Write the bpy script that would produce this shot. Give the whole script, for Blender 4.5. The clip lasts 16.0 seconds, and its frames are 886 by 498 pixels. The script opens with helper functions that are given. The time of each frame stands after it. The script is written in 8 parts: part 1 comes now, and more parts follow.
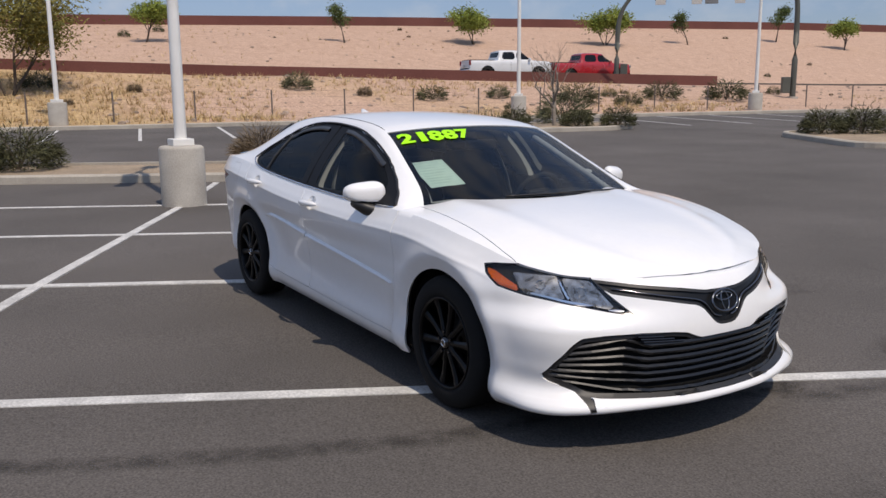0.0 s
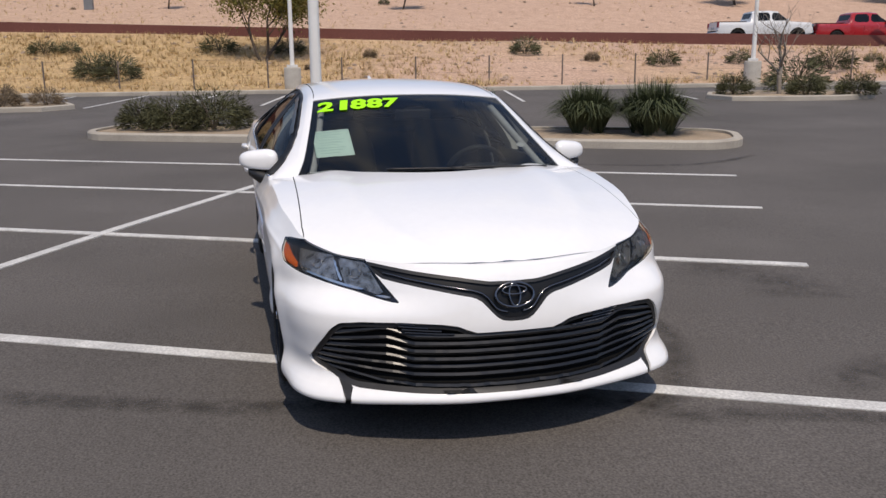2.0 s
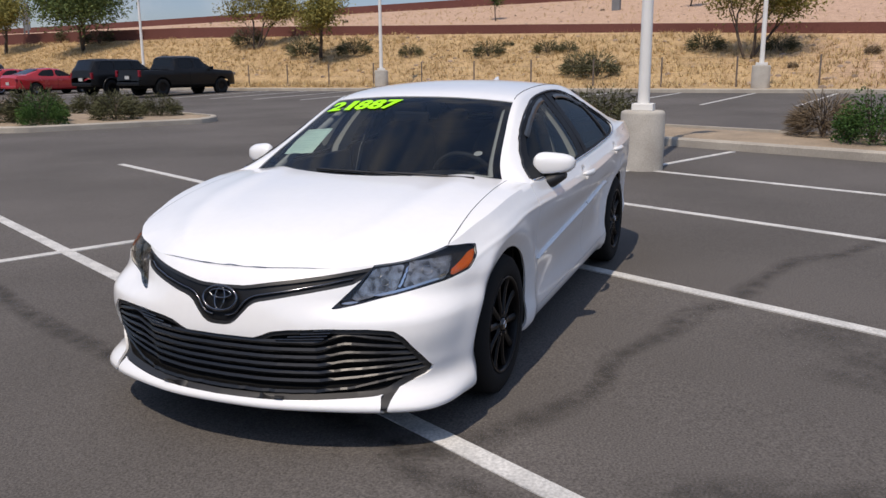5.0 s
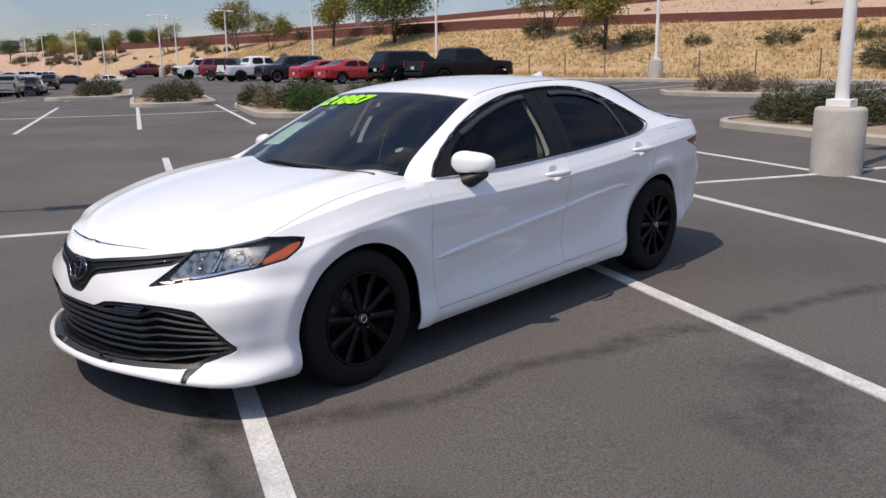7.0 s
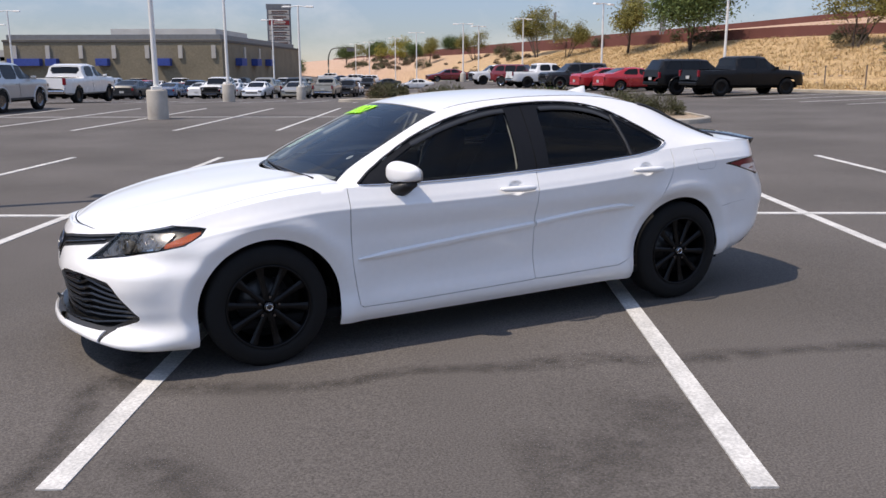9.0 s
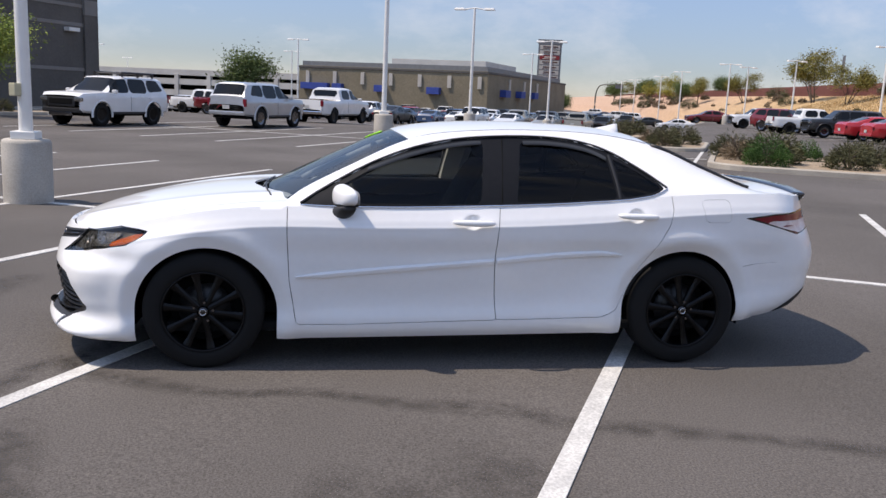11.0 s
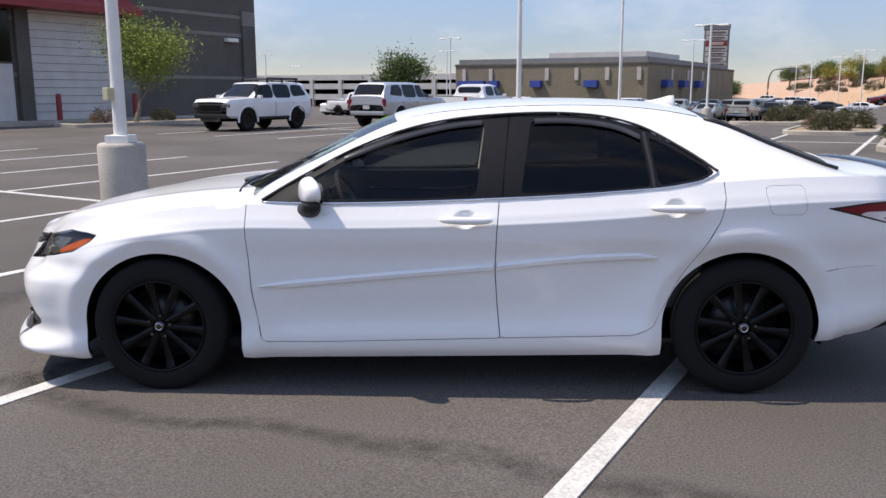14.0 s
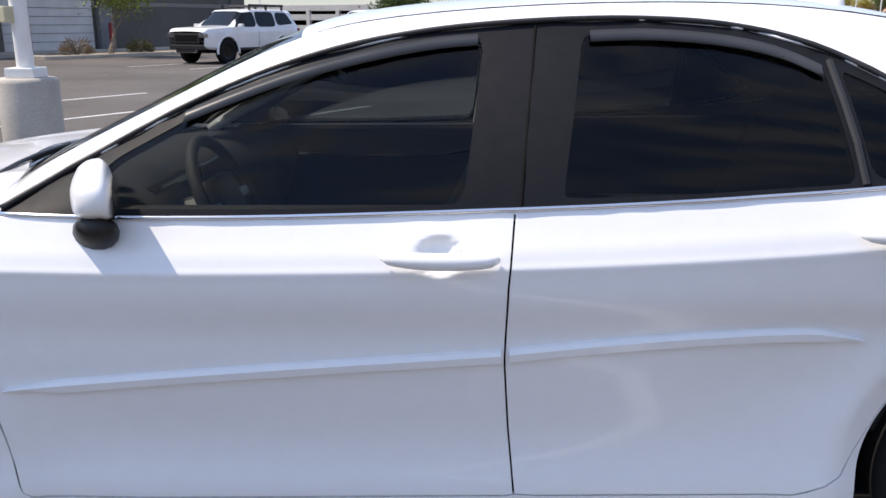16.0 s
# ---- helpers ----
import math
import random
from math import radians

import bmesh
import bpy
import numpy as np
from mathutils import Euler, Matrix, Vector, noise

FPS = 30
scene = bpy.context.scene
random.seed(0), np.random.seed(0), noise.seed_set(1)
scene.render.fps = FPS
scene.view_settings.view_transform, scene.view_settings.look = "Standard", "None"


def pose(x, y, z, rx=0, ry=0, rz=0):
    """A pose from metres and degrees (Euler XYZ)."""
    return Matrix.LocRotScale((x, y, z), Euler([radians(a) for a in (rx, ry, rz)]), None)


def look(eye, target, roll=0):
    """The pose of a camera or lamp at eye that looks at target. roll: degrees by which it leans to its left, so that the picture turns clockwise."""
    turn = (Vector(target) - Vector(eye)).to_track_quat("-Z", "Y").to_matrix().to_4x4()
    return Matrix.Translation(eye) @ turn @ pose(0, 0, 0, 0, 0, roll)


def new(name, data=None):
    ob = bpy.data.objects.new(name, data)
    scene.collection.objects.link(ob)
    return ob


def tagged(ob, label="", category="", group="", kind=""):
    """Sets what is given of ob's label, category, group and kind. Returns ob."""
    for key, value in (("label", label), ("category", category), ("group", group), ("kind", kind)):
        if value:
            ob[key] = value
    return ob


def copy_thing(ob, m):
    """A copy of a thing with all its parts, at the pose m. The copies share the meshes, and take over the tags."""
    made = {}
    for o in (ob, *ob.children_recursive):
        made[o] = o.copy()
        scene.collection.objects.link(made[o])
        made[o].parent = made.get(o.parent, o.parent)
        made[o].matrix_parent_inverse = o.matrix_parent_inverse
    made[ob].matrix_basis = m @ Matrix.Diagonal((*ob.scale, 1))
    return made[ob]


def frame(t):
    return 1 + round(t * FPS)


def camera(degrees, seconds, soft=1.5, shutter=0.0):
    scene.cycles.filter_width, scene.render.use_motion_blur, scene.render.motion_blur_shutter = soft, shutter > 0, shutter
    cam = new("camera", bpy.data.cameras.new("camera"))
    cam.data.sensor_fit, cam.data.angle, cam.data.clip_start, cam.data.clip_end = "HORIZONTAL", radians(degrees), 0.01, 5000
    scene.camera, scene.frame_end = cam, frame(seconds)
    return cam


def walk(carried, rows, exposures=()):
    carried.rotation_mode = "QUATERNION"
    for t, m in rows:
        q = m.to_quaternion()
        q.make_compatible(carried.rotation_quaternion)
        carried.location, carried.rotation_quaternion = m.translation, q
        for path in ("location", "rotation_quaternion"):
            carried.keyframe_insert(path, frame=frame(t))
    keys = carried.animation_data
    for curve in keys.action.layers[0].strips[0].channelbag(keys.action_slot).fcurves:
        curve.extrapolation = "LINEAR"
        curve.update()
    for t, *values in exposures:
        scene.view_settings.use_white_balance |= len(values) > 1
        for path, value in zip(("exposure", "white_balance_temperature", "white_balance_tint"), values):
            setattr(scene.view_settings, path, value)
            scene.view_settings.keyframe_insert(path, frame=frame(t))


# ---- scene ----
cam = camera(55.8, 16.0)
PATH = [
    (0, (4.792, -2.996, 1.524), (3.121, -1.957, 1.17), -0.4),
    (0.5, (5.009, -2.553, 1.534), (3.261, -1.654, 1.166), -0.8),
    (1, (5.133, -2.072, 1.529), (3.338, -1.283, 1.136), -0.7),
    (1.5, (5.299, -1.549, 1.524), (3.446, -0.917, 1.115), -1.1),
    (2, (5.424, -1.054, 1.525), (3.528, -0.584, 1.096), -0.4),
    (2.5, (5.47, -0.554, 1.531), (3.538, -0.273, 1.096), -0.7),
    (3, (5.534, -0.014, 1.543), (3.585, 0.035, 1.097), -1.2),
    (3.5, (5.446, 0.495, 1.543), (3.5, 0.377, 1.097), -0.4),
    (4, (5.398, 1.048, 1.545), (3.465, 0.752, 1.125), 0.3),
    (4.5, (5.195, 1.525, 1.534), (3.309, 1.013, 1.107), 0.4),
    (5, (5.034, 2.036, 1.53), (3.22, 1.31, 1.103), -0.4),
    (5.2, (4.95, 2.243, 1.553), (3.172, 1.432, 1.127), -0.3),
    (7.3, (3.793, 4.058, 1.551), (2.424, 2.667, 1.111), -0.6),
    (7.5, (3.675, 4.24, 1.582), (2.348, 2.808, 1.147), -0.4),
    (8, (3.296, 4.575, 1.573), (2.089, 3.038, 1.145), 0.0),
    (8.5, (2.903, 4.876, 1.579), (1.88, 3.213, 1.144), -0.4),
    (9, (2.504, 5.136, 1.582), (1.63, 3.388, 1.158), -0.1),
    (9.2, (2.33, 5.16, 1.577), (1.492, 3.392, 1.161), 0.5),
    (11.3, (0.591, 5.579, 1.579), (0.361, 3.623, 1.23), 3.2),
    (11.5, (0.457, 5.57, 1.578), (0.265, 3.608, 1.239), 3.7),
    (12, (0.18, 5.485, 1.564), (0.075, 3.51, 1.271), 3.8),
    (12.5, (-0.037, 5.467, 1.558), (-0.028, 3.488, 1.27), 2.1),
    (13, (-0.161, 5.448, 1.539), (-0.086, 3.472, 1.236), 0.4),
    (13.5, (-0.17, 5.2, 1.5), (-0.074, 3.234, 1.147), 0.3),
    (14, (-0.144, 4.791, 1.477), (-0.06, 2.828, 1.104), 0.0),
    (14.5, (-0.185, 4.254, 1.439), (-0.103, 2.29, 1.069), 0.6),
    (15, (-0.146, 3.693, 1.41), (-0.066, 1.737, 1.002), 0.8),
    (15.5, (-0.162, 3.149, 1.389), (-0.09, 1.207, 0.915), -0.4),
    (16, (-0.166, 2.622, 1.359), (-0.08, 0.694, 0.835), -0.0),
]
walk(cam, [(t, look(eye, target, roll)) for t, eye, target, roll in PATH], exposures=[(0, 0.00, 7650, 14), (3.5, -0.03, 7720, 14), (5, 0.04, 7650, 14), (7.5, 0.24, 7600, 15), (9, 0.39, 7550, 15), (12, 0.49, 7550, 15), (14, 0.58, 7600, 15), (16, 0.80, 7600, 14)])

# ---------------------------------------------------------------- light
SUN_EL, SUN_AZ = 60.0, -2.5            # height, and direction in the plan (from the car's nose)
sun_dir = Vector((math.cos(radians(SUN_EL)) * math.cos(radians(SUN_AZ)),
                  math.cos(radians(SUN_EL)) * math.sin(radians(SUN_AZ)), math.sin(radians(SUN_EL))))
world = bpy.data.worlds.new("sky")
scene.world = world
world.use_nodes = True
wn, wl = world.node_tree.nodes, world.node_tree.links
wn.clear()
w_out = wn.new("ShaderNodeOutputWorld")
w_bg = wn.new("ShaderNodeBackground")
w_sky = wn.new("ShaderNodeTexSky")
w_sky.sky_type = 'NISHITA'
w_sky.sun_disc = False
w_sky.sun_elevation = radians(SUN_EL)
w_sky.sun_rotation = radians(90 - SUN_AZ)
w_sky.altitude = 1500
w_sky.air_density, w_sky.dust_density, w_sky.ozone_density = 0.95, 0.10, 3.5
w_bg.inputs["Strength"].default_value = 0.15
# thin, wispy high cloud in the sky
w_tc = wn.new("ShaderNodeTexCoord")
w_map = wn.new("ShaderNodeMapping")
w_map.inputs["Scale"].default_value = (3.4, 5.6, 7.5)
w_noise = wn.new("ShaderNodeTexNoise")
w_noise.inputs["Scale"].default_value = 1.5
w_noise.inputs["Detail"].default_value = 7
w_noise.inputs["Roughness"].default_value = 0.62
w_ramp = wn.new("ShaderNodeValToRGB")
w_ramp.color_ramp.elements[0].position, w_ramp.color_ramp.elements[0].color = 0.45, (0, 0, 0, 1)
w_ramp.color_ramp.elements[1].position, w_ramp.color_ramp.elements[1].color = 0.70, (0.52, 0.52, 0.52, 1)
w_mix = wn.new("ShaderNodeMix")
w_mix.data_type = 'RGBA'
w_mix.inputs[7].default_value = (4.0, 4.35, 4.95, 1)
wl.new(w_tc.outputs["Generated"], w_map.inputs[0])
wl.new(w_map.outputs[0], w_noise.inputs["Vector"])
wl.new(w_noise.outputs["Fac"], w_ramp.inputs[0])
# the cloud thickens towards the zenith
w_sep = wn.new("ShaderNodeSeparateXYZ")
wl.new(w_tc.outputs["Generated"], w_sep.inputs[0])
w_high = wn.new("ShaderNodeMapRange")
w_high.inputs[1].default_value, w_high.inputs[2].default_value, w_high.inputs[3].default_value, w_high.inputs[4].default_value = 0.22, 0.70, 0.70, 1.85
wl.new(w_sep.outputs["Z"], w_high.inputs[0])
w_thick = wn.new("ShaderNodeMath")
w_thick.operation = 'MULTIPLY'
w_thick.use_clamp = True
wl.new(w_ramp.outputs[0], w_thick.inputs[0])
wl.new(w_high.outputs[0], w_thick.inputs[1])
wl.new(w_thick.outputs[0], w_mix.inputs[0])
# the haze near the horizon is dimmer than in clear air
w_low = wn.new("ShaderNodeMapRange")
w_low.inputs[1].default_value, w_low.inputs[2].default_value, w_low.inputs[3].default_value, w_low.inputs[4].default_value = 0.04, 0.50, 0.42, 1.50
wl.new(w_sep.outputs["Z"], w_low.inputs[0])
w_dim = wn.new("ShaderNodeVectorMath")
w_dim.operation = 'SCALE'
wl.new(w_sky.outputs[0], w_dim.inputs[0])
wl.new(w_low.outputs[0], w_dim.inputs["Scale"])
w_blue = wn.new("ShaderNodeVectorMath")
w_blue.operation = 'MULTIPLY'
w_tint = wn.new("ShaderNodeMix")
w_tint.data_type = 'RGBA'
w_tint.inputs[6].default_value = (0.96, 0.955, 1.09, 1)
w_tint.inputs[7].default_value = (1.0, 1.0, 1.02, 1)
w_up = wn.new("ShaderNodeMapRange")
w_up.inputs[1].default_value, w_up.inputs[2].default_value = 0.02, 0.30
wl.new(w_sep.outputs["Z"], w_up.inputs[0])
wl.new(w_up.outputs[0], w_tint.inputs[0])
wl.new(w_tint.outputs[2], w_blue.inputs[1])
wl.new(w_dim.outputs[0], w_blue.inputs[0])
wl.new(w_blue.outputs[0], w_mix.inputs[6])
wl.new(w_mix.outputs[2], w_bg.inputs[0])
wl.new(w_bg.outputs[0], w_out.inputs[0])
sun_data = bpy.data.lights.new("sun", 'SUN')
sun_data.energy, sun_data.angle, sun_data.color = 3.15, radians(0.55), (1.0, 0.970, 0.925)
sun = new("sun", sun_data)
sun.matrix_world = look(sun_dir * 60, (0, 0, 0))

# ---------------------------------------------------------------- materials
def mat(name, base, rough=0.6, metal=0.0, dark=None, scale=6.0, amount=0.5, fine=0.0, fine_scale=90.0,
        bump=0.0, bump_scale=60.0, coat=0.0, spec=0.5, random_tint=0.0, emit=None, rough_var=0.08, island=0.0):
    """A principled surface whose colour drifts between base and dark at two sizes, with grain and relief, in object metres."""
    m = bpy.data.materials.new(name)
    m.use_nodes = True
    n, l = m.node_tree.nodes, m.node_tree.links
    p = n["Principled BSDF"]
    p.inputs["Metallic"].default_value = metal
    p.inputs["Coat Weight"].default_value = coat
    p.inputs["Coat Roughness"].default_value = 0.04
    p.inputs["Specular IOR Level"].default_value = spec
    tc = n.new("ShaderNodeTexCoord")
    a = n.new("ShaderNodeTexNoise")
    a.inputs["Scale"].default_value, a.inputs["Detail"].default_value = scale, 5
    l.new(tc.outputs["Object"], a.inputs["Vector"])
    r = n.new("ShaderNodeMapRange")
    r.inputs[1].default_value, r.inputs[2].default_value = 0.35, 0.68
    r.inputs[4].default_value = amount
    l.new(a.outputs["Fac"], r.inputs[0])
    mix = n.new("ShaderNodeMix")
    mix.data_type = 'RGBA'
    mix.inputs[6].default_value = (*base, 1)
    mix.inputs[7].default_value = (*(dark or [c * 0.7 for c in base]), 1)
    l.new(r.outputs[0], mix.inputs[0])
    colour = mix.outputs[2]
    if fine:
        f = n.new("ShaderNodeTexNoise")
        f.inputs["Scale"].default_value, f.inputs["Detail"].default_value = fine_scale, 3
        l.new(tc.outputs["Object"], f.inputs["Vector"])
        fr = n.new("ShaderNodeMapRange")
        fr.inputs[1].default_value, fr.inputs[2].default_value = 0.3, 0.7
        fr.inputs[3].default_value, fr.inputs[4].default_value = 1 - fine, 1 + fine
        l.new(f.outputs["Fac"], fr.inputs[0])
        sc = n.new("ShaderNodeVectorMath")
        sc.operation = 'SCALE'
        l.new(colour, sc.inputs[0])
        l.new(fr.outputs[0], sc.inputs["Scale"])
        colour = sc.outputs[0]
    if random_tint or island:
        oi = n.new("ShaderNodeNewGeometry" if island else "ShaderNodeObjectInfo")
        rr = n.new("ShaderNodeMapRange")
        k = island or random_tint
        rr.inputs[3].default_value, rr.inputs[4].default_value = 1 - k, 1 + k
        l.new(oi.outputs["Random Per Island" if island else "Random"], rr.inputs[0])
        s2 = n.new("ShaderNodeVectorMath")
        s2.operation = 'SCALE'
        l.new(colour, s2.inputs[0])
        l.new(rr.outputs[0], s2.inputs["Scale"])
        colour = s2.outputs[0]
    l.new(colour, p.inputs["Base Color"])
    rv = n.new("ShaderNodeMapRange")
    rv.inputs[3].default_value, rv.inputs[4].default_value = max(0.02, rough - rough_var), min(1, rough + rough_var)
    l.new(a.outputs["Fac"], rv.inputs[0])
    l.new(rv.outputs[0], p.inputs["Roughness"])
    if bump:
        b = n.new("ShaderNodeTexNoise")
        b.inputs["Scale"].default_value, b.inputs["Detail"].default_value = bump_scale, 4
        l.new(tc.outputs["Object"], b.inputs["Vector"])
        bn = n.new("ShaderNodeBump")
        bn.inputs["Strength"].default_value = bump
        bn.inputs["Distance"].default_value = 0.01
        l.new(b.outputs["Fac"], bn.inputs["Height"])
        l.new(bn.outputs[0], p.inputs["Normal"])
    if emit:
        p.inputs["Emission Color"].default_value = (*emit[0], 1)
        p.inputs["Emission Strength"].default_value = emit[1]
    return m


def glass(name, tint, gloss=1.0, rough=0.0, ior=1.52):
    """A thin tinted pane: what is behind it shows through its tint, and it mirrors the more the flatter it is seen."""
    m = bpy.data.materials.new(name)
    m.use_nodes = True
    n, l = m.node_tree.nodes, m.node_tree.links
    n.clear()
    o = n.new("ShaderNodeOutputMaterial")
    t = n.new("ShaderNodeBsdfTransparent")
    t.inputs[0].default_value = (*tint, 1)
    g = n.new("ShaderNodeBsdfGlossy")
    g.inputs["Color"].default_value = (gloss, gloss, gloss, 1)
    g.inputs["Roughness"].default_value = rough
    f = n.new("ShaderNodeFresnel")
    f.inputs["IOR"].default_value = ior
    x = n.new("ShaderNodeMixShader")
    l.new(f.outputs[0], x.inputs[0])
    l.new(t.outputs[0], x.inputs[1])
    l.new(g.outputs[0], x.inputs[2])
    l.new(x.outputs[0], o.inputs[0])
    return m


M_ASPHALT = mat("asphalt", (0.120, 0.108, 0.099), 0.88, dark=(0.082, 0.074, 0.067), scale=0.35, amount=0.9,
                fine=0.40, fine_scale=95, bump=0.5, bump_scale=150, spec=0.25)
def seal_material():
    """Old crack sealer and seepage: dark in the middle, fading into the asphalt."""
    m = bpy.data.materials.new("crack_sealer")
    m.use_nodes = True
    n, l = m.node_tree.nodes, m.node_tree.links
    p = n["Principled BSDF"]
    p.inputs["Base Color"].default_value = (0.048, 0.044, 0.040, 1)
    p.inputs["Roughness"].default_value = 0.8
    p.inputs["Specular IOR Level"].default_value = 0.2
    a = n.new("ShaderNodeAttribute")
    a.attribute_name = "cover"
    tc = n.new("ShaderNodeTexCoord")
    t = n.new("ShaderNodeTexNoise")
    t.inputs["Scale"].default_value, t.inputs["Detail"].default_value = 9, 6
    l.new(tc.outputs["Object"], t.inputs["Vector"])
    r = n.new("ShaderNodeMapRange")
    r.inputs[1].default_value, r.inputs[2].default_value = 0.28, 0.62
    l.new(t.outputs["Fac"], r.inputs[0])
    k = n.new("ShaderNodeMath")
    k.operation = 'MULTIPLY'
    l.new(a.outputs["Fac"], k.inputs[0])
    l.new(r.outputs[0], k.inputs[1])
    clear = n.new("ShaderNodeBsdfTransparent")
    mix = n.new("ShaderNodeMixShader")
    l.new(k.outputs[0], mix.inputs[0])
    l.new(clear.outputs[0], mix.inputs[1])
    l.new(p.outputs[0], mix.inputs[2])
    l.new(mix.outputs[0], n["Material Output"].inputs[0])
    return m


M_SEAL = seal_material()
M_LINE = mat("line_paint", (0.60, 0.59, 0.56), 0.75, dark=(0.36, 0.355, 0.34), scale=5, amount=0.7, fine=0.22, fine_scale=70, bump=0.3, bump_scale=120, spec=0.3)
M_CONC = mat("concrete", (0.46, 0.43, 0.38), 0.9, dark=(0.33, 0.30, 0.26), scale=2.2, amount=0.8, fine=0.12, fine_scale=60, bump=0.25, bump_scale=70, spec=0.2)
M_KERB = mat("kerb_concrete", (0.43, 0.39, 0.33), 0.9, dark=(0.30, 0.27, 0.23), scale=1.4, amount=0.8, fine=0.14, fine_scale=50, bump=0.3, spec=0.2)
M_POLE = mat("pole_paint", (0.78, 0.77, 0.73), 0.45, dark=(0.66, 0.64, 0.60), scale=3, amount=0.5)
M_GRAVEL = mat("decomposed_granite", (0.36, 0.28, 0.20), 0.95, dark=(0.24, 0.19, 0.14), scale=1.6, amount=0.8, fine=0.35, fine_scale=45, bump=0.9, bump_scale=40, spec=0.15)
M_REDWALL = mat("red_wall", (0.155, 0.062, 0.052), 0.85, dark=(0.115, 0.045, 0.038), scale=0.25, amount=0.7, fine=0.08, fine_scale=12, bump=0.2, spec=0.2)


def desert_material():
    m = bpy.data.materials.new("desert_soil")
    m.use_nodes = True
    n, l = m.node_tree.nodes, m.node_tree.links
    p = n["Principled BSDF"]
    p.inputs["Roughness"].default_value = 0.95
    p.inputs["Specular IOR Level"].default_value = 0.1
    tc = n.new("ShaderNodeTexCoord")
    sep = n.new("ShaderNodeSeparateXYZ")
    l.new(tc.outputs["Object"], sep.inputs[0])
    big = n.new("ShaderNodeTexNoise")
    big.inputs["Scale"].default_value, big.inputs["Detail"].default_value = 0.09, 6
    l.new(tc.outputs["Object"], big.inputs["Vector"])
    # dry grass grows where the long drift of the soil says so, towards the south end of the bank
    add = n.new("ShaderNodeMath")
    add.operation = 'MULTIPLY_ADD'
    add.inputs[1].default_value, add.inputs[2].default_value = -0.018, 0.17
    l.new(sep.outputs["Y"], add.inputs[0])
    add2 = n.new("ShaderNodeMath")
    l.new(add.outputs[0], add2.inputs[0])
    l.new(big.outputs["Fac"], add2.inputs[1])
    rg = n.new("ShaderNodeMapRange")
    rg.inputs[1].default_value, rg.inputs[2].default_value = 0.38, 0.72
    l.new(add2.outputs[0], rg.inputs[0])
    # the grass keeps to the lower slope
    away = n.new("ShaderNodeVectorMath")
    away.operation = 'DOT_PRODUCT'
    away.inputs[1].default_value = (-0.977, 0.215, 0)
    l.new(tc.outputs["Object"], away.inputs[0])
    low = n.new("ShaderNodeMapRange")
    low.inputs[1].default_value, low.inputs[2].default_value, low.inputs[3].default_value, low.inputs[4].default_value = 39.0, 46.0, 1.0, 0.12
    l.new(away.outputs["Value"], low.inputs[0])
    keep = n.new("ShaderNodeMath")
    keep.operation = 'MULTIPLY'
    l.new(rg.outputs[0], keep.inputs[0])
    l.new(low.outputs[0], keep.inputs[1])
    # and thins out on the red gravel far to the north
    north = n.new("ShaderNodeMapRange")
    north.inputs[1].default_value, north.inputs[2].default_value, north.inputs[3].default_value, north.inputs[4].default_value = -170.0, -85.0, 0.12, 1.0
    l.new(sep.outputs["Y"], north.inputs[0])
    thin = n.new("ShaderNodeMath")
    thin.operation = 'MULTIPLY'
    l.new(keep.outputs[0], thin.inputs[0])
    l.new(north.outputs[0], thin.inputs[1])
    mid = n.new("ShaderNodeTexNoise")
    mid.inputs["Scale"].default_value, mid.inputs["Detail"].default_value = 1.3, 6
    l.new(tc.outputs["Object"], mid.inputs["Vector"])
    soil = n.new("ShaderNodeMix")
    soil.data_type = 'RGBA'
    soil.inputs[6].default_value = (0.60, 0.415, 0.310, 1)
    soil.inputs[7].default_value = (0.40, 0.262, 0.190, 1)
    l.new(mid.outputs["Fac"], soil.inputs[0])
    grass = n.new("ShaderNodeMix")
    grass.data_type = 'RGBA'
    grass.inputs[6].default_value = (0.64, 0.450, 0.240, 1)
    grass.inputs[7].default_value = (0.29, 0.190, 0.105, 1)
    l.new(mid.outputs["Fac"], grass.inputs[0])
    mix = n.new("ShaderNodeMix")
    mix.data_type = 'RGBA'
    l.new(thin.outputs[0], mix.inputs[0])
    l.new(soil.outputs[2], mix.inputs[6])
    l.new(grass.outputs[2], mix.inputs[7])
    f = n.new("ShaderNodeTexNoise")
    f.inputs["Scale"].default_value, f.inputs["Detail"].default_value = 9, 5
    l.new(tc.outputs["Object"], f.inputs["Vector"])
    fr = n.new("ShaderNodeMapRange")
    fr.inputs[1].default_value, fr.inputs[2].default_value, fr.inputs[3].default_value, fr.inputs[4].default_value = 0.3, 0.7, 0.72, 1.22
    l.new(f.outputs["Fac"], fr.inputs[0])
    sc = n.new("ShaderNodeVectorMath")
    sc.operation = 'SCALE'
    l.new(mix.outputs[2], sc.inputs[0])
    l.new(fr.outputs[0], sc.inputs["Scale"])
    l.new(sc.outputs[0], p.inputs["Base Color"])
    bn = n.new("ShaderNodeBump")
    bn.inputs["Strength"].default_value, bn.inputs["Distance"].default_value = 0.7, 0.12
    l.new(f.outputs["Fac"], bn.inputs["Height"])
    l.new(bn.outputs[0], p.inputs["Normal"])
    return m


M_SOIL = desert_material()

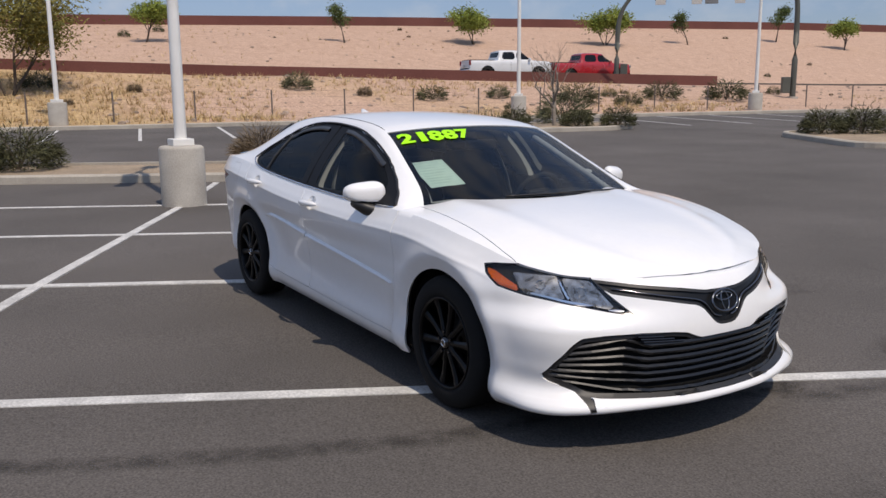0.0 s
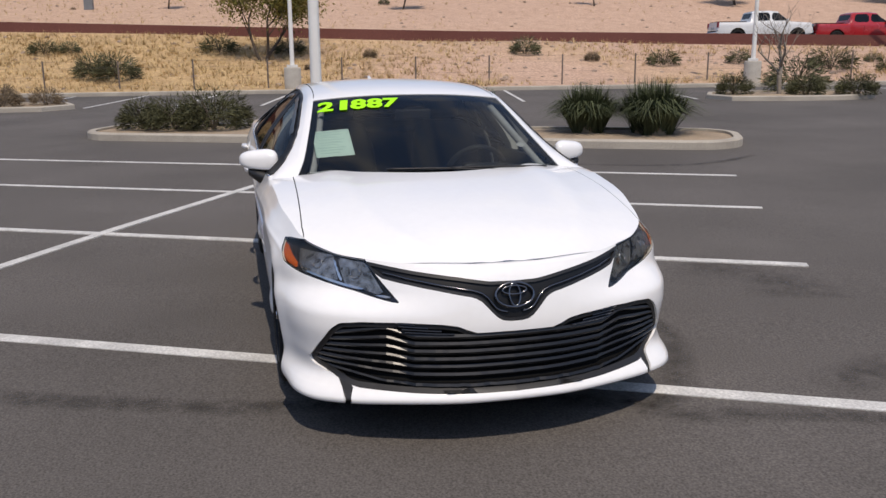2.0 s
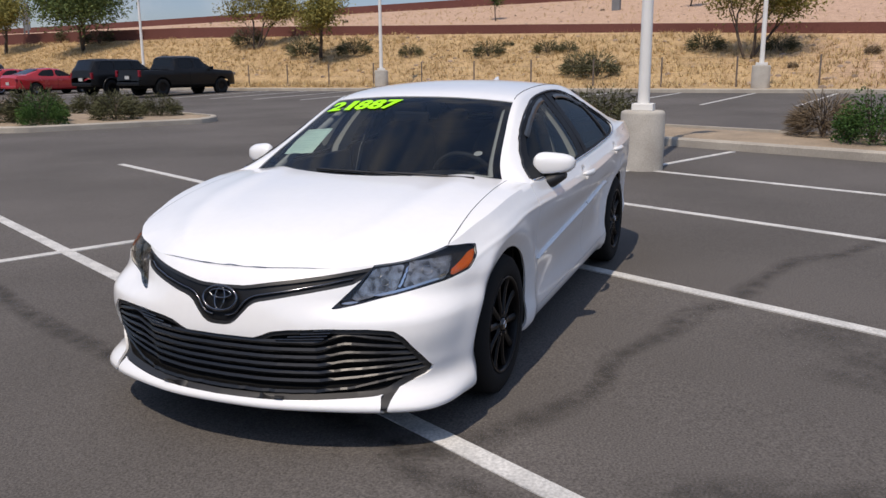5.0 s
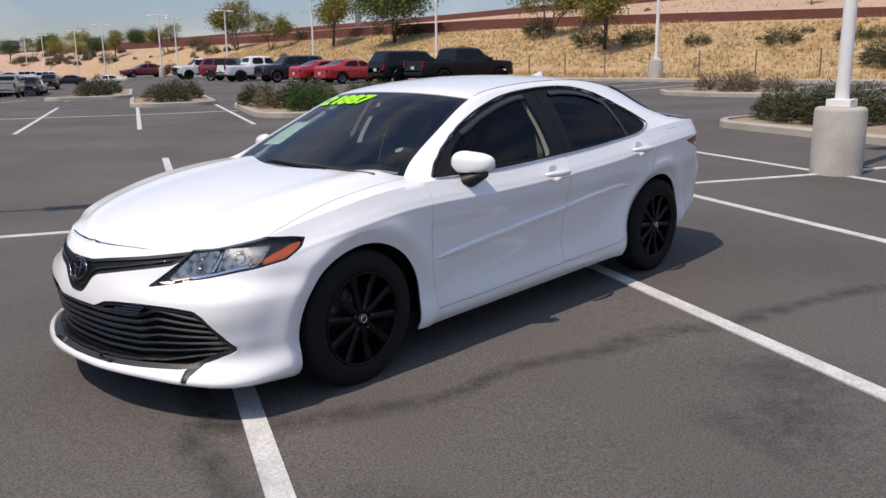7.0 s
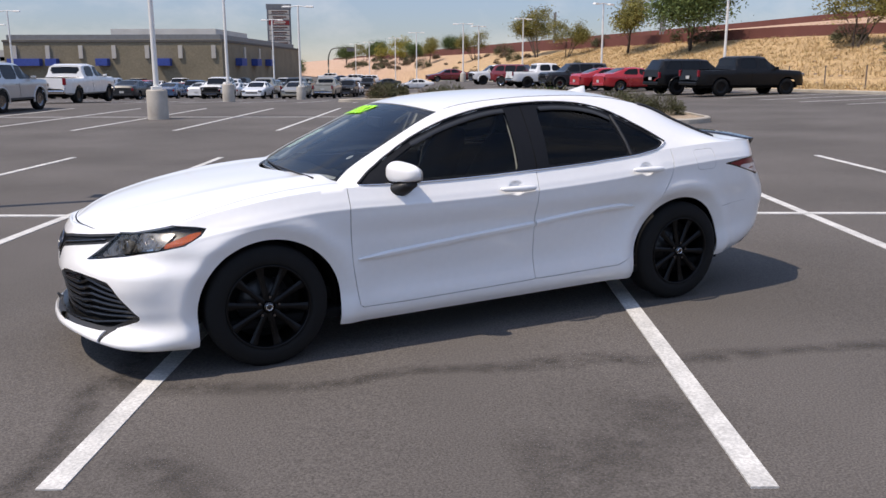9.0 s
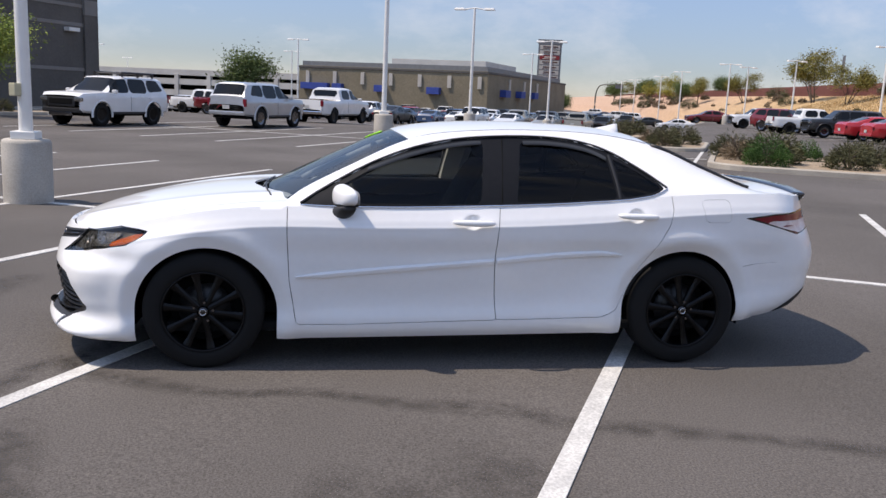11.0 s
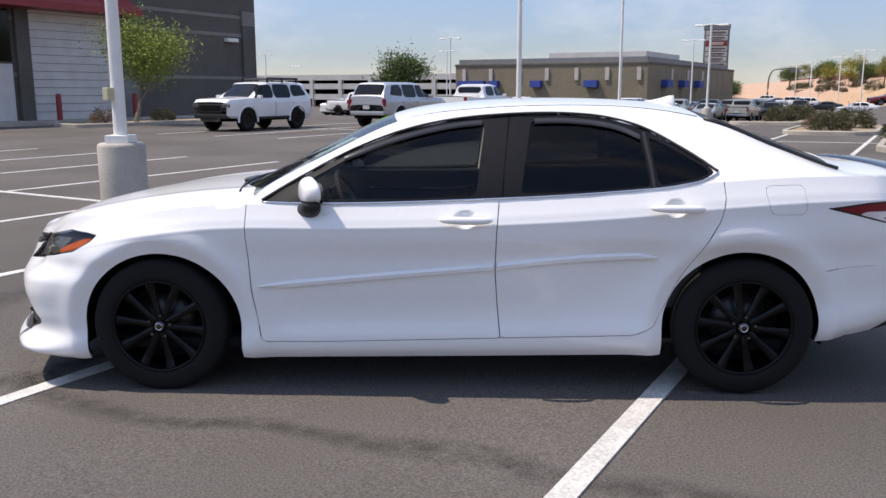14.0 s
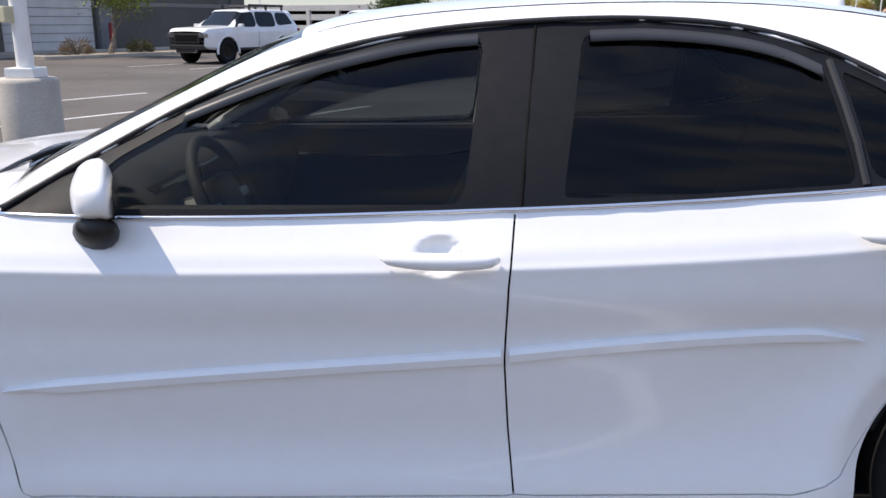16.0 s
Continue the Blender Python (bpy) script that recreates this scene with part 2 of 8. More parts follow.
# ---------------------------------------------------------------- mesh helpers
def link_mesh(name, verts, faces, material, smooth=False):
    me = bpy.data.meshes.new(name)
    me.from_pydata([tuple(v) for v in verts], [], [tuple(f) for f in faces])
    if isinstance(material, (list, tuple)):
        for x in material:
            me.materials.append(x)
    else:
        me.materials.append(material)
    if smooth:
        me.polygons.foreach_set("use_smooth", [True] * len(me.polygons))
    me.update()
    return new(name, me)


def part(name, bm, material, parent=None, label="", smooth=False):
    """Links a bmesh as one mesh object, under a thing or a part where one is given."""
    me = bpy.data.meshes.new(name)
    bm.normal_update()
    bm.to_mesh(me)
    bm.free()
    me.materials.append(material)
    if smooth:
        me.polygons.foreach_set("use_smooth", [True] * len(me.polygons))
    ob = new(name, me)
    if parent:
        ob.parent = parent
    return tagged(ob, label)


def child(ob, parent, label=""):
    ob.parent = parent
    return tagged(ob, label)


def bm_box(size, at=(0, 0, 0), bevel=0.0, bm=None, rot=None, taper=1.0):
    bm = bm or bmesh.new()
    made = bmesh.ops.create_cube(bm, size=1.0)["verts"]
    for v in made:
        k = taper if v.co.z > 0 else 1.0
        v.co = Vector((v.co.x * size[0] * k, v.co.y * size[1] * k, v.co.z * size[2]))
    if bevel:
        es = list({e for v in made for e in v.link_edges})
        res = bmesh.ops.bevel(bm, geom=es, offset=bevel, segments=2, affect='EDGES', profile=0.6)
        made = list({v for f in res["faces"] for v in f.verts} | {v for v in made if v.is_valid})
    m = Matrix.Translation(at) @ (rot or Matrix.Identity(4))
    for v in made:
        v.co = m @ v.co
    return bm


def bm_cyl(r0, r1, z0, z1, seg=20, at=(0, 0), bm=None, caps=True):
    bm = bm or bmesh.new()
    rings = []
    for r, z in ((r0, z0), (r1, z1)):
        rings.append([bm.verts.new((at[0] + r * math.cos(2 * math.pi * i / seg), at[1] + r * math.sin(2 * math.pi * i / seg), z)) for i in range(seg)])
    for i in range(seg):
        j = (i + 1) % seg
        bm.faces.new((rings[0][i], rings[0][j], rings[1][j], rings[1][i]))
    if caps:
        bm.faces.new(rings[1])
        bm.faces.new(rings[0][::-1])
    return bm


def bm_lathe(profile, seg=40, axis='Z', bm=None):
    """Turns a profile of (radius, height) round an axis."""
    bm = bm or bmesh.new()
    rings = []
    for r, h in profile:
        ring = []
        for i in range(seg):
            a = 2 * math.pi * i / seg
            c, s = r * math.cos(a), r * math.sin(a)
            ring.append(bm.verts.new((c, s, h) if axis == 'Z' else (c, h, s)))
        rings.append(ring)
    for a, b in zip(rings, rings[1:]):
        for i in range(seg):
            j = (i + 1) % seg
            bm.faces.new((a[i], a[j], b[j], b[i]) if axis == 'Z' else (a[j], a[i], b[i], b[j]))
    return bm


def bm_tube(points, radius, seg=8, bm=None, caps=True):
    """A tube through points; radius one number or one for each point."""
    bm = bm or bmesh.new()
    pts = [Vector(p) for p in points]
    rad = radius if isinstance(radius, (list, tuple)) else [radius] * len(pts)
    rings = []
    up = Vector((0, 0, 1))
    for i, p in enumerate(pts):
        d = (pts[min(i + 1, len(pts) - 1)] - pts[max(i - 1, 0)]).normalized()
        side = d.cross(up)
        if side.length < 1e-3:
            side = d.cross(Vector((1, 0, 0)))
        side.normalize()
        other = side.cross(d).normalized()
        rings.append([bm.verts.new(p + rad[i] * (side * math.cos(2 * math.pi * k / seg) + other * math.sin(2 * math.pi * k / seg))) for k in range(seg)])
    for a, b in zip(rings, rings[1:]):
        for k in range(seg):
            j = (k + 1) % seg
            bm.faces.new((a[k], b[k], b[j], a[j]))
    if caps:
        bm.faces.new(rings[0])
        bm.faces.new(rings[-1][::-1])
    return bm


def spline(pts, count):
    """count points of a smooth curve through pts."""
    P = np.array(pts, float)
    n = len(P)
    out = []
    for s in np.linspace(0, n - 1, count):
        i = min(int(s), n - 2)
        f = s - i
        p0, p1, p2, p3 = P[max(i - 1, 0)], P[i], P[i + 1], P[min(i + 2, n - 1)]
        out.append(0.5 * (2 * p1 + (p2 - p0) * f + (2 * p0 - 5 * p1 + 4 * p2 - p3) * f * f + (3 * p1 - p0 - 3 * p2 + p3) * f ** 3))
    return np.array(out)


# ---------------------------------------------------------------- lie of the land
# the stalls' grid: N runs along the stall lines, W across them; the lot rises gently towards -W
NX, NY = 0.460, 0.888
O_X, O_Y = -0.24, -3.53
def grid_xy(w, n):
    return (O_X + w * NY + n * NX, O_Y - w * NX + n * NY)


def ground_z(x, y):
    w = (x - O_X) * NY - (y - O_Y) * NX
    z = 0.010 * min(3.5, max(0.0, 0.5 - w))
    n = (x - O_X) * NX + (y - O_Y) * NY
    k = min(1.0, max(0.0, (w + 1.0) / 6.0))
    z -= 0.030 * min(50.0, max(0.0, -30.0 - n)) * k * k * (3 - 2 * k)
    return z + 0.027 * min(26.0, max(0.0, -8.0 - w))



# the far kerb's own directions: E along it, M away from the lot
EX, EY = 0.215, 0.977
KERB_M = 26.7
def bank_xy(e, m):
    return (e * EX - m * EY, e * EY + m * EX)


# ---------------------------------------------------------------- ground, bank and far ground
def axis_steps(lo, hi, near_lo, near_hi, fine):
    a = list(np.arange(near_lo, near_hi + 1e-6, fine))
    step, x = fine, near_hi
    while x < hi:
        step *= 1.5
        x += step
        a.append(x)
    step, x = fine, near_lo
    while x > lo:
        step *= 1.5
        x -= step
        a.insert(0, x)
    return a


def build_ground():
    ws = axis_steps(-1800, 1800, -40, 40, 2.0)
    ns = axis_steps(-1800, 1800, -122, 60, 4.0)
    verts, faces = [], []
    for w in ws:
        for n in ns:
            x, y = grid_xy(w, n)
            verts.append((x, y, ground_z(x, y)))
    k = len(ns)
    for i in range(len(ws) - 1):
        for j in range(k - 1):
            faces.append((i * k + j, i * k + j + 1, (i + 1) * k + j + 1, (i + 1) * k + j)[::-1])
    ob = link_mesh("ground", verts, faces, M_ASPHALT, smooth=True)
    return tagged(ob, "weathered grey asphalt of a large open parking lot", "ground", kind="structure")


build_ground()

WALL_M, WALL_Z, ROAD_Z = 40.4, 2.75, 2.85
TOP_M, TOP_Z = 84.0, 9.3
BANK = [(KERB_M + 0.16, 0.66), (KERB_M + 1.5, 0.72), (KERB_M + 3.2, 0.80), (KERB_M + 7, 1.55), (WALL_M - 0.6, 2.70), (WALL_M, WALL_Z),
        (WALL_M + 0.4, ROAD_Z), (WALL_M + 10, ROAD_Z + 0.1), (WALL_M + 12, ROAD_Z + 0.3), (TOP_M - 14, 6.7), (TOP_M, TOP_Z), (TOP_M + 30, TOP_Z + 0.2), (TOP_M + 900, TOP_Z)]
# foot of the barrier wall and of the parapet, along E: the ramp climbs towards -E
WALL_FOOT = ((-140, -96, -73, -50, -31, -14, -6, 2, 11.5, 22, 31, 45), (3.9, 3.75, 3.8, 3.8, 3.55, 3.25, 2.98, 2.75, 2.6, 2.42, 2.24, 2.1))
WALL_HIGH = ((-96, -73, -50, -31, -14, 0, 31), (0.95, 0.95, 0.80, 0.58, 0.46, 0.55, 0.60))
TOP_FOOT = ((-130, -50, -9, 24, 45, 77), (8.0, 8.5, 8.7, 9.26, 9.5, 9.88))
def wall_foot(e):
    return float(np.interp(e, *WALL_FOOT))


def top_foot(e):
    return float(np.interp(e, *TOP_FOOT))


def bank_z(m, e):
    z = float(np.interp(m, [b[0] for b in BANK], [b[1] for b in BANK]))
    k1 = min(1.0, max(0.0, (m - KERB_M - 4) / (WALL_M - KERB_M - 4)))
    k2 = min(1.0, max(0.0, (m - WALL_M - 12) / (TOP_M - WALL_M - 12)))
    return z + (wall_foot(e) - WALL_Z) * k1 * (1 - k2) + (top_foot(e) - TOP_Z) * k2


def kerb_ground(e):
    x, y = bank_xy(e, KERB_M)
    return ground_z(x, y)


def build_bank():
    ms = sorted(set([b[0] for b in BANK] + list(np.arange(KERB_M + 1, WALL_M - 0.5, 1.0)) + list(np.arange(WALL_M + 13, TOP_M, 3.0))))
    es = axis_steps(-1500, 1500, -80, 80, 2.0)
    verts, faces = [], []
    for m in ms:
        for e in es:
            x, y = bank_xy(e, m)
            z = bank_z(m, e) + (0.10 * noise.noise((x * 0.35, y * 0.35, 0)) + 0.22 * noise.noise((x * 0.1, y * 0.1, 3))) * (1 if KERB_M + 1 < m < WALL_M - 0.6 or WALL_M + 12 < m < TOP_M - 2 else 0)
            if m < KERB_M + 4:
                z = kerb_ground(e) + 0.14 + (z - 0.66) * 1.0
            verts.append((x, y, z))
    k = len(es)
    for i in range(len(ms) - 1):
        for j in range(k - 1):
            faces.append((i * k + j, i * k + j + 1, (i + 1) * k + j + 1, (i + 1) * k + j)[::-1])
    ob = link_mesh("ground_bank", verts, faces, M_SOIL, smooth=True)
    return tagged(ob, "sandy desert embankment with dry grass rising beyond the lot", "embankment", kind="structure")


build_bank()


def long_box(name, e0, e1, m0, m1, z0, z1, material, label, category, step=4.0, zfun=None, cap=0.0):
    """A wall or kerb that follows the far kerb's direction."""
    bm = bmesh.new()
    n = max(1, int((e1 - e0) / step))
    rings = []
    for i in range(n + 1):
        e = e0 + (e1 - e0) * i / n
        dz = zfun(e) if zfun else 0
        rings.append([bm.verts.new((*bank_xy(e, m), z + dz)) for m, z in ((m0, z0), (m0, z1 - cap), (m0 + cap, z1), (m1, z1), (m1, z0))])
    for a, b in zip(rings, rings[1:]):
        for k in range(5):
            j = (k + 1) % 5
            bm.faces.new((a[k], b[k], b[j], a[j]))
    bm.faces.new(rings[0])
    bm.faces.new(rings[-1][::-1])
    bmesh.ops.recalc_face_normals(bm, faces=bm.faces)
    return tagged(part(name, bm, material), label, category, kind="structure")


long_box("kerb_far", -260, 120, KERB_M, KERB_M + 0.16, -0.3, 0.15, M_KERB, "pale concrete kerb along the back of the lot", "kerb", zfun=kerb_ground, cap=0.03)
long_box("wall_lower", -240, 33, WALL_M, WALL_M + 0.3, -0.5, 0.58, M_REDWALL, "low dark red concrete barrier wall beside the ramp", "wall", step=6, zfun=lambda e: wall_foot(e) + float(np.interp(e, *WALL_HIGH)) - 0.58)
long_box("wall_upper", -700, 420, TOP_M, TOP_M + 0.35, -0.6, 0.92, M_REDWALL, "dark red concrete parapet along the top of the embankment", "wall", step=10, zfun=top_foot)
long_box("road", -300, 200, WALL_M + 1.2, WALL_M + 9.2, -0.4, 0.22, M_ASPHALT, "asphalt ramp road behind the red barrier wall", "road", step=6, zfun=wall_foot)

# ---------------------------------------------------------------- marks on the lot
def ribbon(name, pts, width, material, label, category, lift=0.006, step=0.5, kind="", jitter=0.0):
    """A thin painted or poured band that lies on the ground along pts."""
    P = [Vector((*p, 0)) for p in pts]
    path = []
    for a, b in zip(P, P[1:]):
        n = max(1, int((b - a).length / step))
        path += [a + (b - a) * (i / n) for i in range(n)]
    path.append(P[-1])
    bm = bmesh.new()
    rows = []
    for i, p in enumerate(path):
        d = (path[min(i + 1, len(path) - 1)] - path[max(i - 1, 0)]).normalized()
        s = Vector((-d.y, d.x, 0))
        w = width * (1 + jitter * noise.noise((p.x * 1.7, p.y * 1.7, 1))) / 2
        row = []
        for k, dz in ((-1, -0.02), (-1, 0), (1, 0), (1, -0.02)):
            q = p + s * (k * w)
            row.append(bm.verts.new((q.x, q.y, ground_z(q.x, q.y) + lift + dz)))
        rows.append(row)
    for a, b in zip(rows, rows[1:]):
        for k in range(3):
            bm.faces.new((a[k + 1], a[k], b[k], b[k + 1]))
    bm.faces.new(rows[0])
    bm.faces.new(rows[-1][::-1])
    bmesh.ops.recalc_face_normals(bm, faces=bm.faces)
    ob = part(name, bm, material)
    return tagged(ob, label, category, kind=kind)


LINE_W = 0.105
STALL = 2.67
def stall_line(w, n0, n1):
    ob = ribbon("parking_line", [grid_xy(w, n0), grid_xy(w, n1)], LINE_W, M_LINE, "worn white parking line painted on the asphalt", "parking line", kind="structure")
    ob["group"] = "white parking lines"


for k in range(-3, 8):
    stall_line(k * STALL - (0.05 if k == -1 else 0.0), -6.1, 6.05)
ribbon("centre_line", [grid_xy(-10.6, 0), grid_xy(7 * STALL, 0)], LINE_W, M_LINE, "long white line between two rows of stalls", "parking line", kind="structure", lift=0.009)
ROW2 = -18.7
for k in range(-1, 8):
    stall_line(k * STALL + 0.35, ROW2 - 6.0, ROW2 + 6.0)
ribbon("centre_line", [grid_xy(-2.6, ROW2), grid_xy(7 * STALL + 0.3, ROW2)], LINE_W, M_LINE, "long white line between two rows of stalls", "parking line", kind="structure", lift=0.009)
for k in range(0, 8):
    stall_line(k * STALL + 0.5, -41.5, -30.5)
for e in range(-40, 18):
    ee = 0.67 + e * 2.68
    if -70 < ee < 45:
        ob = ribbon("parking_line", [bank_xy(ee, KERB_M - 0.1), bank_xy(ee, KERB_M - 6.2)], LINE_W, M_LINE, "white parking line beside the far kerb", "parking line", kind="structure")
        ob["group"] = "white parking lines"

# dark sealed cracks that wander over the asphalt
def crack(pts, width, dense=0.7, label="dark sealed crack in the asphalt"):
    """A band that lies on the asphalt and fades out towards both of its sides."""
    sm = spline(pts, 12 * len(pts))
    verts, faces, cover = [], [], []
    cols = (-1.0, -0.45, 0.0, 0.45, 1.0)
    for i, (x, y) in enumerate(sm):
        a, b = sm[max(i - 1, 0)], sm[min(i + 1, len(sm) - 1)]
        d = Vector((b[0] - a[0], b[1] - a[1], 0)).normalized()
        wob = 0.015 * noise.noise((x * 2.3, y * 2.3, 4))
        end = min(1.0, i / 5, (len(sm) - 1 - i) / 5)
        for c in cols:
            w = width * (1 + 0.5 * noise.noise((x * 1.7, y * 1.7, 1)))
            q = (x - d.y * (c * w + wob), y + d.x * (c * w + wob))
            verts.append((*q, ground_z(*q) + 0.004))
            cover.append(dense * end * (1 - abs(c)) ** 0.7 if abs(c) < 1 else 0.0)
    k = len(cols)
    for i in range(len(sm) - 1):
        for j in range(k - 1):
            faces.append((i * k + j, (i + 1) * k + j, (i + 1) * k + j + 1, i * k + j + 1))
    ob = link_mesh("sealed_crack", verts, faces, M_SEAL, smooth=True)
    at = ob.data.attributes.new("cover", 'FLOAT', 'POINT')
    at.data.foreach_set("value", cover)
    return tagged(ob, label, "crack", kind="structure")


crack([(2.10, 0.93), (1.96, 0.98), (1.3, 1.31), (0.8, 1.32), (0.32, 1.52), (-0.28, 1.66), (-0.46, 1.82), (-1.75, 2.2), (-2.24, 2.6), (-3.4, 3.1), (-5.5, 3.7)], 0.11, 0.42)
crack([(0.2, -4.6), (0.6, -3.6), (0.99, -2.83), (1.30, -2.21), (1.58, -1.55), (1.76, -0.92), (1.9, 0.0), (2.10, 0.60), (2.1, 0.95)], 0.10, 0.5)
crack([(2.06, 0.62), (2.20, 0.72), (2.31, 0.80), (2.47, 1.35), (2.66, 1.77), (2.9, 2.4), (3.0, 3.4)], 0.12, 0.42)
crack([(-6.6, 3.6), (-6.0, 4.4), (-5.7, 5.6), (-6.3, 7.0)], 0.09, 0.5, "faint dark stain on the asphalt")
crack([(3.1, -1.6), (3.3, -0.4), (3.2, 0.9)], 0.30, 0.35, "faint dark stain on the asphalt")
crack([(-0.2, 2.2), (0.4, 2.6), (0.9, 2.5)], 0.35, 0.30, "faint dark stain on the asphalt")
crack([(1.6, 4.2), (1.9, 3.4), (2.0, 2.4), (2.2, 1.6)], 0.16, 0.4, "faint dark stain on the asphalt")

# ---------------------------------------------------------------- kerbed islands
def island(name, outline, label, kerb_w=0.16, h=0.15, category="planting island"):
    """A raised bed: a ring of kerb stones round gravel."""
    pts = [Vector((*p, 0)) for p in outline]
    n = len(pts)
    cen_p = sum(pts, Vector()) / n
    area = sum(pts[i].x * pts[(i + 1) % n].y - pts[(i + 1) % n].x * pts[i].y for i in range(n))
    if area < 0:
        pts.reverse()
    inner = []
    for i in range(n):
        d1 = (pts[i] - pts[i - 1]).normalized()
        d2 = (pts[(i + 1) % n] - pts[i]).normalized()
        nn = Vector((-(d1 + d2).y, (d1 + d2).x, 0)).normalized()
        inner.append(pts[i] + nn * kerb_w)
    bm = bmesh.new()
    rows = []
    for p, q in zip(pts, inner):
        g = ground_z(p.x, p.y)
        m = p + (q - p) * 0.18
        rows.append([bm.verts.new((p.x, p.y, g - 0.05)), bm.verts.new((p.x, p.y, g + h - 0.03)), bm.verts.new((m.x, m.y, g + h)), bm.verts.new((q.x, q.y, g + h)), bm.verts.new((q.x, q.y, g + h - 0.10))])
    for i in range(n):
        a, b = rows[i], rows[(i + 1) % n]
        for k in range(4):
            bm.faces.new((a[k], b[k], b[k + 1], a[k + 1]))
    bmesh.ops.recalc_face_normals(bm, faces=bm.faces)
    kerb = tagged(part(name, bm, M_KERB), label, category, kind="structure")
    bed = bmesh.new()
    ring = [bed.verts.new((q.x, q.y, ground_z(q.x, q.y) + h - 0.045)) for q in inner]
    c = bed.verts.new((cen_p.x, cen_p.y, ground_z(cen_p.x, cen_p.y) + h - 0.005))
    for i in range(n):
        bed.faces.new((ring[i], ring[(i + 1) % n], c))
    part("bed", bed, M_GRAVEL, kerb, "tan gravel")
    return kerb


def round_ends(w0, w1, n0, n1, r, steps=6):
    """A rectangle in the stalls' grid with rounded corners."""
    out = []
    for cw, cn, a0 in ((w1 - r, n1 - r, 0), (w0 + r, n1 - r, 90), (w0 + r, n0 + r, 180), (w1 - r, n0 + r, 270)):
        for k in range(steps + 1):
            a = radians(a0 + 90 * k / steps)
            out.append(grid_xy(cw + r * math.cos(a), cn + r * math.sin(a)))
    # longer sides are broken so that they follow the ground
    res = []
    for i, p in enumerate(out):
        q = out[(i + 1) % len(out)]
        d = math.hypot(q[0] - p[0], q[1] - p[1])
        m = max(1, int(d / 1.2))
        res += [(p[0] + (q[0] - p[0]) * k / m, p[1] + (q[1] - p[1]) * k / m) for k in range(m)]
    return res


island("island_1", round_ends(-13.0, -10.75, -6.4, 6.5, 0.9), "long concrete-kerbed planting strip filled with tan gravel")
island("island_2", round_ends(-8.9, -2.7, -21.8, -14.4, 1.2), "kerbed planting island with agaves and shrubs")
island("island_3", round_ends(-2.4, 0.6, -29.5, -22.8, 0.9), "kerbed planting island with low shrubs")
island("island_4", round_ends(0.5, 4.2, -44.0, -32.0, 0.9), "kerbed planting island with low shrubs")
island("island_5", [bank_xy(e - 2.8, m + 0.2) for e, m in ((12.2, 19.2), (13.6, 18.9), (15.4, 18.9), (16.6, 19.4), (17.0, 20.4), (16.6, 21.4), (15.4, 21.9), (13.4, 21.9), (12.2, 21.4), (11.8, 20.3))], "kerbed island with a bare tree and round shrubs")
island("island_6", round_ends(-20.2, -15.5, 14.6, 21.0, 0.9), "kerbed planting island with dark shrubs")
island("island_7", [bank_xy(e, m) for e, m in ((-15.4, 20.0), (-14.6, 19.3), (-12.6, 19.1), (-10.8, 19.3), (-10.2, 20.2), (-10.8, 21.2), (-13.0, 21.6), (-15.0, 21.2))], "kerbed planting island with round shrubs")
island("island_8", round_ends(25.4, 27.6, -25.0, -14.6, 0.5), "kerbed bed before the grey building")


# ---------------------------------------------------------------- lamp posts
def lamp_post(x, y, height=6.3, radius=0.085, base_r=0.32, base_h=0.92, heads=2, turn=0.0, box=False, z=None, label="white steel lamp post on a round concrete base"):
    g = ground_z(x, y) if z is None else z
    post = tagged(new("lamp_post"), label, "lamp post", group="lamp posts of the lot")
    base = bm_lathe([(base_r + 0.01, -0.2), (base_r, 0.02), (base_r, base_h - 0.05), (base_r - 0.012, base_h - 0.015), (base_r - 0.04, base_h), (0.0, base_h)], 36)
    part("base", base, M_CONC, post, "rough concrete base", smooth=True)
    part("collar", bm_box((0.30, 0.30, 0.10), (0, 0, base_h + 0.05), 0.012, rot=Matrix.Rotation(radians(28), 4, 'Z')), M_POLE, post, "square white base cover")
    part("pole", bm_cyl(radius, radius * 0.72, base_h + 0.08, height, 28), M_POLE, post)
    if box:
        part("switch_box", bm_box((0.10, 0.14, 0.16), (0.02, 0.11, base_h + 0.62), 0.012), mat_cream, post, "small cream electric box")
    arm = bm_tube([(-0.62, 0, height - 0.08), (0, 0, height), (0.62, 0, height - 0.08)] if heads == 2 else [(0, 0, height), (0.5, 0, height - 0.04)], 0.035, 8)
    part("arm", arm, M_POLE, post)
    for sx in ((-1, 1) if heads == 2 else (1,)):
        part("lamp_head", bm_box((0.62, 0.30, 0.12), (sx * 0.82, 0, height - 0.06), 0.03, taper=0.8), M_POLE, post, "flat white lamp head")
    post.matrix_world = pose(x, y, g, 0, 0, turn)
    return post


mat_cream = mat("cream_plastic", (0.55, 0.50, 0.33), 0.5, scale=8, amount=0.4)
lamp_post(-7.40, 0.19, height=6.5, base_r=0.315, base_h=0.85, box=False, turn=-27)
lamp_post(4.48, -5.91, height=6.5, base_r=0.298, base_h=0.81, box=True, turn=-27)
for e, m in ((-4.7, 27.3), (13.05, 27.3), (25.2, 27.3), (-22.0, 27.3), (-40.0, 27.5), (-57.3, 27.5), (-76.0, 27.5), (-91.5, 27.5)):
    lamp_post(*bank_xy(e, m), base_h=0.95, turn=12)
for w, n, high in ((7.8, -17.6, 7.0), (10.4, -35.8, 6.5), (9.5, -52.0, 6.5)):
    lamp_post(*grid_xy(w, n), turn=-27, height=high)
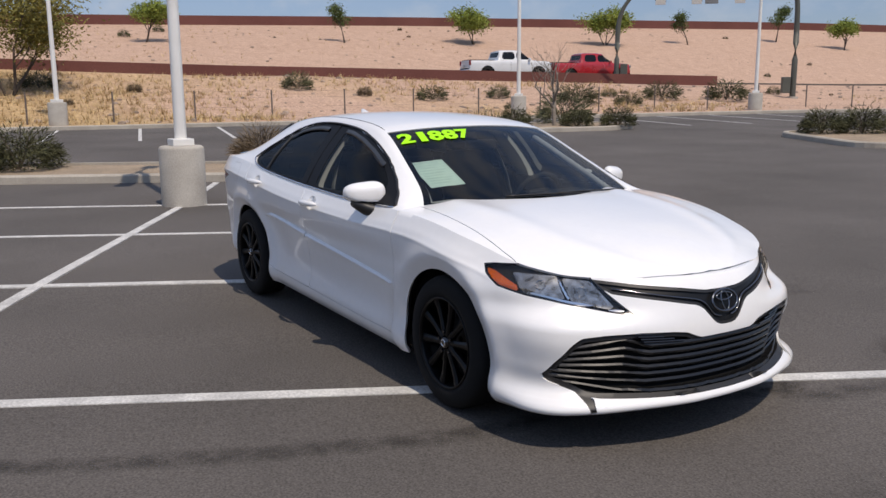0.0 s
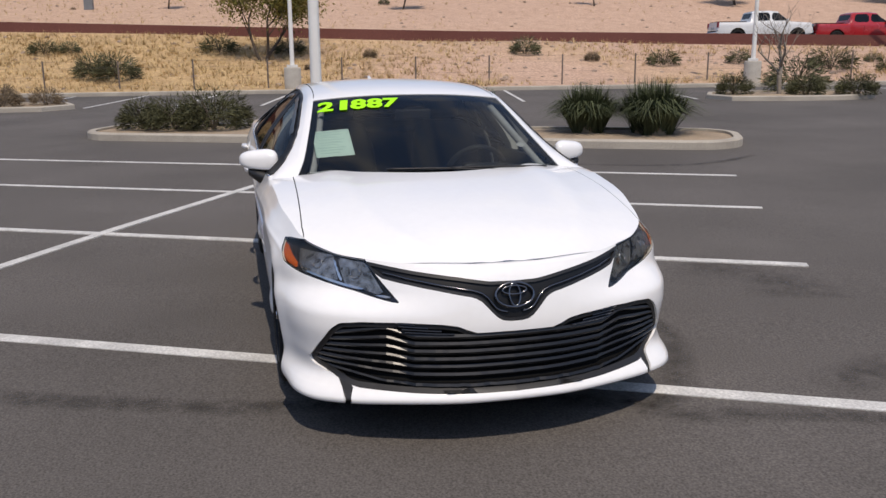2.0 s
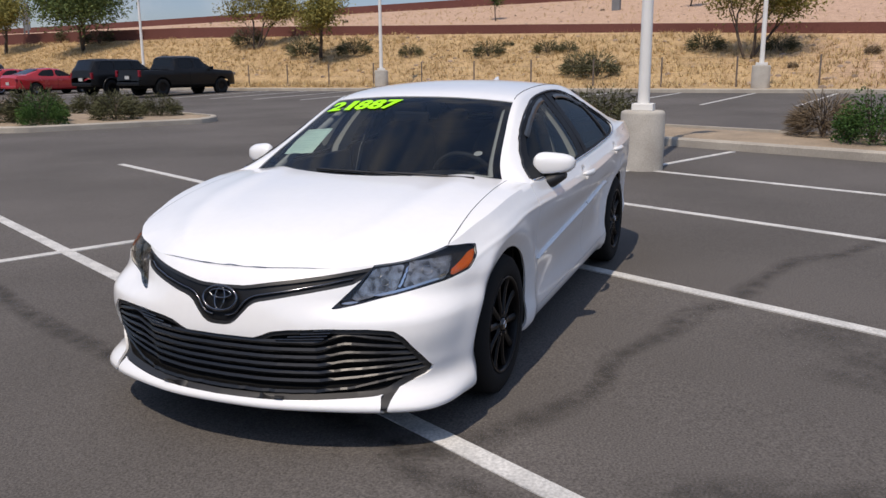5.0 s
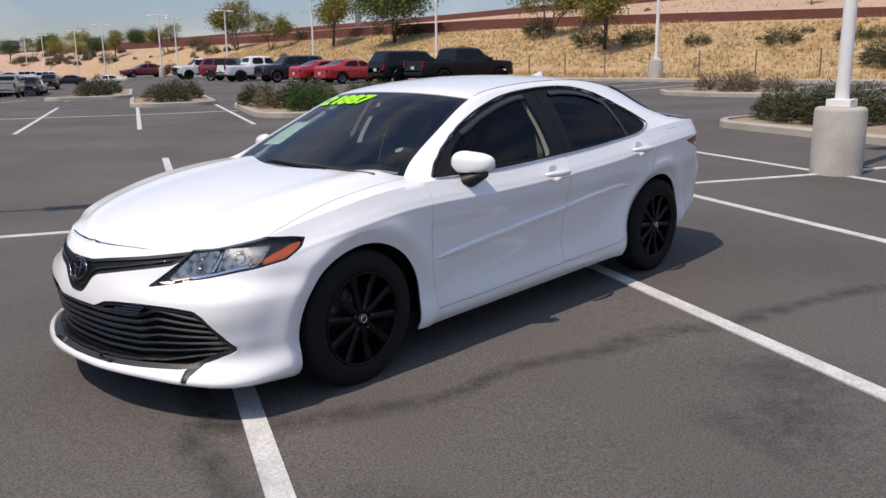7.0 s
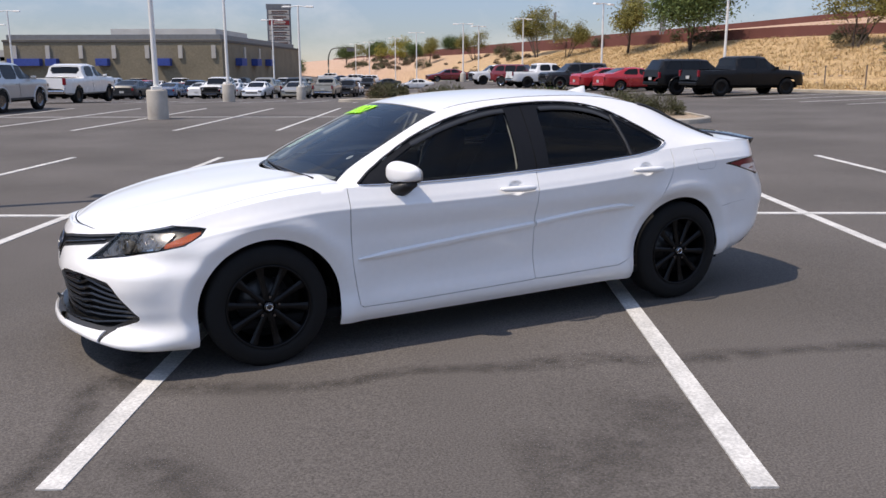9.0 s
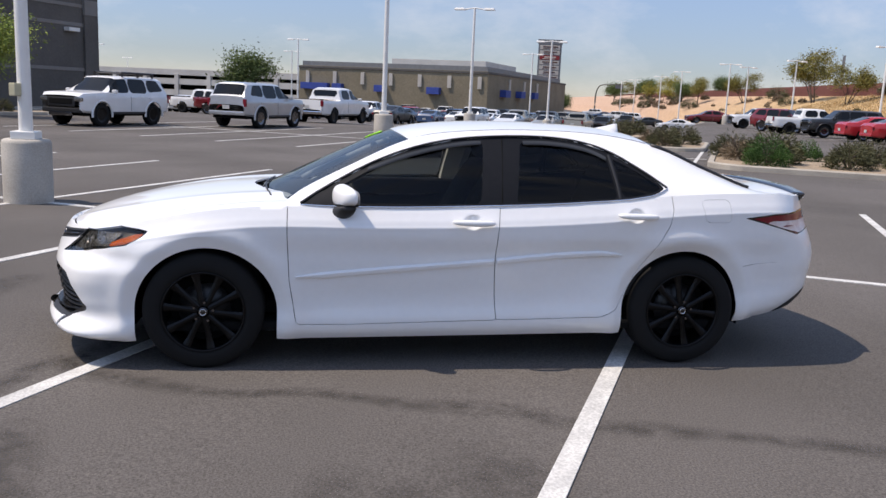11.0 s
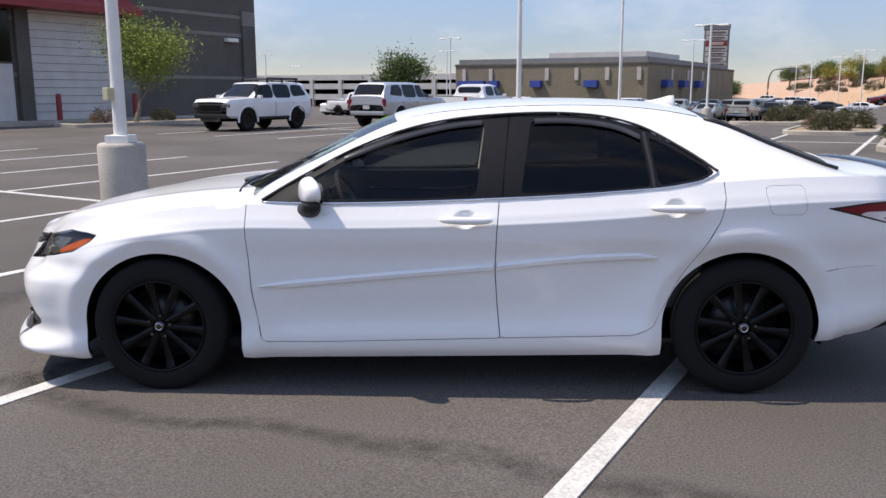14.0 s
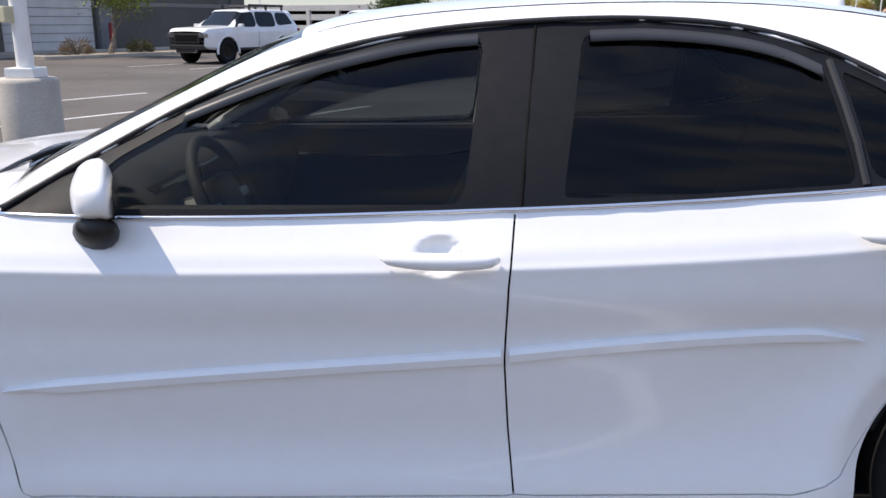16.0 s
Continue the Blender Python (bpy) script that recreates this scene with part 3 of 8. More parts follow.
for x, y in ((44, -171), (56, -255), (4, -119), (6, -158), (-25, -229), (-52, -255), (-32, -125), (-91, -245), (-88, -226), (-81, -191), (-72, -159), (-64, -123)):
    lamp_post(x * 0.655, 5.5 + (y - 5.5) * 0.655, turn=-27, height=6.3 - ground_z(x * 0.655, 5.5 + (y - 5.5) * 0.655), label="distant white lamp post on a concrete base")


# ---------------------------------------------------------------- wire fence at the foot of the bank
M_RUST = mat("rusty_steel", (0.16, 0.13, 0.11), 0.7, dark=(0.10, 0.075, 0.06), scale=9, amount=0.8)
fence = tagged(new("fence"), "low rusty wire fence at the foot of the embankment", "fence")
FM = KERB_M + 1.5
for i in range(-28, 17):
    e = i * 2.9
    x, y = bank_xy(e, FM)
    z = kerb_ground(e) + 0.14 + 0.06
    part("post", bm_cyl(0.032, 0.032, z - 0.1, z + 1.12, 8, at=(x, y)), M_RUST, fence)
for h in (0.12, 0.48, 0.84, 1.08):
    part("wire", bm_tube([(*bank_xy(i * 2.9, FM), kerb_ground(i * 2.9) + 0.2 + h) for i in range(-28, 17)], 0.0025, 4), M_RUST, fence)

# ---------------------------------------------------------------- sheet surfaces that can be cut
M_PAINT = mat("white_car_paint", (0.84, 0.84, 0.83), 0.30, dark=(0.815, 0.815, 0.805), scale=1.2, amount=0.5, coat=0.8, fine=0.012, fine_scale=25, rough_var=0.04)
M_BLACKPL = mat("black_plastic", (0.014, 0.014, 0.015), 0.5, scale=8, amount=0.4, bump=0.05, bump_scale=300)
M_BAR = mat("satin_black_bar", (0.007, 0.007, 0.0075), 0.32, scale=6, amount=0.3, spec=0.5)
M_WING = mat("black_grille_wing", (0.006, 0.006, 0.0065), 0.42, scale=6, amount=0.3, spec=0.3)
M_GLOSSBLK = mat("gloss_black", (0.006, 0.006, 0.007), 0.12, scale=4, amount=0.3, coat=0.6)
M_LINER = mat("dark_liner", (0.008, 0.008, 0.008), 0.95, scale=5, amount=0.4, spec=0.1)
M_CHROME = mat("chrome", (0.75, 0.75, 0.76), 0.12, metal=1.0, scale=5, amount=0.2)
M_DKCHROME = mat("smoked_chrome", (0.16, 0.16, 0.17), 0.16, metal=1.0, scale=5, amount=0.3)
M_RUBBER = mat("tyre_rubber", (0.008, 0.008, 0.008), 0.85, dark=(0.012, 0.0118, 0.0115), scale=9, amount=0.7, bump=0.15, bump_scale=120, spec=0.25)
M_RIM = mat("black_alloy", (0.0032, 0.0032, 0.0036), 0.34, scale=9, amount=0.5, spec=0.22)
M_PILLAR = mat("satin_black_pillar", (0.0095, 0.0105, 0.013), 0.5, dark=(0.013, 0.014, 0.017), scale=30, amount=0.5, spec=0.1)
M_VISOR = mat("smoked_visor", (0.045, 0.046, 0.048), 0.3, scale=6, amount=0.4)
M_AMBER = mat("amber_lens", (0.50, 0.105, 0.012), 0.15, dark=(0.34, 0.06, 0.008), scale=40, amount=0.6, coat=0.8)
M_REDLENS = mat("red_lens", (0.22, 0.004, 0.014), 0.30, dark=(0.14, 0.003, 0.010), scale=30, amount=0.6, coat=0.3, spec=0.3)
M_TAILCLEAR = mat("clear_tail_lens", (0.80, 0.74, 0.74), 0.2, dark=(0.62, 0.5, 0.5), scale=25, amount=0.8, coat=0.5)
M_CLEARLENS = mat("silver_reflector", (0.50, 0.50, 0.49), 0.26, metal=0.85, dark=(0.05, 0.05, 0.05), scale=34, amount=0.9)
M_LAMPDARK = mat("lamp_housing", (0.030, 0.030, 0.031), 0.30, dark=(0.012, 0.012, 0.012), scale=15, amount=0.8, metal=0.3)
M_SEAT = mat("black_cloth", (0.018, 0.018, 0.019), 0.9, dark=(0.028, 0.028, 0.03), scale=25, amount=0.6, bump=0.3, bump_scale=250)
M_DASH = mat("dark_dashboard", (0.018, 0.019, 0.021), 0.7, scale=12, amount=0.5, bump=0.2, bump_scale=300)
M_GREEN = mat("fluorescent_green_vinyl", (0.33, 0.86, 0.004), 0.5, dark=(0.28, 0.78, 0.0), scale=9, amount=0.5, emit=((0.3, 0.9, 0.01), 0.10))
M_PAPER = mat("pale_mint_paper", (0.68, 0.86, 0.80), 0.7, dark=(0.64, 0.82, 0.76), scale=9, amount=0.5)
M_PRINT = mat("faint_print", (0.58, 0.76, 0.70), 0.7, scale=30, amount=0.5)
M_LENS = glass("clear_lens", (0.90, 0.90, 0.90), 0.6)
M_WIND = glass("windscreen_glass", (0.40, 0.46, 0.48), 0.75, ior=1.55)
M_FRONTWIN = glass("front_window_glass", (0.42, 0.46, 0.45), 0.40)
M_TINT = glass("tinted_glass", (0.19, 0.195, 0.20), 0.40)


class Sheet:
    """A sheet of faces whose corners also carry surface coordinates, so that it can be cut along any curve."""

    def __init__(self, v, p, f):
        self.v, self.p, self.f = np.asarray(v, float), np.asarray(p, float), list(f)

    @staticmethod
    def grid(fn, us, ws):
        v, p = [], []
        for u in us:
            for w in ws:
                v.append(fn(u, w))
                p.append((u, w))
        k = len(ws)
        f = [(i * k + j, (i + 1) * k + j, (i + 1) * k + j + 1, i * k + j + 1) for i in range(len(us) - 1) for j in range(k - 1)]
        return Sheet(v, p, f)

    def cut(self, phi):
        """Two sheets: where phi is negative, and where it is positive."""
        phi = np.asarray(phi, float).copy()
        phi[np.abs(phi) < 1e-6] = 1e-6
        V, P = [tuple(x) for x in self.v], [tuple(x) for x in self.p]
        made, neg, pos = {}, [], []
        for f in self.f:
            s = [phi[i] for i in f]
            if max(s) < 0:
                neg.append(f)
                continue
            if min(s) > 0:
                pos.append(f)
                continue
            a, b = [], []
            for k, i in enumerate(f):
                j = f[(k + 1) % len(f)]
                (a if phi[i] < 0 else b).append(i)
                if phi[i] * phi[j] < 0:
                    key = (min(i, j), max(i, j))
                    if key not in made:
                        t = phi[key[0]] / (phi[key[0]] - phi[key[1]])
                        made[key] = len(V)
                        V.append(tuple(self.v[key[0]] * (1 - t) + self.v[key[1]] * t))
                        P.append(tuple(self.p[key[0]] * (1 - t) + self.p[key[1]] * t))
                    a.append(made[key])
                    b.append(made[key])
            if len(a) > 2:
                neg.append(tuple(a))
            if len(b) > 2:
                pos.append(tuple(b))
        return Sheet(V, P, neg).clean(), Sheet(V, P, pos).clean()

    def clean(self):
        used = sorted({i for f in self.f for i in f})
        at = {o: n for n, o in enumerate(used)}
        if not used:
            return Sheet(np.zeros((0, 3)), np.zeros((0, 2)), [])
        return Sheet(self.v[used], self.p[used], [tuple(at[i] for i in f) for f in self.f])

    def normals(self):
        n = np.zeros_like(self.v)
        for f in self.f:
            a = np.cross(self.v[f[1]] - self.v[f[0]], self.v[f[2]] - self.v[f[0]])
            for i in f:
                n[i] += a
        return n / np.maximum(np.linalg.norm(n, axis=1, keepdims=True), 1e-12)

    def pushed(self, d):
        return Sheet(self.v + self.normals() * d, self.p, self.f)

    def mirrored(self):
        return Sheet(self.v * np.array((1, -1, 1)), self.p, [f[::-1] for f in self.f])

    def plus(self, other):
        n = len(self.v)
        return Sheet(np.vstack((self.v, other.v)), np.vstack((self.p, other.p)), self.f + [tuple(i + n for i in f) for f in other.f])

    def bm(self, lip=0.012, weld=True):
        """As a bmesh, with its free edges turned inwards by lip."""
        bm = bmesh.new()
        vs = [bm.verts.new(v) for v in self.v]
        for f in self.f:
            if len(set(f)) > 2:
                try:
                    bm.faces.new([vs[i] for i in f])
                except ValueError:
                    pass
        if weld:
            bmesh.ops.remove_doubles(bm, verts=bm.verts, dist=2e-4)
        if lip:
            bm.normal_update()
            edges = [e for e in bm.edges if len(e.link_faces) == 1]
            inner = {}
            for e in edges:
                for v in e.verts:
                    if v not in inner:
                        inner[v] = v.co - v.normal * lip
            made = {v: bm.verts.new(c) for v, c in inner.items()}
            for e in edges:
                a, b = e.verts
                lo = e.link_loops[0]
                if lo.vert is a:
                    a, b = b, a
                try:
                    bm.faces.new((a, b, made[b], made[a]))
                except ValueError:
                    pass
            for e in edges:
                e.smooth = False
        return bm


def inside(poly, pts):
    """Signed distance of points to a closed outline, negative inside."""
    P = np.array(poly, float)
    pts = np.asarray(pts, float)
    best = np.full(len(pts), 1e9)
    odd = np.zeros(len(pts), bool)
    for a, b in zip(P, np.roll(P, -1, axis=0)):
        d = b - a
        t = np.clip(((pts - a) @ d) / max(d @ d, 1e-12), 0, 1)
        best = np.minimum(best, np.linalg.norm(pts - (a + t[:, None] * d), axis=1))
        hit = (a[1] > pts[:, 1]) != (b[1] > pts[:, 1])
        with np.errstate(divide='ignore', invalid='ignore'):
            xs = (b[0] - a[0]) * (pts[:, 1] - a[1]) / (b[1] - a[1]) + a[0]
        odd ^= hit & (pts[:, 0] < xs)
    return np.where(odd, -best, best)


def rounded(poly, r=0.03, n=4):
    """The outline with its corners rounded."""
    P = [np.array(p, float) for p in poly]
    out = []
    for i, p in enumerate(P):
        a, b = P[i - 1] - p, P[(i + 1) % len(P)] - p
        la, lb = np.linalg.norm(a), np.linalg.norm(b)
        q = min(r, la * 0.45, lb * 0.45)
        s, e = p + a / la * q, p + b / lb * q
        for t in np.linspace(0, 1, n):
            out.append(tuple((1 - t) ** 2 * s + 2 * t * (1 - t) * p + t * t * e))
    return out


def lerp_table(table, x):
    xs = [t[0] for t in table]
    ys = [t[1] for t in table]
    if xs[0] > xs[-1]:
        xs, ys = xs[::-1], ys[::-1]
    return float(np.interp(x, xs, ys))


def smooth_table(table):
    """A smooth curve through (x, value) pairs."""
    T = sorted(table)
    xs = np.array([t[0] for t in T], float)
    ys = np.array([t[1] for t in T], float)
    d = np.gradient(ys, xs)
    def at(x):
        x = min(max(x, xs[0]), xs[-1])
        i = min(max(int(np.searchsorted(xs, x)) - 1, 0), len(xs) - 2)
        h = xs[i + 1] - xs[i]
        t = (x - xs[i]) / h
        return float((2 * t ** 3 - 3 * t * t + 1) * ys[i] + (t ** 3 - 2 * t * t + t) * h * d[i] + (3 * t * t - 2 * t ** 3) * ys[i + 1] + (t ** 3 - t * t) * h * d[i + 1])
    return at


# ---------------------------------------------------------------- the white sedan
HUB_X, HUB_Z, TYRE_R = 1.4125, 0.334, 0.334
HANDLES = ((-0.085, 0.862), (-1.055, 0.913))
# stations round the lower body: plan outline at mid height (x, y), bottom height, top height
STATIONS = [
    (2.372, 0.00, 0.188, 0.752), (2.356, 0.22, 0.186, 0.750), (2.290, 0.45, 0.180, 0.747), (2.195, 0.655, 0.168, 0.752),
    (2.070, 0.805, 0.160, 0.770), (1.86, 0.897, 0.160, 0.806), (1.55, 0.922, 0.165, 0.874), (1.25, 0.918, 0.168, 0.918),
    (0.95, 0.915, 0.170, 0.936), (0.45, 0.915, 0.175, 0.934), (-0.2, 0.915, 0.182, 0.948), (-0.8, 0.915, 0.190, 0.982),
    (-1.2, 0.918, 0.195, 1.026), (-1.6, 0.912, 0.225, 1.052), (-1.95, 0.874, 0.285, 1.050), (-2.22, 0.790, 0.315, 1.030),
    (-2.38, 0.62, 0.32, 1.02), (-2.455, 0.32, 0.32, 1.02), (-2.47, 0.0, 0.32, 1.02)]
ST = np.array(STATIONS)
SIDE_IN = smooth_table([(0.0, 0.055), (0.05, 0.026), (0.12, 0.014), (0.24, 0.022), (0.40, 0.014), (0.55, 0.005), (0.70, 0.0), (0.79, -0.002), (0.835, -0.004), (0.862, -0.005), (0.877, 0.000), (0.905, 0.009), (0.94, 0.023), (1.0, 0.046)])
# how far the nose draws in above the shelf below the headlamps, and the wing above them
TUCK = smooth_table([(0, 0.0), (1, 0.0), (2, 0.028), (3, 0.080), (4, 0.060), (5, 0.026), (6, 0.004), (7, 0.0), (18, 0.0)])
LEAN = smooth_table([(0, 0.0), (2, 0.0), (3, -0.022), (4, 0.0), (4.6, 0.018), (5.5, 0.034), (6, 0.020), (7, 0.0), (18, 0.0)])


def ramp(x, a, b):
    t = min(1.0, max(0.0, (x - a) / (b - a)))
    return t * t * (3 - 2 * t)
FRONT_IN = smooth_table([(0, 0.010), (0.045, -0.052), (0.10, -0.046), (0.17, 0.006), (0.35, 0.006), (0.55, -0.010), (0.70, 0.004), (0.82, 0.026), (0.92, 0.052), (1.0, 0.082)])
REAR_IN = smooth_table([(0, 0.08), (0.1, 0.03), (0.3, 0.0), (0.5, -0.01), (0.66, 0.03), (0.8, 0.07), (1.0, 0.11)])


def body_point(s, f):
    """The lower body: s runs round from the nose (0) to the tail (18), f from the sill (0) to the belt (1)."""
    row = ROWS[int(round(s * PER))]
    x, y, zb, zt = row[:4]
    nx, ny = row[4:]
    z = zb + (zt - zb) * f
    wf = min(1.0, max(0.0, (x - 1.75) / 0.40))
    wf = wf * wf * (3 - 2 * wf)
    wr = min(1.0, max(0.0, (-1.95 - x) / 0.35))
    wr = wr * wr * (3 - 2 * wr)
    d = FRONT_IN(f) * wf + REAR_IN(f) * wr + SIDE_IN(f) * (1 - wf - wr)
    d += TUCK(s) * ramp(z, 0.545, 0.640) + LEAN(s) * ramp(z, 0.66, 0.79)
    # the flared edge round each wheel opening
    for ax, half, rise in ((1.395, 0.388, 0.371), (-1.398, 0.372, 0.376)):
        e = math.hypot((x - ax) / half, (z - HUB_Z + 0.005) / rise)
        if e < 1.8:
            d -= ramp(abs(ny), 0.45, 0.95) * (0.017 * math.exp(-((e - 1.18) / 0.17) ** 2) if e > 1.18 else 0.017 - 0.030 * (1.18 - max(e, 0.9)) / 0.18)
    # hollow of the lower doors
    if -1.0 < x < 0.95 and abs(ny) > 0.6:
        d += 0.010 * math.exp(-((f - 0.34) / 0.11) ** 2) * min(1, (0.95 - x) / 0.3) * min(1, (x + 1.0) / 0.3)
    # hollow of the rear door before the wheel's flare
    if -1.45 < x < 0.0 and abs(ny) > 0.6:
        d += 0.026 * math.exp(-((x + 0.88) / 0.26) ** 2) * math.exp(-((f - 0.52) / 0.20) ** 2)
    # bowls behind the door handles
    for hx, hz in HANDLES:
        r2 = ((x - hx + 0.005) / 0.047) ** 2 + ((z - hz - 0.004) / 0.041) ** 2
        if r2 < 1 and abs(ny) > 0.6:
            d += 0.021 * (1 - r2) ** 0.65
    return (x - nx * d, y - ny * d, z)


PER = 48
curve = spline(ST, 18 * PER + 1)
tan = np.gradient(curve[:, :2], axis=0)
tan /= np.linalg.norm(tan, axis=1, keepdims=True)
nor = np.stack((-tan[:, 1], tan[:, 0]), axis=1)
cen = curve[:, :2].copy()
nor = np.where((nor[:, 0] * cen[:, 0] * 0.2 + nor[:, 1] * cen[:, 1])[:, None] < 0, -nor, nor)
nor[0], nor[-1] = (1, 0), (-1, 0)
ROWS = np.hstack((curve, nor))

S_BASE = [i / 12 for i in range(18 * 12 + 1)]
# finer columns and rows where the handles' hollows lie
S_LIST = sorted(set([i * 4 for i in range(18 * 12 + 1)] + list(range(464, 484)) + list(range(550, 572)) + list(range(240, 366, 2)) + list(range(560, 700, 2))))
S_LIST = [i / PER for i in S_LIST]
F_LIST = sorted(set(list(np.linspace(0, 1, 37)) + [0.853, 0.862, 0.868, 0.877, 0.887] + list(np.arange(0.815, 0.965, 0.0065))))
LOWER = Sheet.grid(body_point, S_LIST, F_LIST)
# turn the sheet so that it faces outwards
if LOWER.normals()[len(F_LIST) * 110 + 12][1] < 0:
    LOWER.f = [f[::-1] for f in LOWER.f]

# edge of the screen pillars and roof rail, and the line down the middle of glass and roof
RAIL = [(0.95, 0.775, 0.945), (0.84, 0.725, 1.025), (0.59, 0.668, 1.150), (0.29, 0.610, 1.288), (0.05, 0.585, 1.345), (-0.40, 0.575, 1.375),
        (-0.90, 0.568, 1.365), (-1.29, 0.580, 1.298), (-1.60, 0.612, 1.172), (-1.92, 0.645, 1.056), (-2.18, 0.650, 1.036), (-2.31, 0.600, 1.018)]
MIDDLE = [(1.13, 0, 0.965), (0.98, 0, 1.035), (0.70, 0, 1.168), (0.36, 0, 1.322), (0.08, 0, 1.385), (-0.40, 0, 1.413),
          (-0.90, 0, 1.402), (-1.24, 0, 1.362), (-1.62, 0, 1.232), (-2.00, 0, 1.092), (-2.24, 0, 1.052), (-2.40, 0, 1.026)]
BELT_X = [0.965, 0.87, 0.64, 0.34, 0.06, -0.40, -0.90, -1.30, -1.60, -1.90, -2.12, -2.25]
# the belt's own line, on the top edge of the lower body
TOPEDGE = np.array([body_point(s, 1.0) for s in S_BASE])
def belt_at(x):
    side = TOPEDGE[36:200]
    xs = side[:, 0][::-1]
    return np.array([x, np.interp(x, xs, side[:, 1][::-1]), np.interp(x, xs, side[:, 2][::-1])])


N_UP = 12
rail_c = spline(RAIL, (len(RAIL) - 1) * N_UP + 1)
mid_c = spline(MIDDLE, (len(MIDDLE) - 1) * N_UP + 1)
belt_c = np.array([belt_at(x) for x in spline([(x,) for x in BELT_X], (len(BELT_X) - 1) * N_UP + 1)[:, 0]])


def top_point(s, w):
    i = int(round(s * N_UP))
    m, r = mid_c[i], rail_c[i]
    a = abs(w)
    return (m[0] + (r[0] - m[0]) * a ** 2, r[1] * w, m[2] + (r[2] - m[2]) * a ** 2.3)


def upper_side_point(s, w):
    i = int(round(s * N_UP))
    b, r = belt_c[i], rail_c[i]
    bulge = 0.030 * math.sin(math.pi * min(w, 1.0) ** 0.9) * min(1, (r[2] - b[2]) / 0.3)
    return (b[0] + (r[0] - b[0]) * w, b[1] + (r[1] - b[1]) * w + bulge, b[2] + (r[2] - b[2]) * w)


T_LIST = [i / N_UP for i in range(11 * N_UP + 1)]
TOP = Sheet.grid(top_point, T_LIST, list(np.linspace(-1, 1, 41)))
if TOP.normals()[len(TOP.v) // 2][2] < 0:
    TOP.f = [f[::-1] for f in TOP.f]
UPSIDE = Sheet.grid(upper_side_point, T_LIST, list(np.linspace(0, 1, 25)))
if UPSIDE.normals()[len(UPSIDE.v) // 2][1] < 0:
    UPSIDE.f = [f[::-1] for f in UPSIDE.f]

HOOD_Z = smooth_table([(2.40, 0.69), (2.262, 0.752), (2.20, 0.786), (2.08, 0.832), (1.86, 0.888), (1.63, 0.926), (1.41, 0.953), (1.2, 0.972), (1.0, 0.985)])
def hood_point(t, w):
    """The bonnet: t from the nose to the screen, w across from side to side."""
    i = int(round(t * 102))
    e = TOPEDGE[i]
    cx = lerp_table([(0, TOPEDGE[0][0]), (0.35, 2.10), (0.55, 1.85), (1.0, 1.19)], t)
    a = abs(w)
    x = cx + (e[0] - cx) * a ** 1.6
    y = e[1] * w
    zc = HOOD_Z(x)
    edge = e[2]
    k = a ** 3.0
    ridge = 0.010 * math.exp(-((a - 0.62) / 0.09) ** 2) * min(1, t * 2.5)
    z = zc + (edge - zc) * k - 0.012 * a * a * (1 - a) * 4 + ridge
    return (x, y, z)


HOOD = Sheet.grid(hood_point, [i / 102 for i in range(103)], list(np.linspace(-1, 1, 61)))
if HOOD.normals()[len(HOOD.v) // 2][2] < 0:
    HOOD.f = [f[::-1] for f in HOOD.f]


def both(sheet):
    return sheet.plus(sheet.mirrored())


GAP = 0.0022
DLO = rounded([(0.895, 0.944), (0.72, 1.045), (0.46, 1.178), (0.21, 1.268), (-0.04, 1.318), (-0.31, 1.340), (-0.56, 1.342), (-0.77, 1.322), (-0.95, 1.270),
       (-1.13, 1.168), (-1.255, 1.075), (-1.185, 1.040), (-1.10, 1.022), (-0.95, 1.002), (-0.55, 0.974), (-0.16, 0.957), (0.25, 0.944), (0.6, 0.940)], 0.03)
WIN_F = rounded([(0.70, 0.957), (0.655, 1.048), (0.44, 1.162), (0.20, 1.246), (-0.04, 1.295), (-0.185, 1.312), (-0.140, 0.970), (0.25, 0.958)], 0.02)
WIN_R = rounded([(-0.350, 0.980), (-0.410, 1.322), (-0.56, 1.322), (-0.76, 1.300), (-0.928, 1.250), (-0.952, 1.014), (-0.65, 0.993)], 0.02)
WIN_Q = rounded([(-0.985, 1.018), (-0.965, 1.236), (-1.11, 1.157), (-1.232, 1.078), (-1.19, 1.056), (-1.09, 1.034)], 0.02)
DOOR_F = rounded([(0.950, 1.05), (0.952, 0.78), (0.940, 0.52), (0.900, 0.262), (0.60, 0.262), (-0.255, 0.283), (-0.240, 0.45), (-0.230, 0.62), (-0.236, 0.80), (-0.250, 0.96), (-0.27, 1.2)], 0.004)
DOOR_R = rounded([(-0.250, 1.2), (-0.250, 0.96), (-0.236, 0.80), (-0.230, 0.62), (-0.240, 0.45), (-0.255, 0.283), (-0.89, 0.298), (-0.985, 0.345), (-1.045, 0.46), (-1.10, 0.58), (-1.185, 0.72), (-1.265, 0.86), (-1.285, 0.96), (-1.272, 1.2)], 0.004)
FUEL = rounded([(-1.46, 1.015), (-1.64, 1.02), (-1.655, 0.885), (-1.49, 0.885)], 0.03)


def arch(hx, top, half):
    """The outline of a wheel opening."""
    cz = HUB_Z - 0.005
    r = half
    pts = [(hx + r * math.cos(math.pi * k / 40) , cz + (top - cz) * math.sin(math.pi * k / 40)) for k in range(41)]
    return [(hx + r * 0.985, 0.0)] + pts + [(hx - r * 0.985, 0.0)]


ARCH_F, ARCH_R = arch(1.395, 0.700, 0.388), arch(-1.398, 0.705, 0.372)

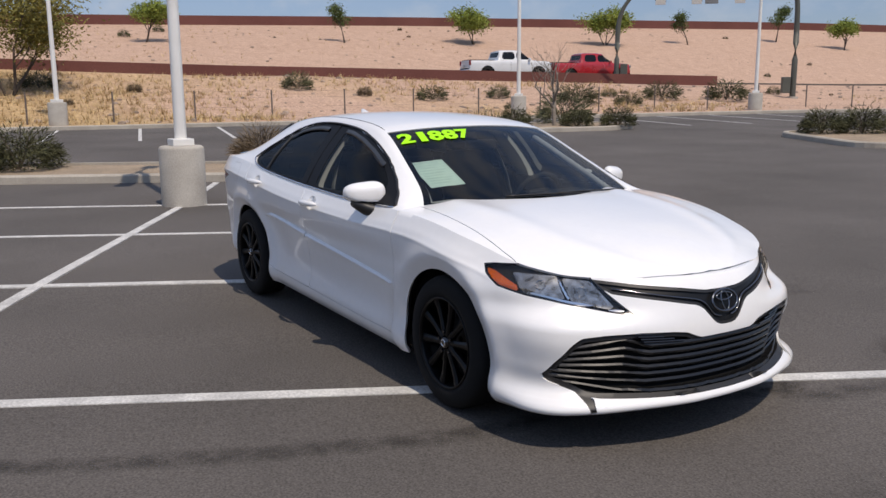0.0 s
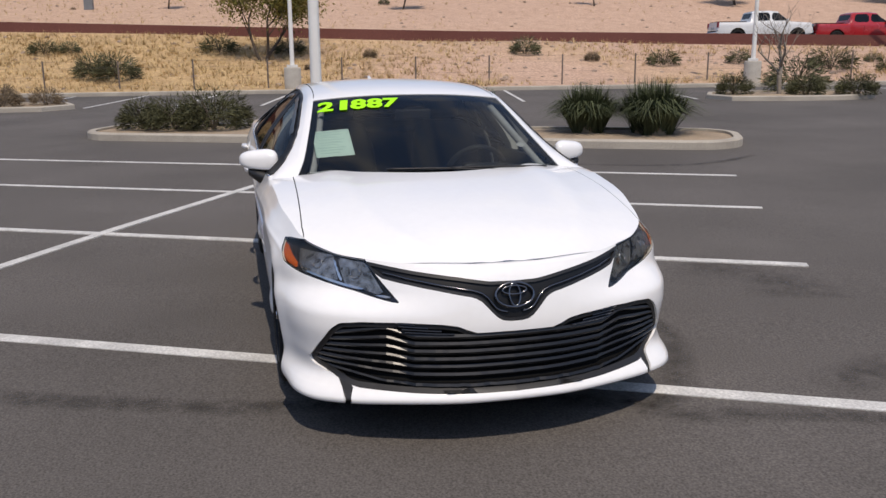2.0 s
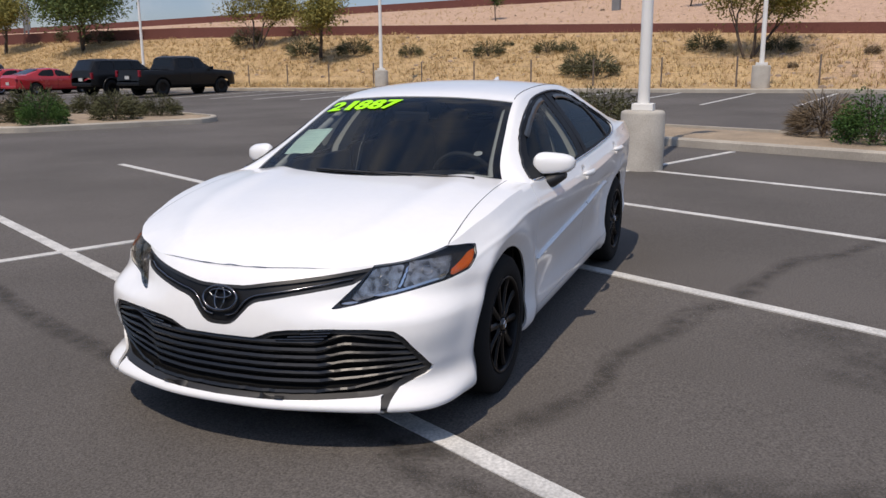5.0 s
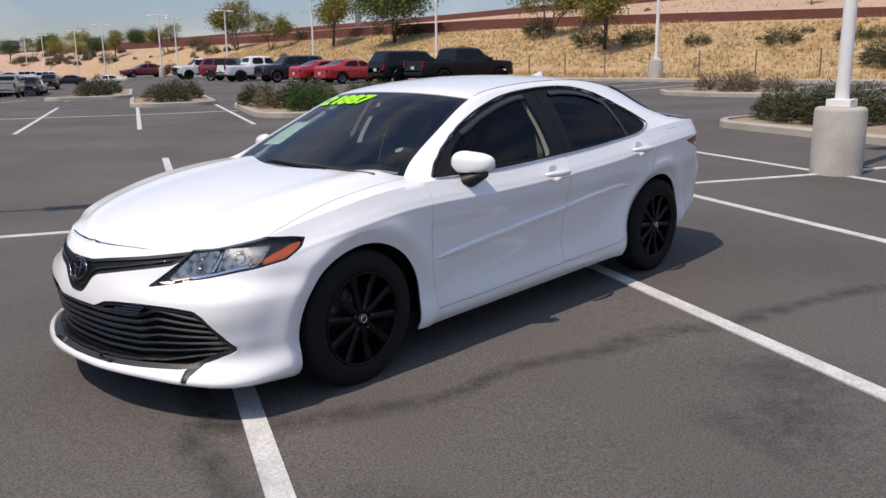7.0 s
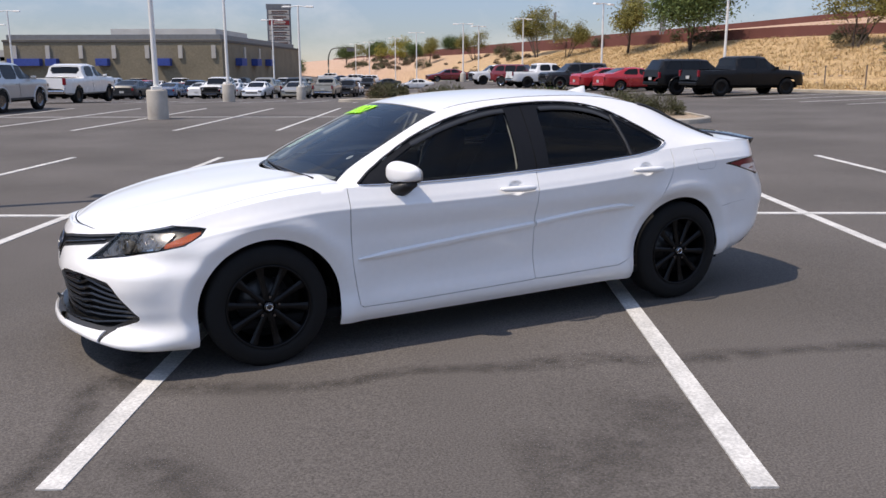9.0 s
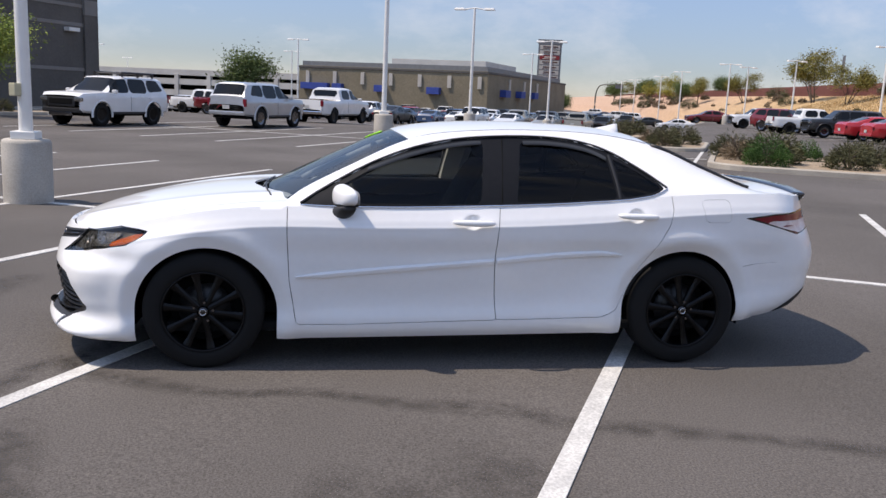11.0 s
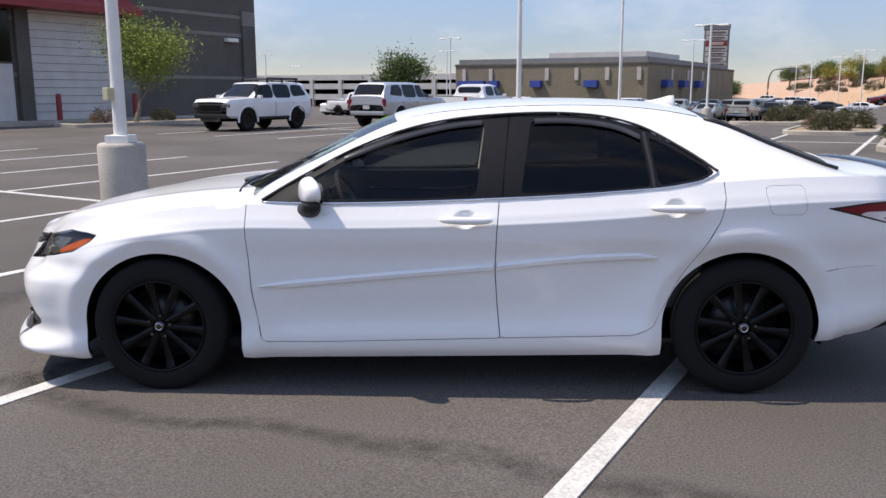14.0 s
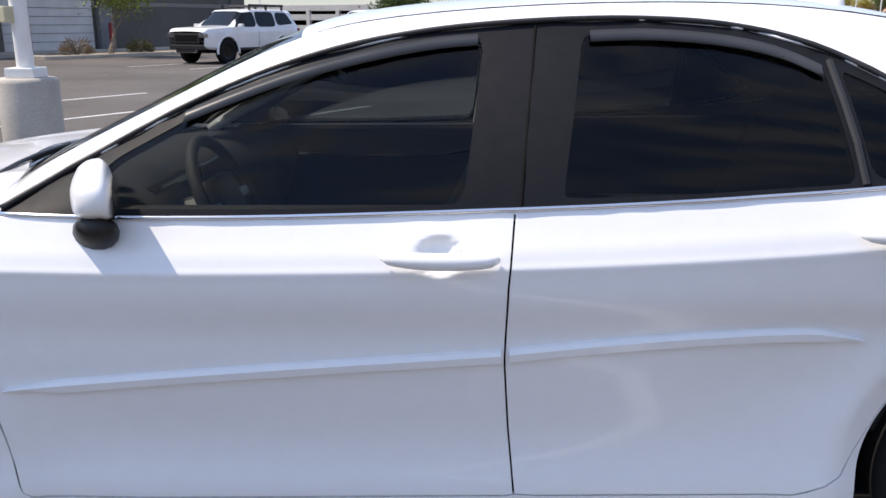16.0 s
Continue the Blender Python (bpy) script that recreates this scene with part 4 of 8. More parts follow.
# outlines on the nose, across (y) and up (z), one half
GRILLE_LOW = [(-0.15, 0.490), (0.160, 0.490), (0.195, 0.502), (0.235, 0.519), (0.30, 0.527), (0.45, 0.532), (0.60, 0.528), (0.685, 0.517), (0.722, 0.487), (0.770, 0.405), (0.800, 0.345), (0.790, 0.318), (0.72, 0.287), (0.66, 0.258), (0.62, 0.252), (0.40, 0.248), (-0.15, 0.246)]
SLIT = [(0.640, 0.252), (0.700, 0.290), (0.684, 0.250), (0.668, 0.10), (0.642, 0.10), (0.656, 0.225)]
GRILLE_UP = [(-0.15, 0.681), (0.10, 0.686), (0.216, 0.704), (0.393, 0.722), (0.60, 0.748), (0.505, 0.684), (0.30, 0.652), (0.165, 0.628), (0.137, 0.612), (0.080, 0.550), (0.055, 0.535), (0.03, 0.530), (-0.15, 0.530)]
# the headlamp, along the body's stations (s) and up (z)
def station_of(x, y):
    d = np.hypot(curve[:, 0] - x, curve[:, 1] - y)
    return float(np.argmin(d)) / PER


HEAD = rounded([(station_of(2.245, 0.436), 0.598), (station_of(2.075, 0.643), 0.633), (station_of(1.941, 0.797), 0.674), (station_of(1.82, 0.854), 0.702), (station_of(1.735, 0.875), 0.748),
                (station_of(1.700, 0.88), 0.783), (station_of(1.76, 0.88), 0.792), (station_of(1.916, 0.786), 0.805), (4.0, 0.82), (2.9, 0.80), (station_of(2.118, 0.580), 0.752)], 0.006)
TAIL = rounded([(station_of(-1.74, 0.905), 0.912), (station_of(-1.95, 0.88), 0.936), (15.75, 0.946), (15.75, 0.83), (station_of(-2.16, 0.83), 0.800), (station_of(-1.95, 0.88), 0.858)], 0.012)


def side_phi(sheet, poly, grow=0.0):
    d = inside(poly, sheet.v[:, [0, 2]]) - grow
    return np.where(sheet.v[:, 1] > 0.45, d, 1.0)


def nose_phi(sheet, poly, grow=0.0):
    d = inside(poly, sheet.v[:, [1, 2]]) - grow
    return np.where(sheet.v[:, 0] > 1.7, d, 1.0)


def station_phi(sheet, poly, grow=0.0):
    """Outline in (station, height); stations count for about a fifth of a metre each here."""
    k = np.array((0.2, 1.0))
    pts = np.stack((sheet.p[:, 0], sheet.v[:, 2]), axis=1) * k
    return inside(np.array(poly) * k, pts) - grow


def build_sedan():
    car = tagged(new("car"), "white four-door sedan, black wheels, green price on the windscreen", "car")
    # ---- shell of the lower body, cut panel by panel
    side = LOWER
    for poly in (ARCH_F, ARCH_R):
        _, side = side.cut(side_phi(side, poly))
    head_sheet, side = side.cut(station_phi(side, HEAD))
    low_sheet, side = side.cut(nose_phi(side, GRILLE_LOW))
    slit_sheet, side = side.cut(nose_phi(side, SLIT))
    up_sheet, side = side.cut(nose_phi(side, GRILLE_UP))
    tail_sheet, side = side.cut(np.where(side.p[:, 0] > 10, station_phi(side, TAIL), 1.0))
    skirt_sheet, side = side.cut(np.where(side.v[:, 0] < -1.90, side.v[:, 2] - 0.285 - 0.16 * np.clip((-2.02 - side.v[:, 0]) / 0.28, 0, 1), 1.0))
    doors = {}
    for key, poly in (("f", DOOR_F), ("r", DOOR_R)):
        d, side = side.cut(side_phi(side, poly, GAP))
        d, _ = d.cut(side_phi(d, poly, -GAP))
        doors[key] = d
    fuel, side = side.cut(side_phi(side, FUEL, 0.0009))
    fuel, _ = fuel.cut(side_phi(fuel, FUEL, -0.0009))
    # ---- upper sides, with the openings of the windows
    up = UPSIDE
    frame, up = up.cut(side_phi(up, DLO))
    panes = {}
    for key, poly in (("f", WIN_F), ("r", WIN_R), ("q", WIN_Q)):
        panes[key], frame = frame.cut(side_phi(frame, poly))
    # ---- roof, screens and boot lid
    def across(sh, lo, hi, w):
        s = sh.p[:, 0]
        return np.maximum(np.maximum(lo - s, s - hi) * 0.12, (np.abs(sh.p[:, 1]) - w) * 0.6)
    top = TOP
    screen, top = top.cut(across(top, 0.02, 3.18, 0.955))
    rear, top = top.cut(across(top, 6.93, 8.85, 0.985))
    boot, top = top.cut(9.02 - top.p[:, 0])
    boot, top = (top, boot) if boot.v[:, 0].mean() > top.v[:, 0].mean() else (boot, top)
    # ---- bonnet, parted from the wings by a thin joint
    LINE = smooth_table([(0.9, 0.762), (1.2, 0.768), (1.5, 0.776), (1.75, 0.786), (1.86, 0.792), (1.93, 0.83), (2.05, 0.95), (2.4, 1.2)])
    off = np.array([abs(v[1]) - LINE(v[0]) for v in HOOD.v])
    hood_in, wings = HOOD.cut(off - 0.0025)
    off_in = np.array([abs(v[1]) - LINE(v[0]) for v in hood_in.v])
    hood, _ = hood_in.cut(off_in + 0.0025)
    nose_d = np.array([v[0] + 0.45 * v[1] ** 2 - 2.262 for v in hood.v])
    hood, nose = hood.cut(nose_d)
    nose, _ = nose.cut(-(nose.v[:, 0] + 0.45 * nose.v[:, 1] ** 2 - 2.2705))
    shell = both(side).plus(both(up)).plus(top).plus(wings).plus(nose)
    body = part("body", shell.bm(0.014), M_PAINT, car, smooth=True)
    part("bonnet", hood.bm(0.012), M_PAINT, car, "white bonnet with two soft ridges", smooth=True)
    part("boot_lid", boot.bm(0.012), M_PAINT, car, smooth=True)
    # ---- dark shell behind all joints and openings
    inner = LOWER
    for poly in (ARCH_F, ARCH_R):
        _, inner = inner.cut(side_phi(inner, poly, -0.004))
    part("inner_shell", both(inner.pushed(-0.030)).bm(0), M_LINER, car, "dark inner shell", smooth=True)
    part("windscreen", screen.pushed(-0.004).bm(0), M_WIND, car, "clear windscreen mirroring clouds", smooth=True).visible_shadow = False
    part("rear_window", rear.pushed(-0.004).bm(0), M_TINT, car, "dark tinted rear window", smooth=True)
    band, _ = screen.pushed(-0.0075).cut(across(screen, 0.32, 3.10, 0.905) * -1)
    part("screen_border", band.bm(0), M_LINER, car, "black printed border of the windscreen", smooth=True)
    rband, _ = rear.pushed(-0.0075).cut(across(rear, 7.08, 8.7, 0.92) * -1)
    part("rear_border", rband.bm(0), M_LINER, car, smooth=True)
    # ---- doors, windows, handles, strips: both sides
    for sgn in (1, -1):
        flip = (lambda sh: sh) if sgn > 0 else (lambda sh: sh.mirrored())
        def sbox(size, at, bevel, rot=None):
            bm = bm_box(size, at, bevel, rot=rot)
            if sgn < 0:
                for v in bm.verts:
                    v.co.y = -v.co.y
                bmesh.ops.reverse_faces(bm, faces=bm.faces)
            return bm
        for key in ("f", "r"):
            hx, hz = HANDLES[0 if key == "f" else 1]
            door_y = surface_y(hx + 0.10, hz)
            door = part("door", flip(doors[key]).bm(0.014), M_PAINT, car, smooth=True)
            win = part("window", flip(panes[key].pushed(-0.006)).bm(0), M_FRONTWIN if key == "f" else M_TINT, door,
                       "lightly tinted front side window" if key == "f" else "dark tinted rear side window", smooth=True)
            win.visible_shadow = False
            # grip over a shallow bowl
            grip = bmesh.new()
            ring_pts = []
            for k in range(15):
                f = k / 14
                xx = hx + 0.115 - 0.245 * f
                out = 0.012 + 0.036 * math.sin(math.pi * min(1, f * 1.0)) ** 0.5
                ring_pts.append((xx, sgn * (door_y + 0.004 + out * 0.75), hz + 0.014 * (f - 0.5) * -0.4 + 0.005))
            bm_tube(ring_pts, [0.006 + 0.011 * math.sin(math.pi * k / 14) ** 0.4 for k in range(15)], 12, bm=grip)
            for v in grip.verts:
                v.co.z = hz + 0.003 + (v.co.z - hz - 0.003) * 1.12
            part("handle", grip, M_PAINT, door, "white pull handle", smooth=True)
            if key == "f":
                part("lock", bm_transform(bm_lathe([(0.0, 0.004), (0.007, 0.004), (0.008, 0.0)], 14, 'Y'), (hx - 0.098, sgn * (door_y + 0.034), hz + 0.006), sgn), M_GLOSSBLK, door, "small black keyhole cover")
            # rubbing strip
            a, b = ((0.905, 0.541), (-0.222, 0.640)) if key == "f" else ((-0.240, 0.643), (-0.995, 0.694))
            strip = bmesh.new()
            rings = []
            cnt = 24
            for k in range(cnt + 1):
                f = k / cnt
                x = a[0] + (b[0] - a[0]) * f
                z = a[1] + (b[1] - a[1]) * f + (0.012 * math.sin(math.pi * f) if key == "r" else 0.004 * math.sin(math.pi * f))
                if key == "r":
                    z -= 0.016 * max(0, f - 0.86) / 0.14
                h = 0.020
                if key == "f":
                    h *= min(1, 0.12 + f * 7)
                else:
                    h *= min(1, 0.10 + (1 - f) * 7)
                yb = surface_y(x, z) - 0.002
                prof = ((yb, -h), (yb + 0.015, -h * 0.85), (yb + 0.019, h * 0.05), (yb + 0.012, h * 0.5), (yb - 0.002, h * 0.72))
                rings.append([strip.verts.new((x, sgn * p, z + q)) for p, q in prof])
            for r0, r1 in zip(rings, rings[1:]):
                for k in range(4):
                    q = (r0[k], r0[k + 1], r1[k + 1], r1[k])
                    strip.faces.new(q if sgn < 0 else q[::-1])
            strip.faces.new(rings[0] if sgn > 0 else rings[0][::-1])
            strip.faces.new(rings[-1][::-1] if sgn > 0 else rings[-1])
            bmesh.ops.recalc_face_normals(strip, faces=strip.faces)
            part("rubbing_strip", strip, M_PAINT, door, "white moulded rubbing strip")
            # smoked visor over the window
            vis_pts = [(0.50, 1.145), (0.30, 1.218), (0.12, 1.267), (-0.05, 1.299), (-0.17, 1.310)] if key == "f" else [(-0.425, 1.316), (-0.56, 1.318), (-0.72, 1.304), (-0.84, 1.277), (-0.925, 1.238)]
            pts = spline(vis_pts, 16)
            vb = bmesh.new()
            vr = []
            for x, z in pts:
                y1, y2 = upper_y(x, z), upper_y(x, z - 0.020)
                vr.append([vb.verts.new((x, sgn * (y1 + 0.002), z + 0.004)), vb.verts.new((x, sgn * (y1 + 0.006), z - 0.004)), vb.verts.new((x, sgn * (y2 + 0.006), z - 0.021)), vb.verts.new((x, sgn * (y2 + 0.003), z - 0.022))])
            for r0, r1 in zip(vr, vr[1:]):
                for k in range(3):
                    vb.faces.new((r0[k], r0[k + 1], r1[k + 1], r1[k]))
            bmesh.ops.recalc_face_normals(vb, faces=vb.faces)
            part("rain_visor", vb, M_VISOR, door, "smoked grey rain visor above the window", smooth=True)
        part("window_frame", flip(frame.pushed(-0.004)).bm(0.02), M_PILLAR, car, "satin black window frame and pillar", smooth=True)
        part("quarter_window", flip(panes["q"].pushed(-0.006)).bm(0), M_TINT, car, "dark tinted quarter window", smooth=True)
        # bright line below the windows
        belt_pts = spline([(0.88, 0.945), (0.60, 0.939), (0.25, 0.943), (-0.16, 0.956), (-0.55, 0.973), (-0.95, 1.001), (-1.10, 1.021), (-1.19, 1.040), (-1.262, 1.072)], 60)
        part("belt_trim", bm_tube([(x, sgn * (upper_y(x, z) + 0.003), z) for x, z in belt_pts], 0.0055, 6), M_CHROME, car, "bright belt moulding", smooth=True)
        top_pts = spline([(0.88, 0.953), (0.72, 1.047), (0.46, 1.180), (0.21, 1.270), (-0.04, 1.320), (-0.31, 1.342), (-0.56, 1.344), (-0.77, 1.324), (-0.95, 1.272), (-1.13, 1.170), (-1.26, 1.079)], 70)
        part("window_seal", bm_tube([(x, sgn * (upper_y(x, z) + 0.001), z) for x, z in top_pts], 0.0075, 6), M_BLACKPL, car, smooth=True)
        gap_pts = [(-0.262, 0.962), (-0.268, 1.03), (-0.280, 1.14), (-0.292, 1.24), (-0.303, 1.338)]
        part("pillar_joint", bm_tube([(x, sgn * (upper_y(x, z) - 0.0045), z) for x, z in gap_pts], 0.0035, 6), M_LINER, car)
        part("window_bar", bm_tube([(x, sgn * (upper_y(x, z) - 0.002), z) for x, z in [(-0.968, 1.010), (-0.962, 1.09), (-0.954, 1.17), (-0.947, 1.25)]], 0.008, 6), M_BLACKPL, car)
        part("roof_gutter", bm_tube([(p[0], sgn * (abs(p[1]) * 0.952), top_gutter(p) - 0.001) for p in rail_c[40:84:3]], 0.0028, 6), M_LINER, car, "black roof channel")
        part("fuel_flap", fuel.bm(0.01), M_PAINT, car, smooth=True) if sgn > 0 else part("quarter_panel_patch", fuel.mirrored().bm(0.0), M_PAINT, car, smooth=True)
        build_mirror(car, sgn)
        build_headlamp(car, flip(head_sheet), sgn)
        lamp = part("tail_lamp", flip(tail_sheet.pushed(-0.003)).bm(0.012), M_REDLENS, car, "red tail lamp with a clear stripe", smooth=True)
        clear, _ = tail_sheet.pushed(0.0015).cut(inside(rounded([(13.72, 0.895), (14.2, 0.891), (15.0, 0.886), (15.74, 0.889), (15.74, 0.838), (14.85, 0.811), (14.3, 0.841), (13.95, 0.870)], 0.005) * np.array((0.2, 1.0)), np.stack((tail_sheet.p[:, 0] * 0.2, tail_sheet.v[:, 2]), axis=1)))
        kk = np.array((0.2, 1.0))
        te, _ = tail_sheet.pushed(0.001).cut(-(inside(np.array(TAIL) * kk, np.stack((tail_sheet.p[:, 0], tail_sheet.v[:, 2]), axis=1) * kk) + 0.008))
        part("lamp_edge", flip(te).bm(0.0), M_GLOSSBLK, lamp, "black edge", smooth=True)
        rs, _ = tail_sheet.pushed(0.003).cut(inside(np.array([(14.1, 0.868), (15.74, 0.868), (15.74, 0.858), (14.3, 0.854)]) * kk, np.stack((tail_sheet.p[:, 0], tail_sheet.v[:, 2]), axis=1) * kk))
        if rs.f:
            part("red_stripe", flip(rs).bm(0.0), M_REDLENS, lamp, "red stripe", smooth=True)
        if clear.f:
            part("clear_stripe", flip(clear).bm(0.001), M_TAILCLEAR, lamp, "clear stripe", smooth=True)
    for sg in (1, -1):
        part("bumper_seam", bm_tube([(x, sg * (surface_y(x, z) - 0.0008), z) for x, z in spline([(-1.765, 0.612), (-1.88, 0.626), (-2.02, 0.632)], 9)], 0.0016, 5), M_LINER, car, "joint of the rear bumper")
    part("rear_skirt", both(skirt_sheet).bm(0.012), M_BLACKPL, car, "black plastic rear valance", smooth=True)
    # ---- nose
    build_nose(car, low_sheet, slit_sheet, up_sheet)
    # ---- underside
    part("underbody", bm_box((3.30, 1.71, 0.06), (-0.02, 0, 0.240), 0.02), M_LINER, car)
    part("front_undertray", bm_box((0.40, 1.00, 0.04), (1.80, 0, 0.215), 0.015), M_LINER, car)
    for sg in (1, -1):
        part("rear_seal", bm_tube([(top_point(k / N_UP, 0.985)[0], sg * top_point(k / N_UP, 0.985)[1], top_point(k / N_UP, 0.985)[2] + 0.001) for k in range(83, 108, 2)], 0.016, 6), M_BLACKPL, car, "black seal beside the rear window", smooth=True)
    # boot spoiler and aerial
    sp = bmesh.new()
    rr = []
    for k in range(21):
        w = -1 + k / 10
        x = -2.300 + 0.075 * w * w
        z = 1.050 - 0.024 * abs(w) ** 3
        y = 0.66 * w
        rr.append([sp.verts.new((x + 0.035, y, z - 0.004)), sp.verts.new((x + 0.005, y, z + 0.010)), sp.verts.new((x - 0.048, y, z + 0.014)), sp.verts.new((x - 0.052, y, z + 0.004)), sp.verts.new((x - 0.012, y, z - 0.040))])
    for a, b in zip(rr, rr[1:]):
        for k in range(5):
            sp.faces.new((a[k], a[(k + 1) % 5], b[(k + 1) % 5], b[k]))
    sp.faces.new(rr[0])
    sp.faces.new(rr[-1][::-1])
    bmesh.ops.recalc_face_normals(sp, faces=sp.faces)
    part("boot_spoiler", sp, M_GLOSSBLK, car, "gloss black boot spoiler", smooth=True)
    fin = bmesh.new()
    fr = []
    for x, h, hw in ((-1.03, 0.000, 0.006), (-1.09, 0.008, 0.018), (-1.17, 0.030, 0.026), (-1.215, 0.046, 0.018), (-1.238, 0.048, 0.010), (-1.25, -0.010, 0.014)):
        z0 = 1.375 + 0.012 * (x + 1.2) / 0.2
        fr.append([fin.verts.new((x, -hw, z0 - 0.02)), fin.verts.new((x, -hw * 0.35, z0 + h)), fin.verts.new((x, hw * 0.35, z0 + h)), fin.verts.new((x, hw, z0 - 0.02))])
    for a, b in zip(fr, fr[1:]):
        for k in range(3):
            fin.faces.new((a[k], a[k + 1], b[k + 1], b[k]))
    fin.faces.new(fr[-1])
    bmesh.ops.recalc_face_normals(fin, faces=fin.faces)
    part("roof_fin", fin, M_PAINT, car, "white shark-fin aerial", smooth=True)
    # cowl with wipers
    cowl = bmesh.new()
    cr = []
    for k in range(25):
        w = -1 + k / 12
        e = belt_at(0.93)
        x0, x1 = 1.195 - 0.235 * abs(w) ** 1.8, 1.10 - 0.19 * abs(w) ** 1.8
        z0 = HOOD_Z(x0) - 0.030 - 0.018 * w ** 4
        cr.append([cowl.verts.new((x0 + 0.02, w * 0.755, z0 - 0.006)), cowl.verts.new(((x0 + x1) / 2, w * 0.755, z0 - 0.012)), cowl.verts.new((x1 - 0.04, w * 0.75, z0 + 0.004))])
    for a, b in zip(cr, cr[1:]):
        for k in range(2):
            cowl.faces.new((a[k], b[k], b[k + 1], a[k + 1]))
    part("cowl", cowl, M_BLACKPL, car, "black plastic cowl below the windscreen", smooth=True)
    for pts in ([(1.12, 0.30, 0.968), (1.105, 0.0, 0.982), (1.075, -0.28, 0.984)], [(1.055, 0.62, 0.968), (1.095, 0.35, 0.980), (1.11, 0.06, 0.984)]):
        part("wiper", bm_tube(spline(pts, 8), 0.006, 6), M_BLACKPL, car, "black wiper at rest", smooth=True)
    for hx, sg in ((HUB_X, 1), (HUB_X, -1), (-HUB_X, 1), (-HUB_X, -1)):
        build_wheel(car, hx, sg)
        well = bmesh.new()
        rings = []
        for k in range(25):
            a = math.pi * (k / 24 * 1.16 - 0.08)
            rings.append([well.verts.new((hx + 0.395 * math.cos(a), sg * yy, HUB_Z + 0.392 * math.sin(a))) for yy in (0.55, 0.842)])
        for a, b in zip(rings, rings[1:]):
            well.faces.new((a[0], a[1], b[1], b[0]))
        well.faces.new([r[0] for r in rings])
        part("wheel_well", well, M_LINER, car)
    build_interior(car)
    build_price(car)
    return car


def bm_transform(bm, at, sgn=1):
    for v in bm.verts:
        v.co = Vector((v.co.x + at[0], v.co.y * sgn + at[1], v.co.z + at[2]))
    if sgn < 0:
        bmesh.ops.reverse_faces(bm, faces=bm.faces)
    return bm


_low_side = LOWER.v[(LOWER.p[:, 0] > 6) & (LOWER.p[:, 0] < 15.5)]
def surface_y(x, z):
    d = (_low_side[:, 0] - x) ** 2 + (_low_side[:, 2] - z) ** 2
    k = np.argsort(d)[:4]
    w = 1 / (d[k] + 1e-6)
    return float((_low_side[k, 1] * w).sum() / w.sum())


def upper_y(x, z):
    d = (UPSIDE.v[:, 0] - x) ** 2 + (UPSIDE.v[:, 2] - z) ** 2
    k = np.argsort(d)[:4]
    w = 1 / (d[k] + 1e-6)
    return float((UPSIDE.v[k, 1] * w).sum() / w.sum())


def top_gutter(p):
    i = int(np.argmin(np.abs(rail_c[:, 0] - p[0])))
    return mid_c[i][2] + (rail_c[i][2] - mid_c[i][2]) * 0.952 ** 2.3 + 0.001


def build_mirror(car, sgn):
    m = bmesh.new()
    bmesh.ops.create_uvsphere(m, u_segments=28, v_segments=18, radius=1.0)
    for v in m.verts:
        c = v.co
        x = c.x
        # a rounded wedge: flat towards the rear, full towards the front, thinner at its outer end
        px = (abs(x) ** 0.75) * (0.060 if x > 0 else 0.032) * (1 if x > 0 else -1)
        py = math.copysign(abs(c.y) ** 0.62, c.y) * 0.106
        pz = math.copysign(abs(c.z) ** 0.68, c.z) * 0.061
        pz *= 1.0 - 0.20 * (py / 0.106) * (1 if pz > 0 else 0.4)
        if pz < 0:
            pz *= 0.92 - 0.30 * max(0.0, py / 0.106)
        px -= 0.38 * py
        v.co = Vector((0.625 + px, sgn * (0.926 + py), 0.990 + pz + 0.010 * (1 - abs(c.x))))
    if sgn < 0:
        bmesh.ops.reverse_faces(m, faces=m.faces)
    under = m.copy()
    low = [f for f in m.faces if f.calc_center_median().z < 0.957]
    bmesh.ops.delete(m, geom=low, context='FACES')
    bmesh.ops.delete(under, geom=[f for f in under.faces if f.calc_center_median().z >= 0.957], context='FACES')
    housing = part("wing_mirror", m, M_PAINT, car, "white wing mirror on a black foot", smooth=True)
    part("mirror_underside", under, M_BLACKPL, housing, "black underside", smooth=True)
    foot = bmesh.new()
    rings = []
    for x, y, z, hx, hz in ((0.690, 0.83, 0.900, 0.045, 0.024), (0.680, 0.86, 0.896, 0.048, 0.034), (0.660, 0.895, 0.902, 0.052, 0.044), (0.635, 0.935, 0.918, 0.050, 0.038), (0.615, 0.985, 0.940, 0.040, 0.020)):
        rings.append([foot.verts.new((x + hx * math.cos(2 * math.pi * k / 14), sgn * y, z + hz * math.sin(2 * math.pi * k / 14))) for k in range(14)])
    for a, b in zip(rings, rings[1:]):
        for k in range(14):
            foot.faces.new((a[k], a[(k + 1) % 14], b[(k + 1) % 14], b[k]))
    foot.faces.new(rings[-1])
    foot.faces.new(rings[0][::-1])
    bmesh.ops.recalc_face_normals(foot, faces=foot.faces)
    part("mirror_foot", foot, M_BLACKPL, housing, "black mirror foot", smooth=True)
    gl = bmesh.new()
    ring = [gl.verts.new((0.5905, sgn * (0.926 + 0.090 * math.copysign(abs(math.cos(a)) ** 0.7, math.cos(a))), 0.992 + 0.047 * math.copysign(abs(math.sin(a)) ** 0.7, math.sin(a)))) for a in np.linspace(0, 2 * math.pi, 28, endpoint=False)]
    for v in ring:
        v.co.x += -0.38 * (abs(v.co.y) - 0.926)
    gl.faces.new(ring)
    part("mirror_glass", gl, M_CHROME, housing, "mirror glass")


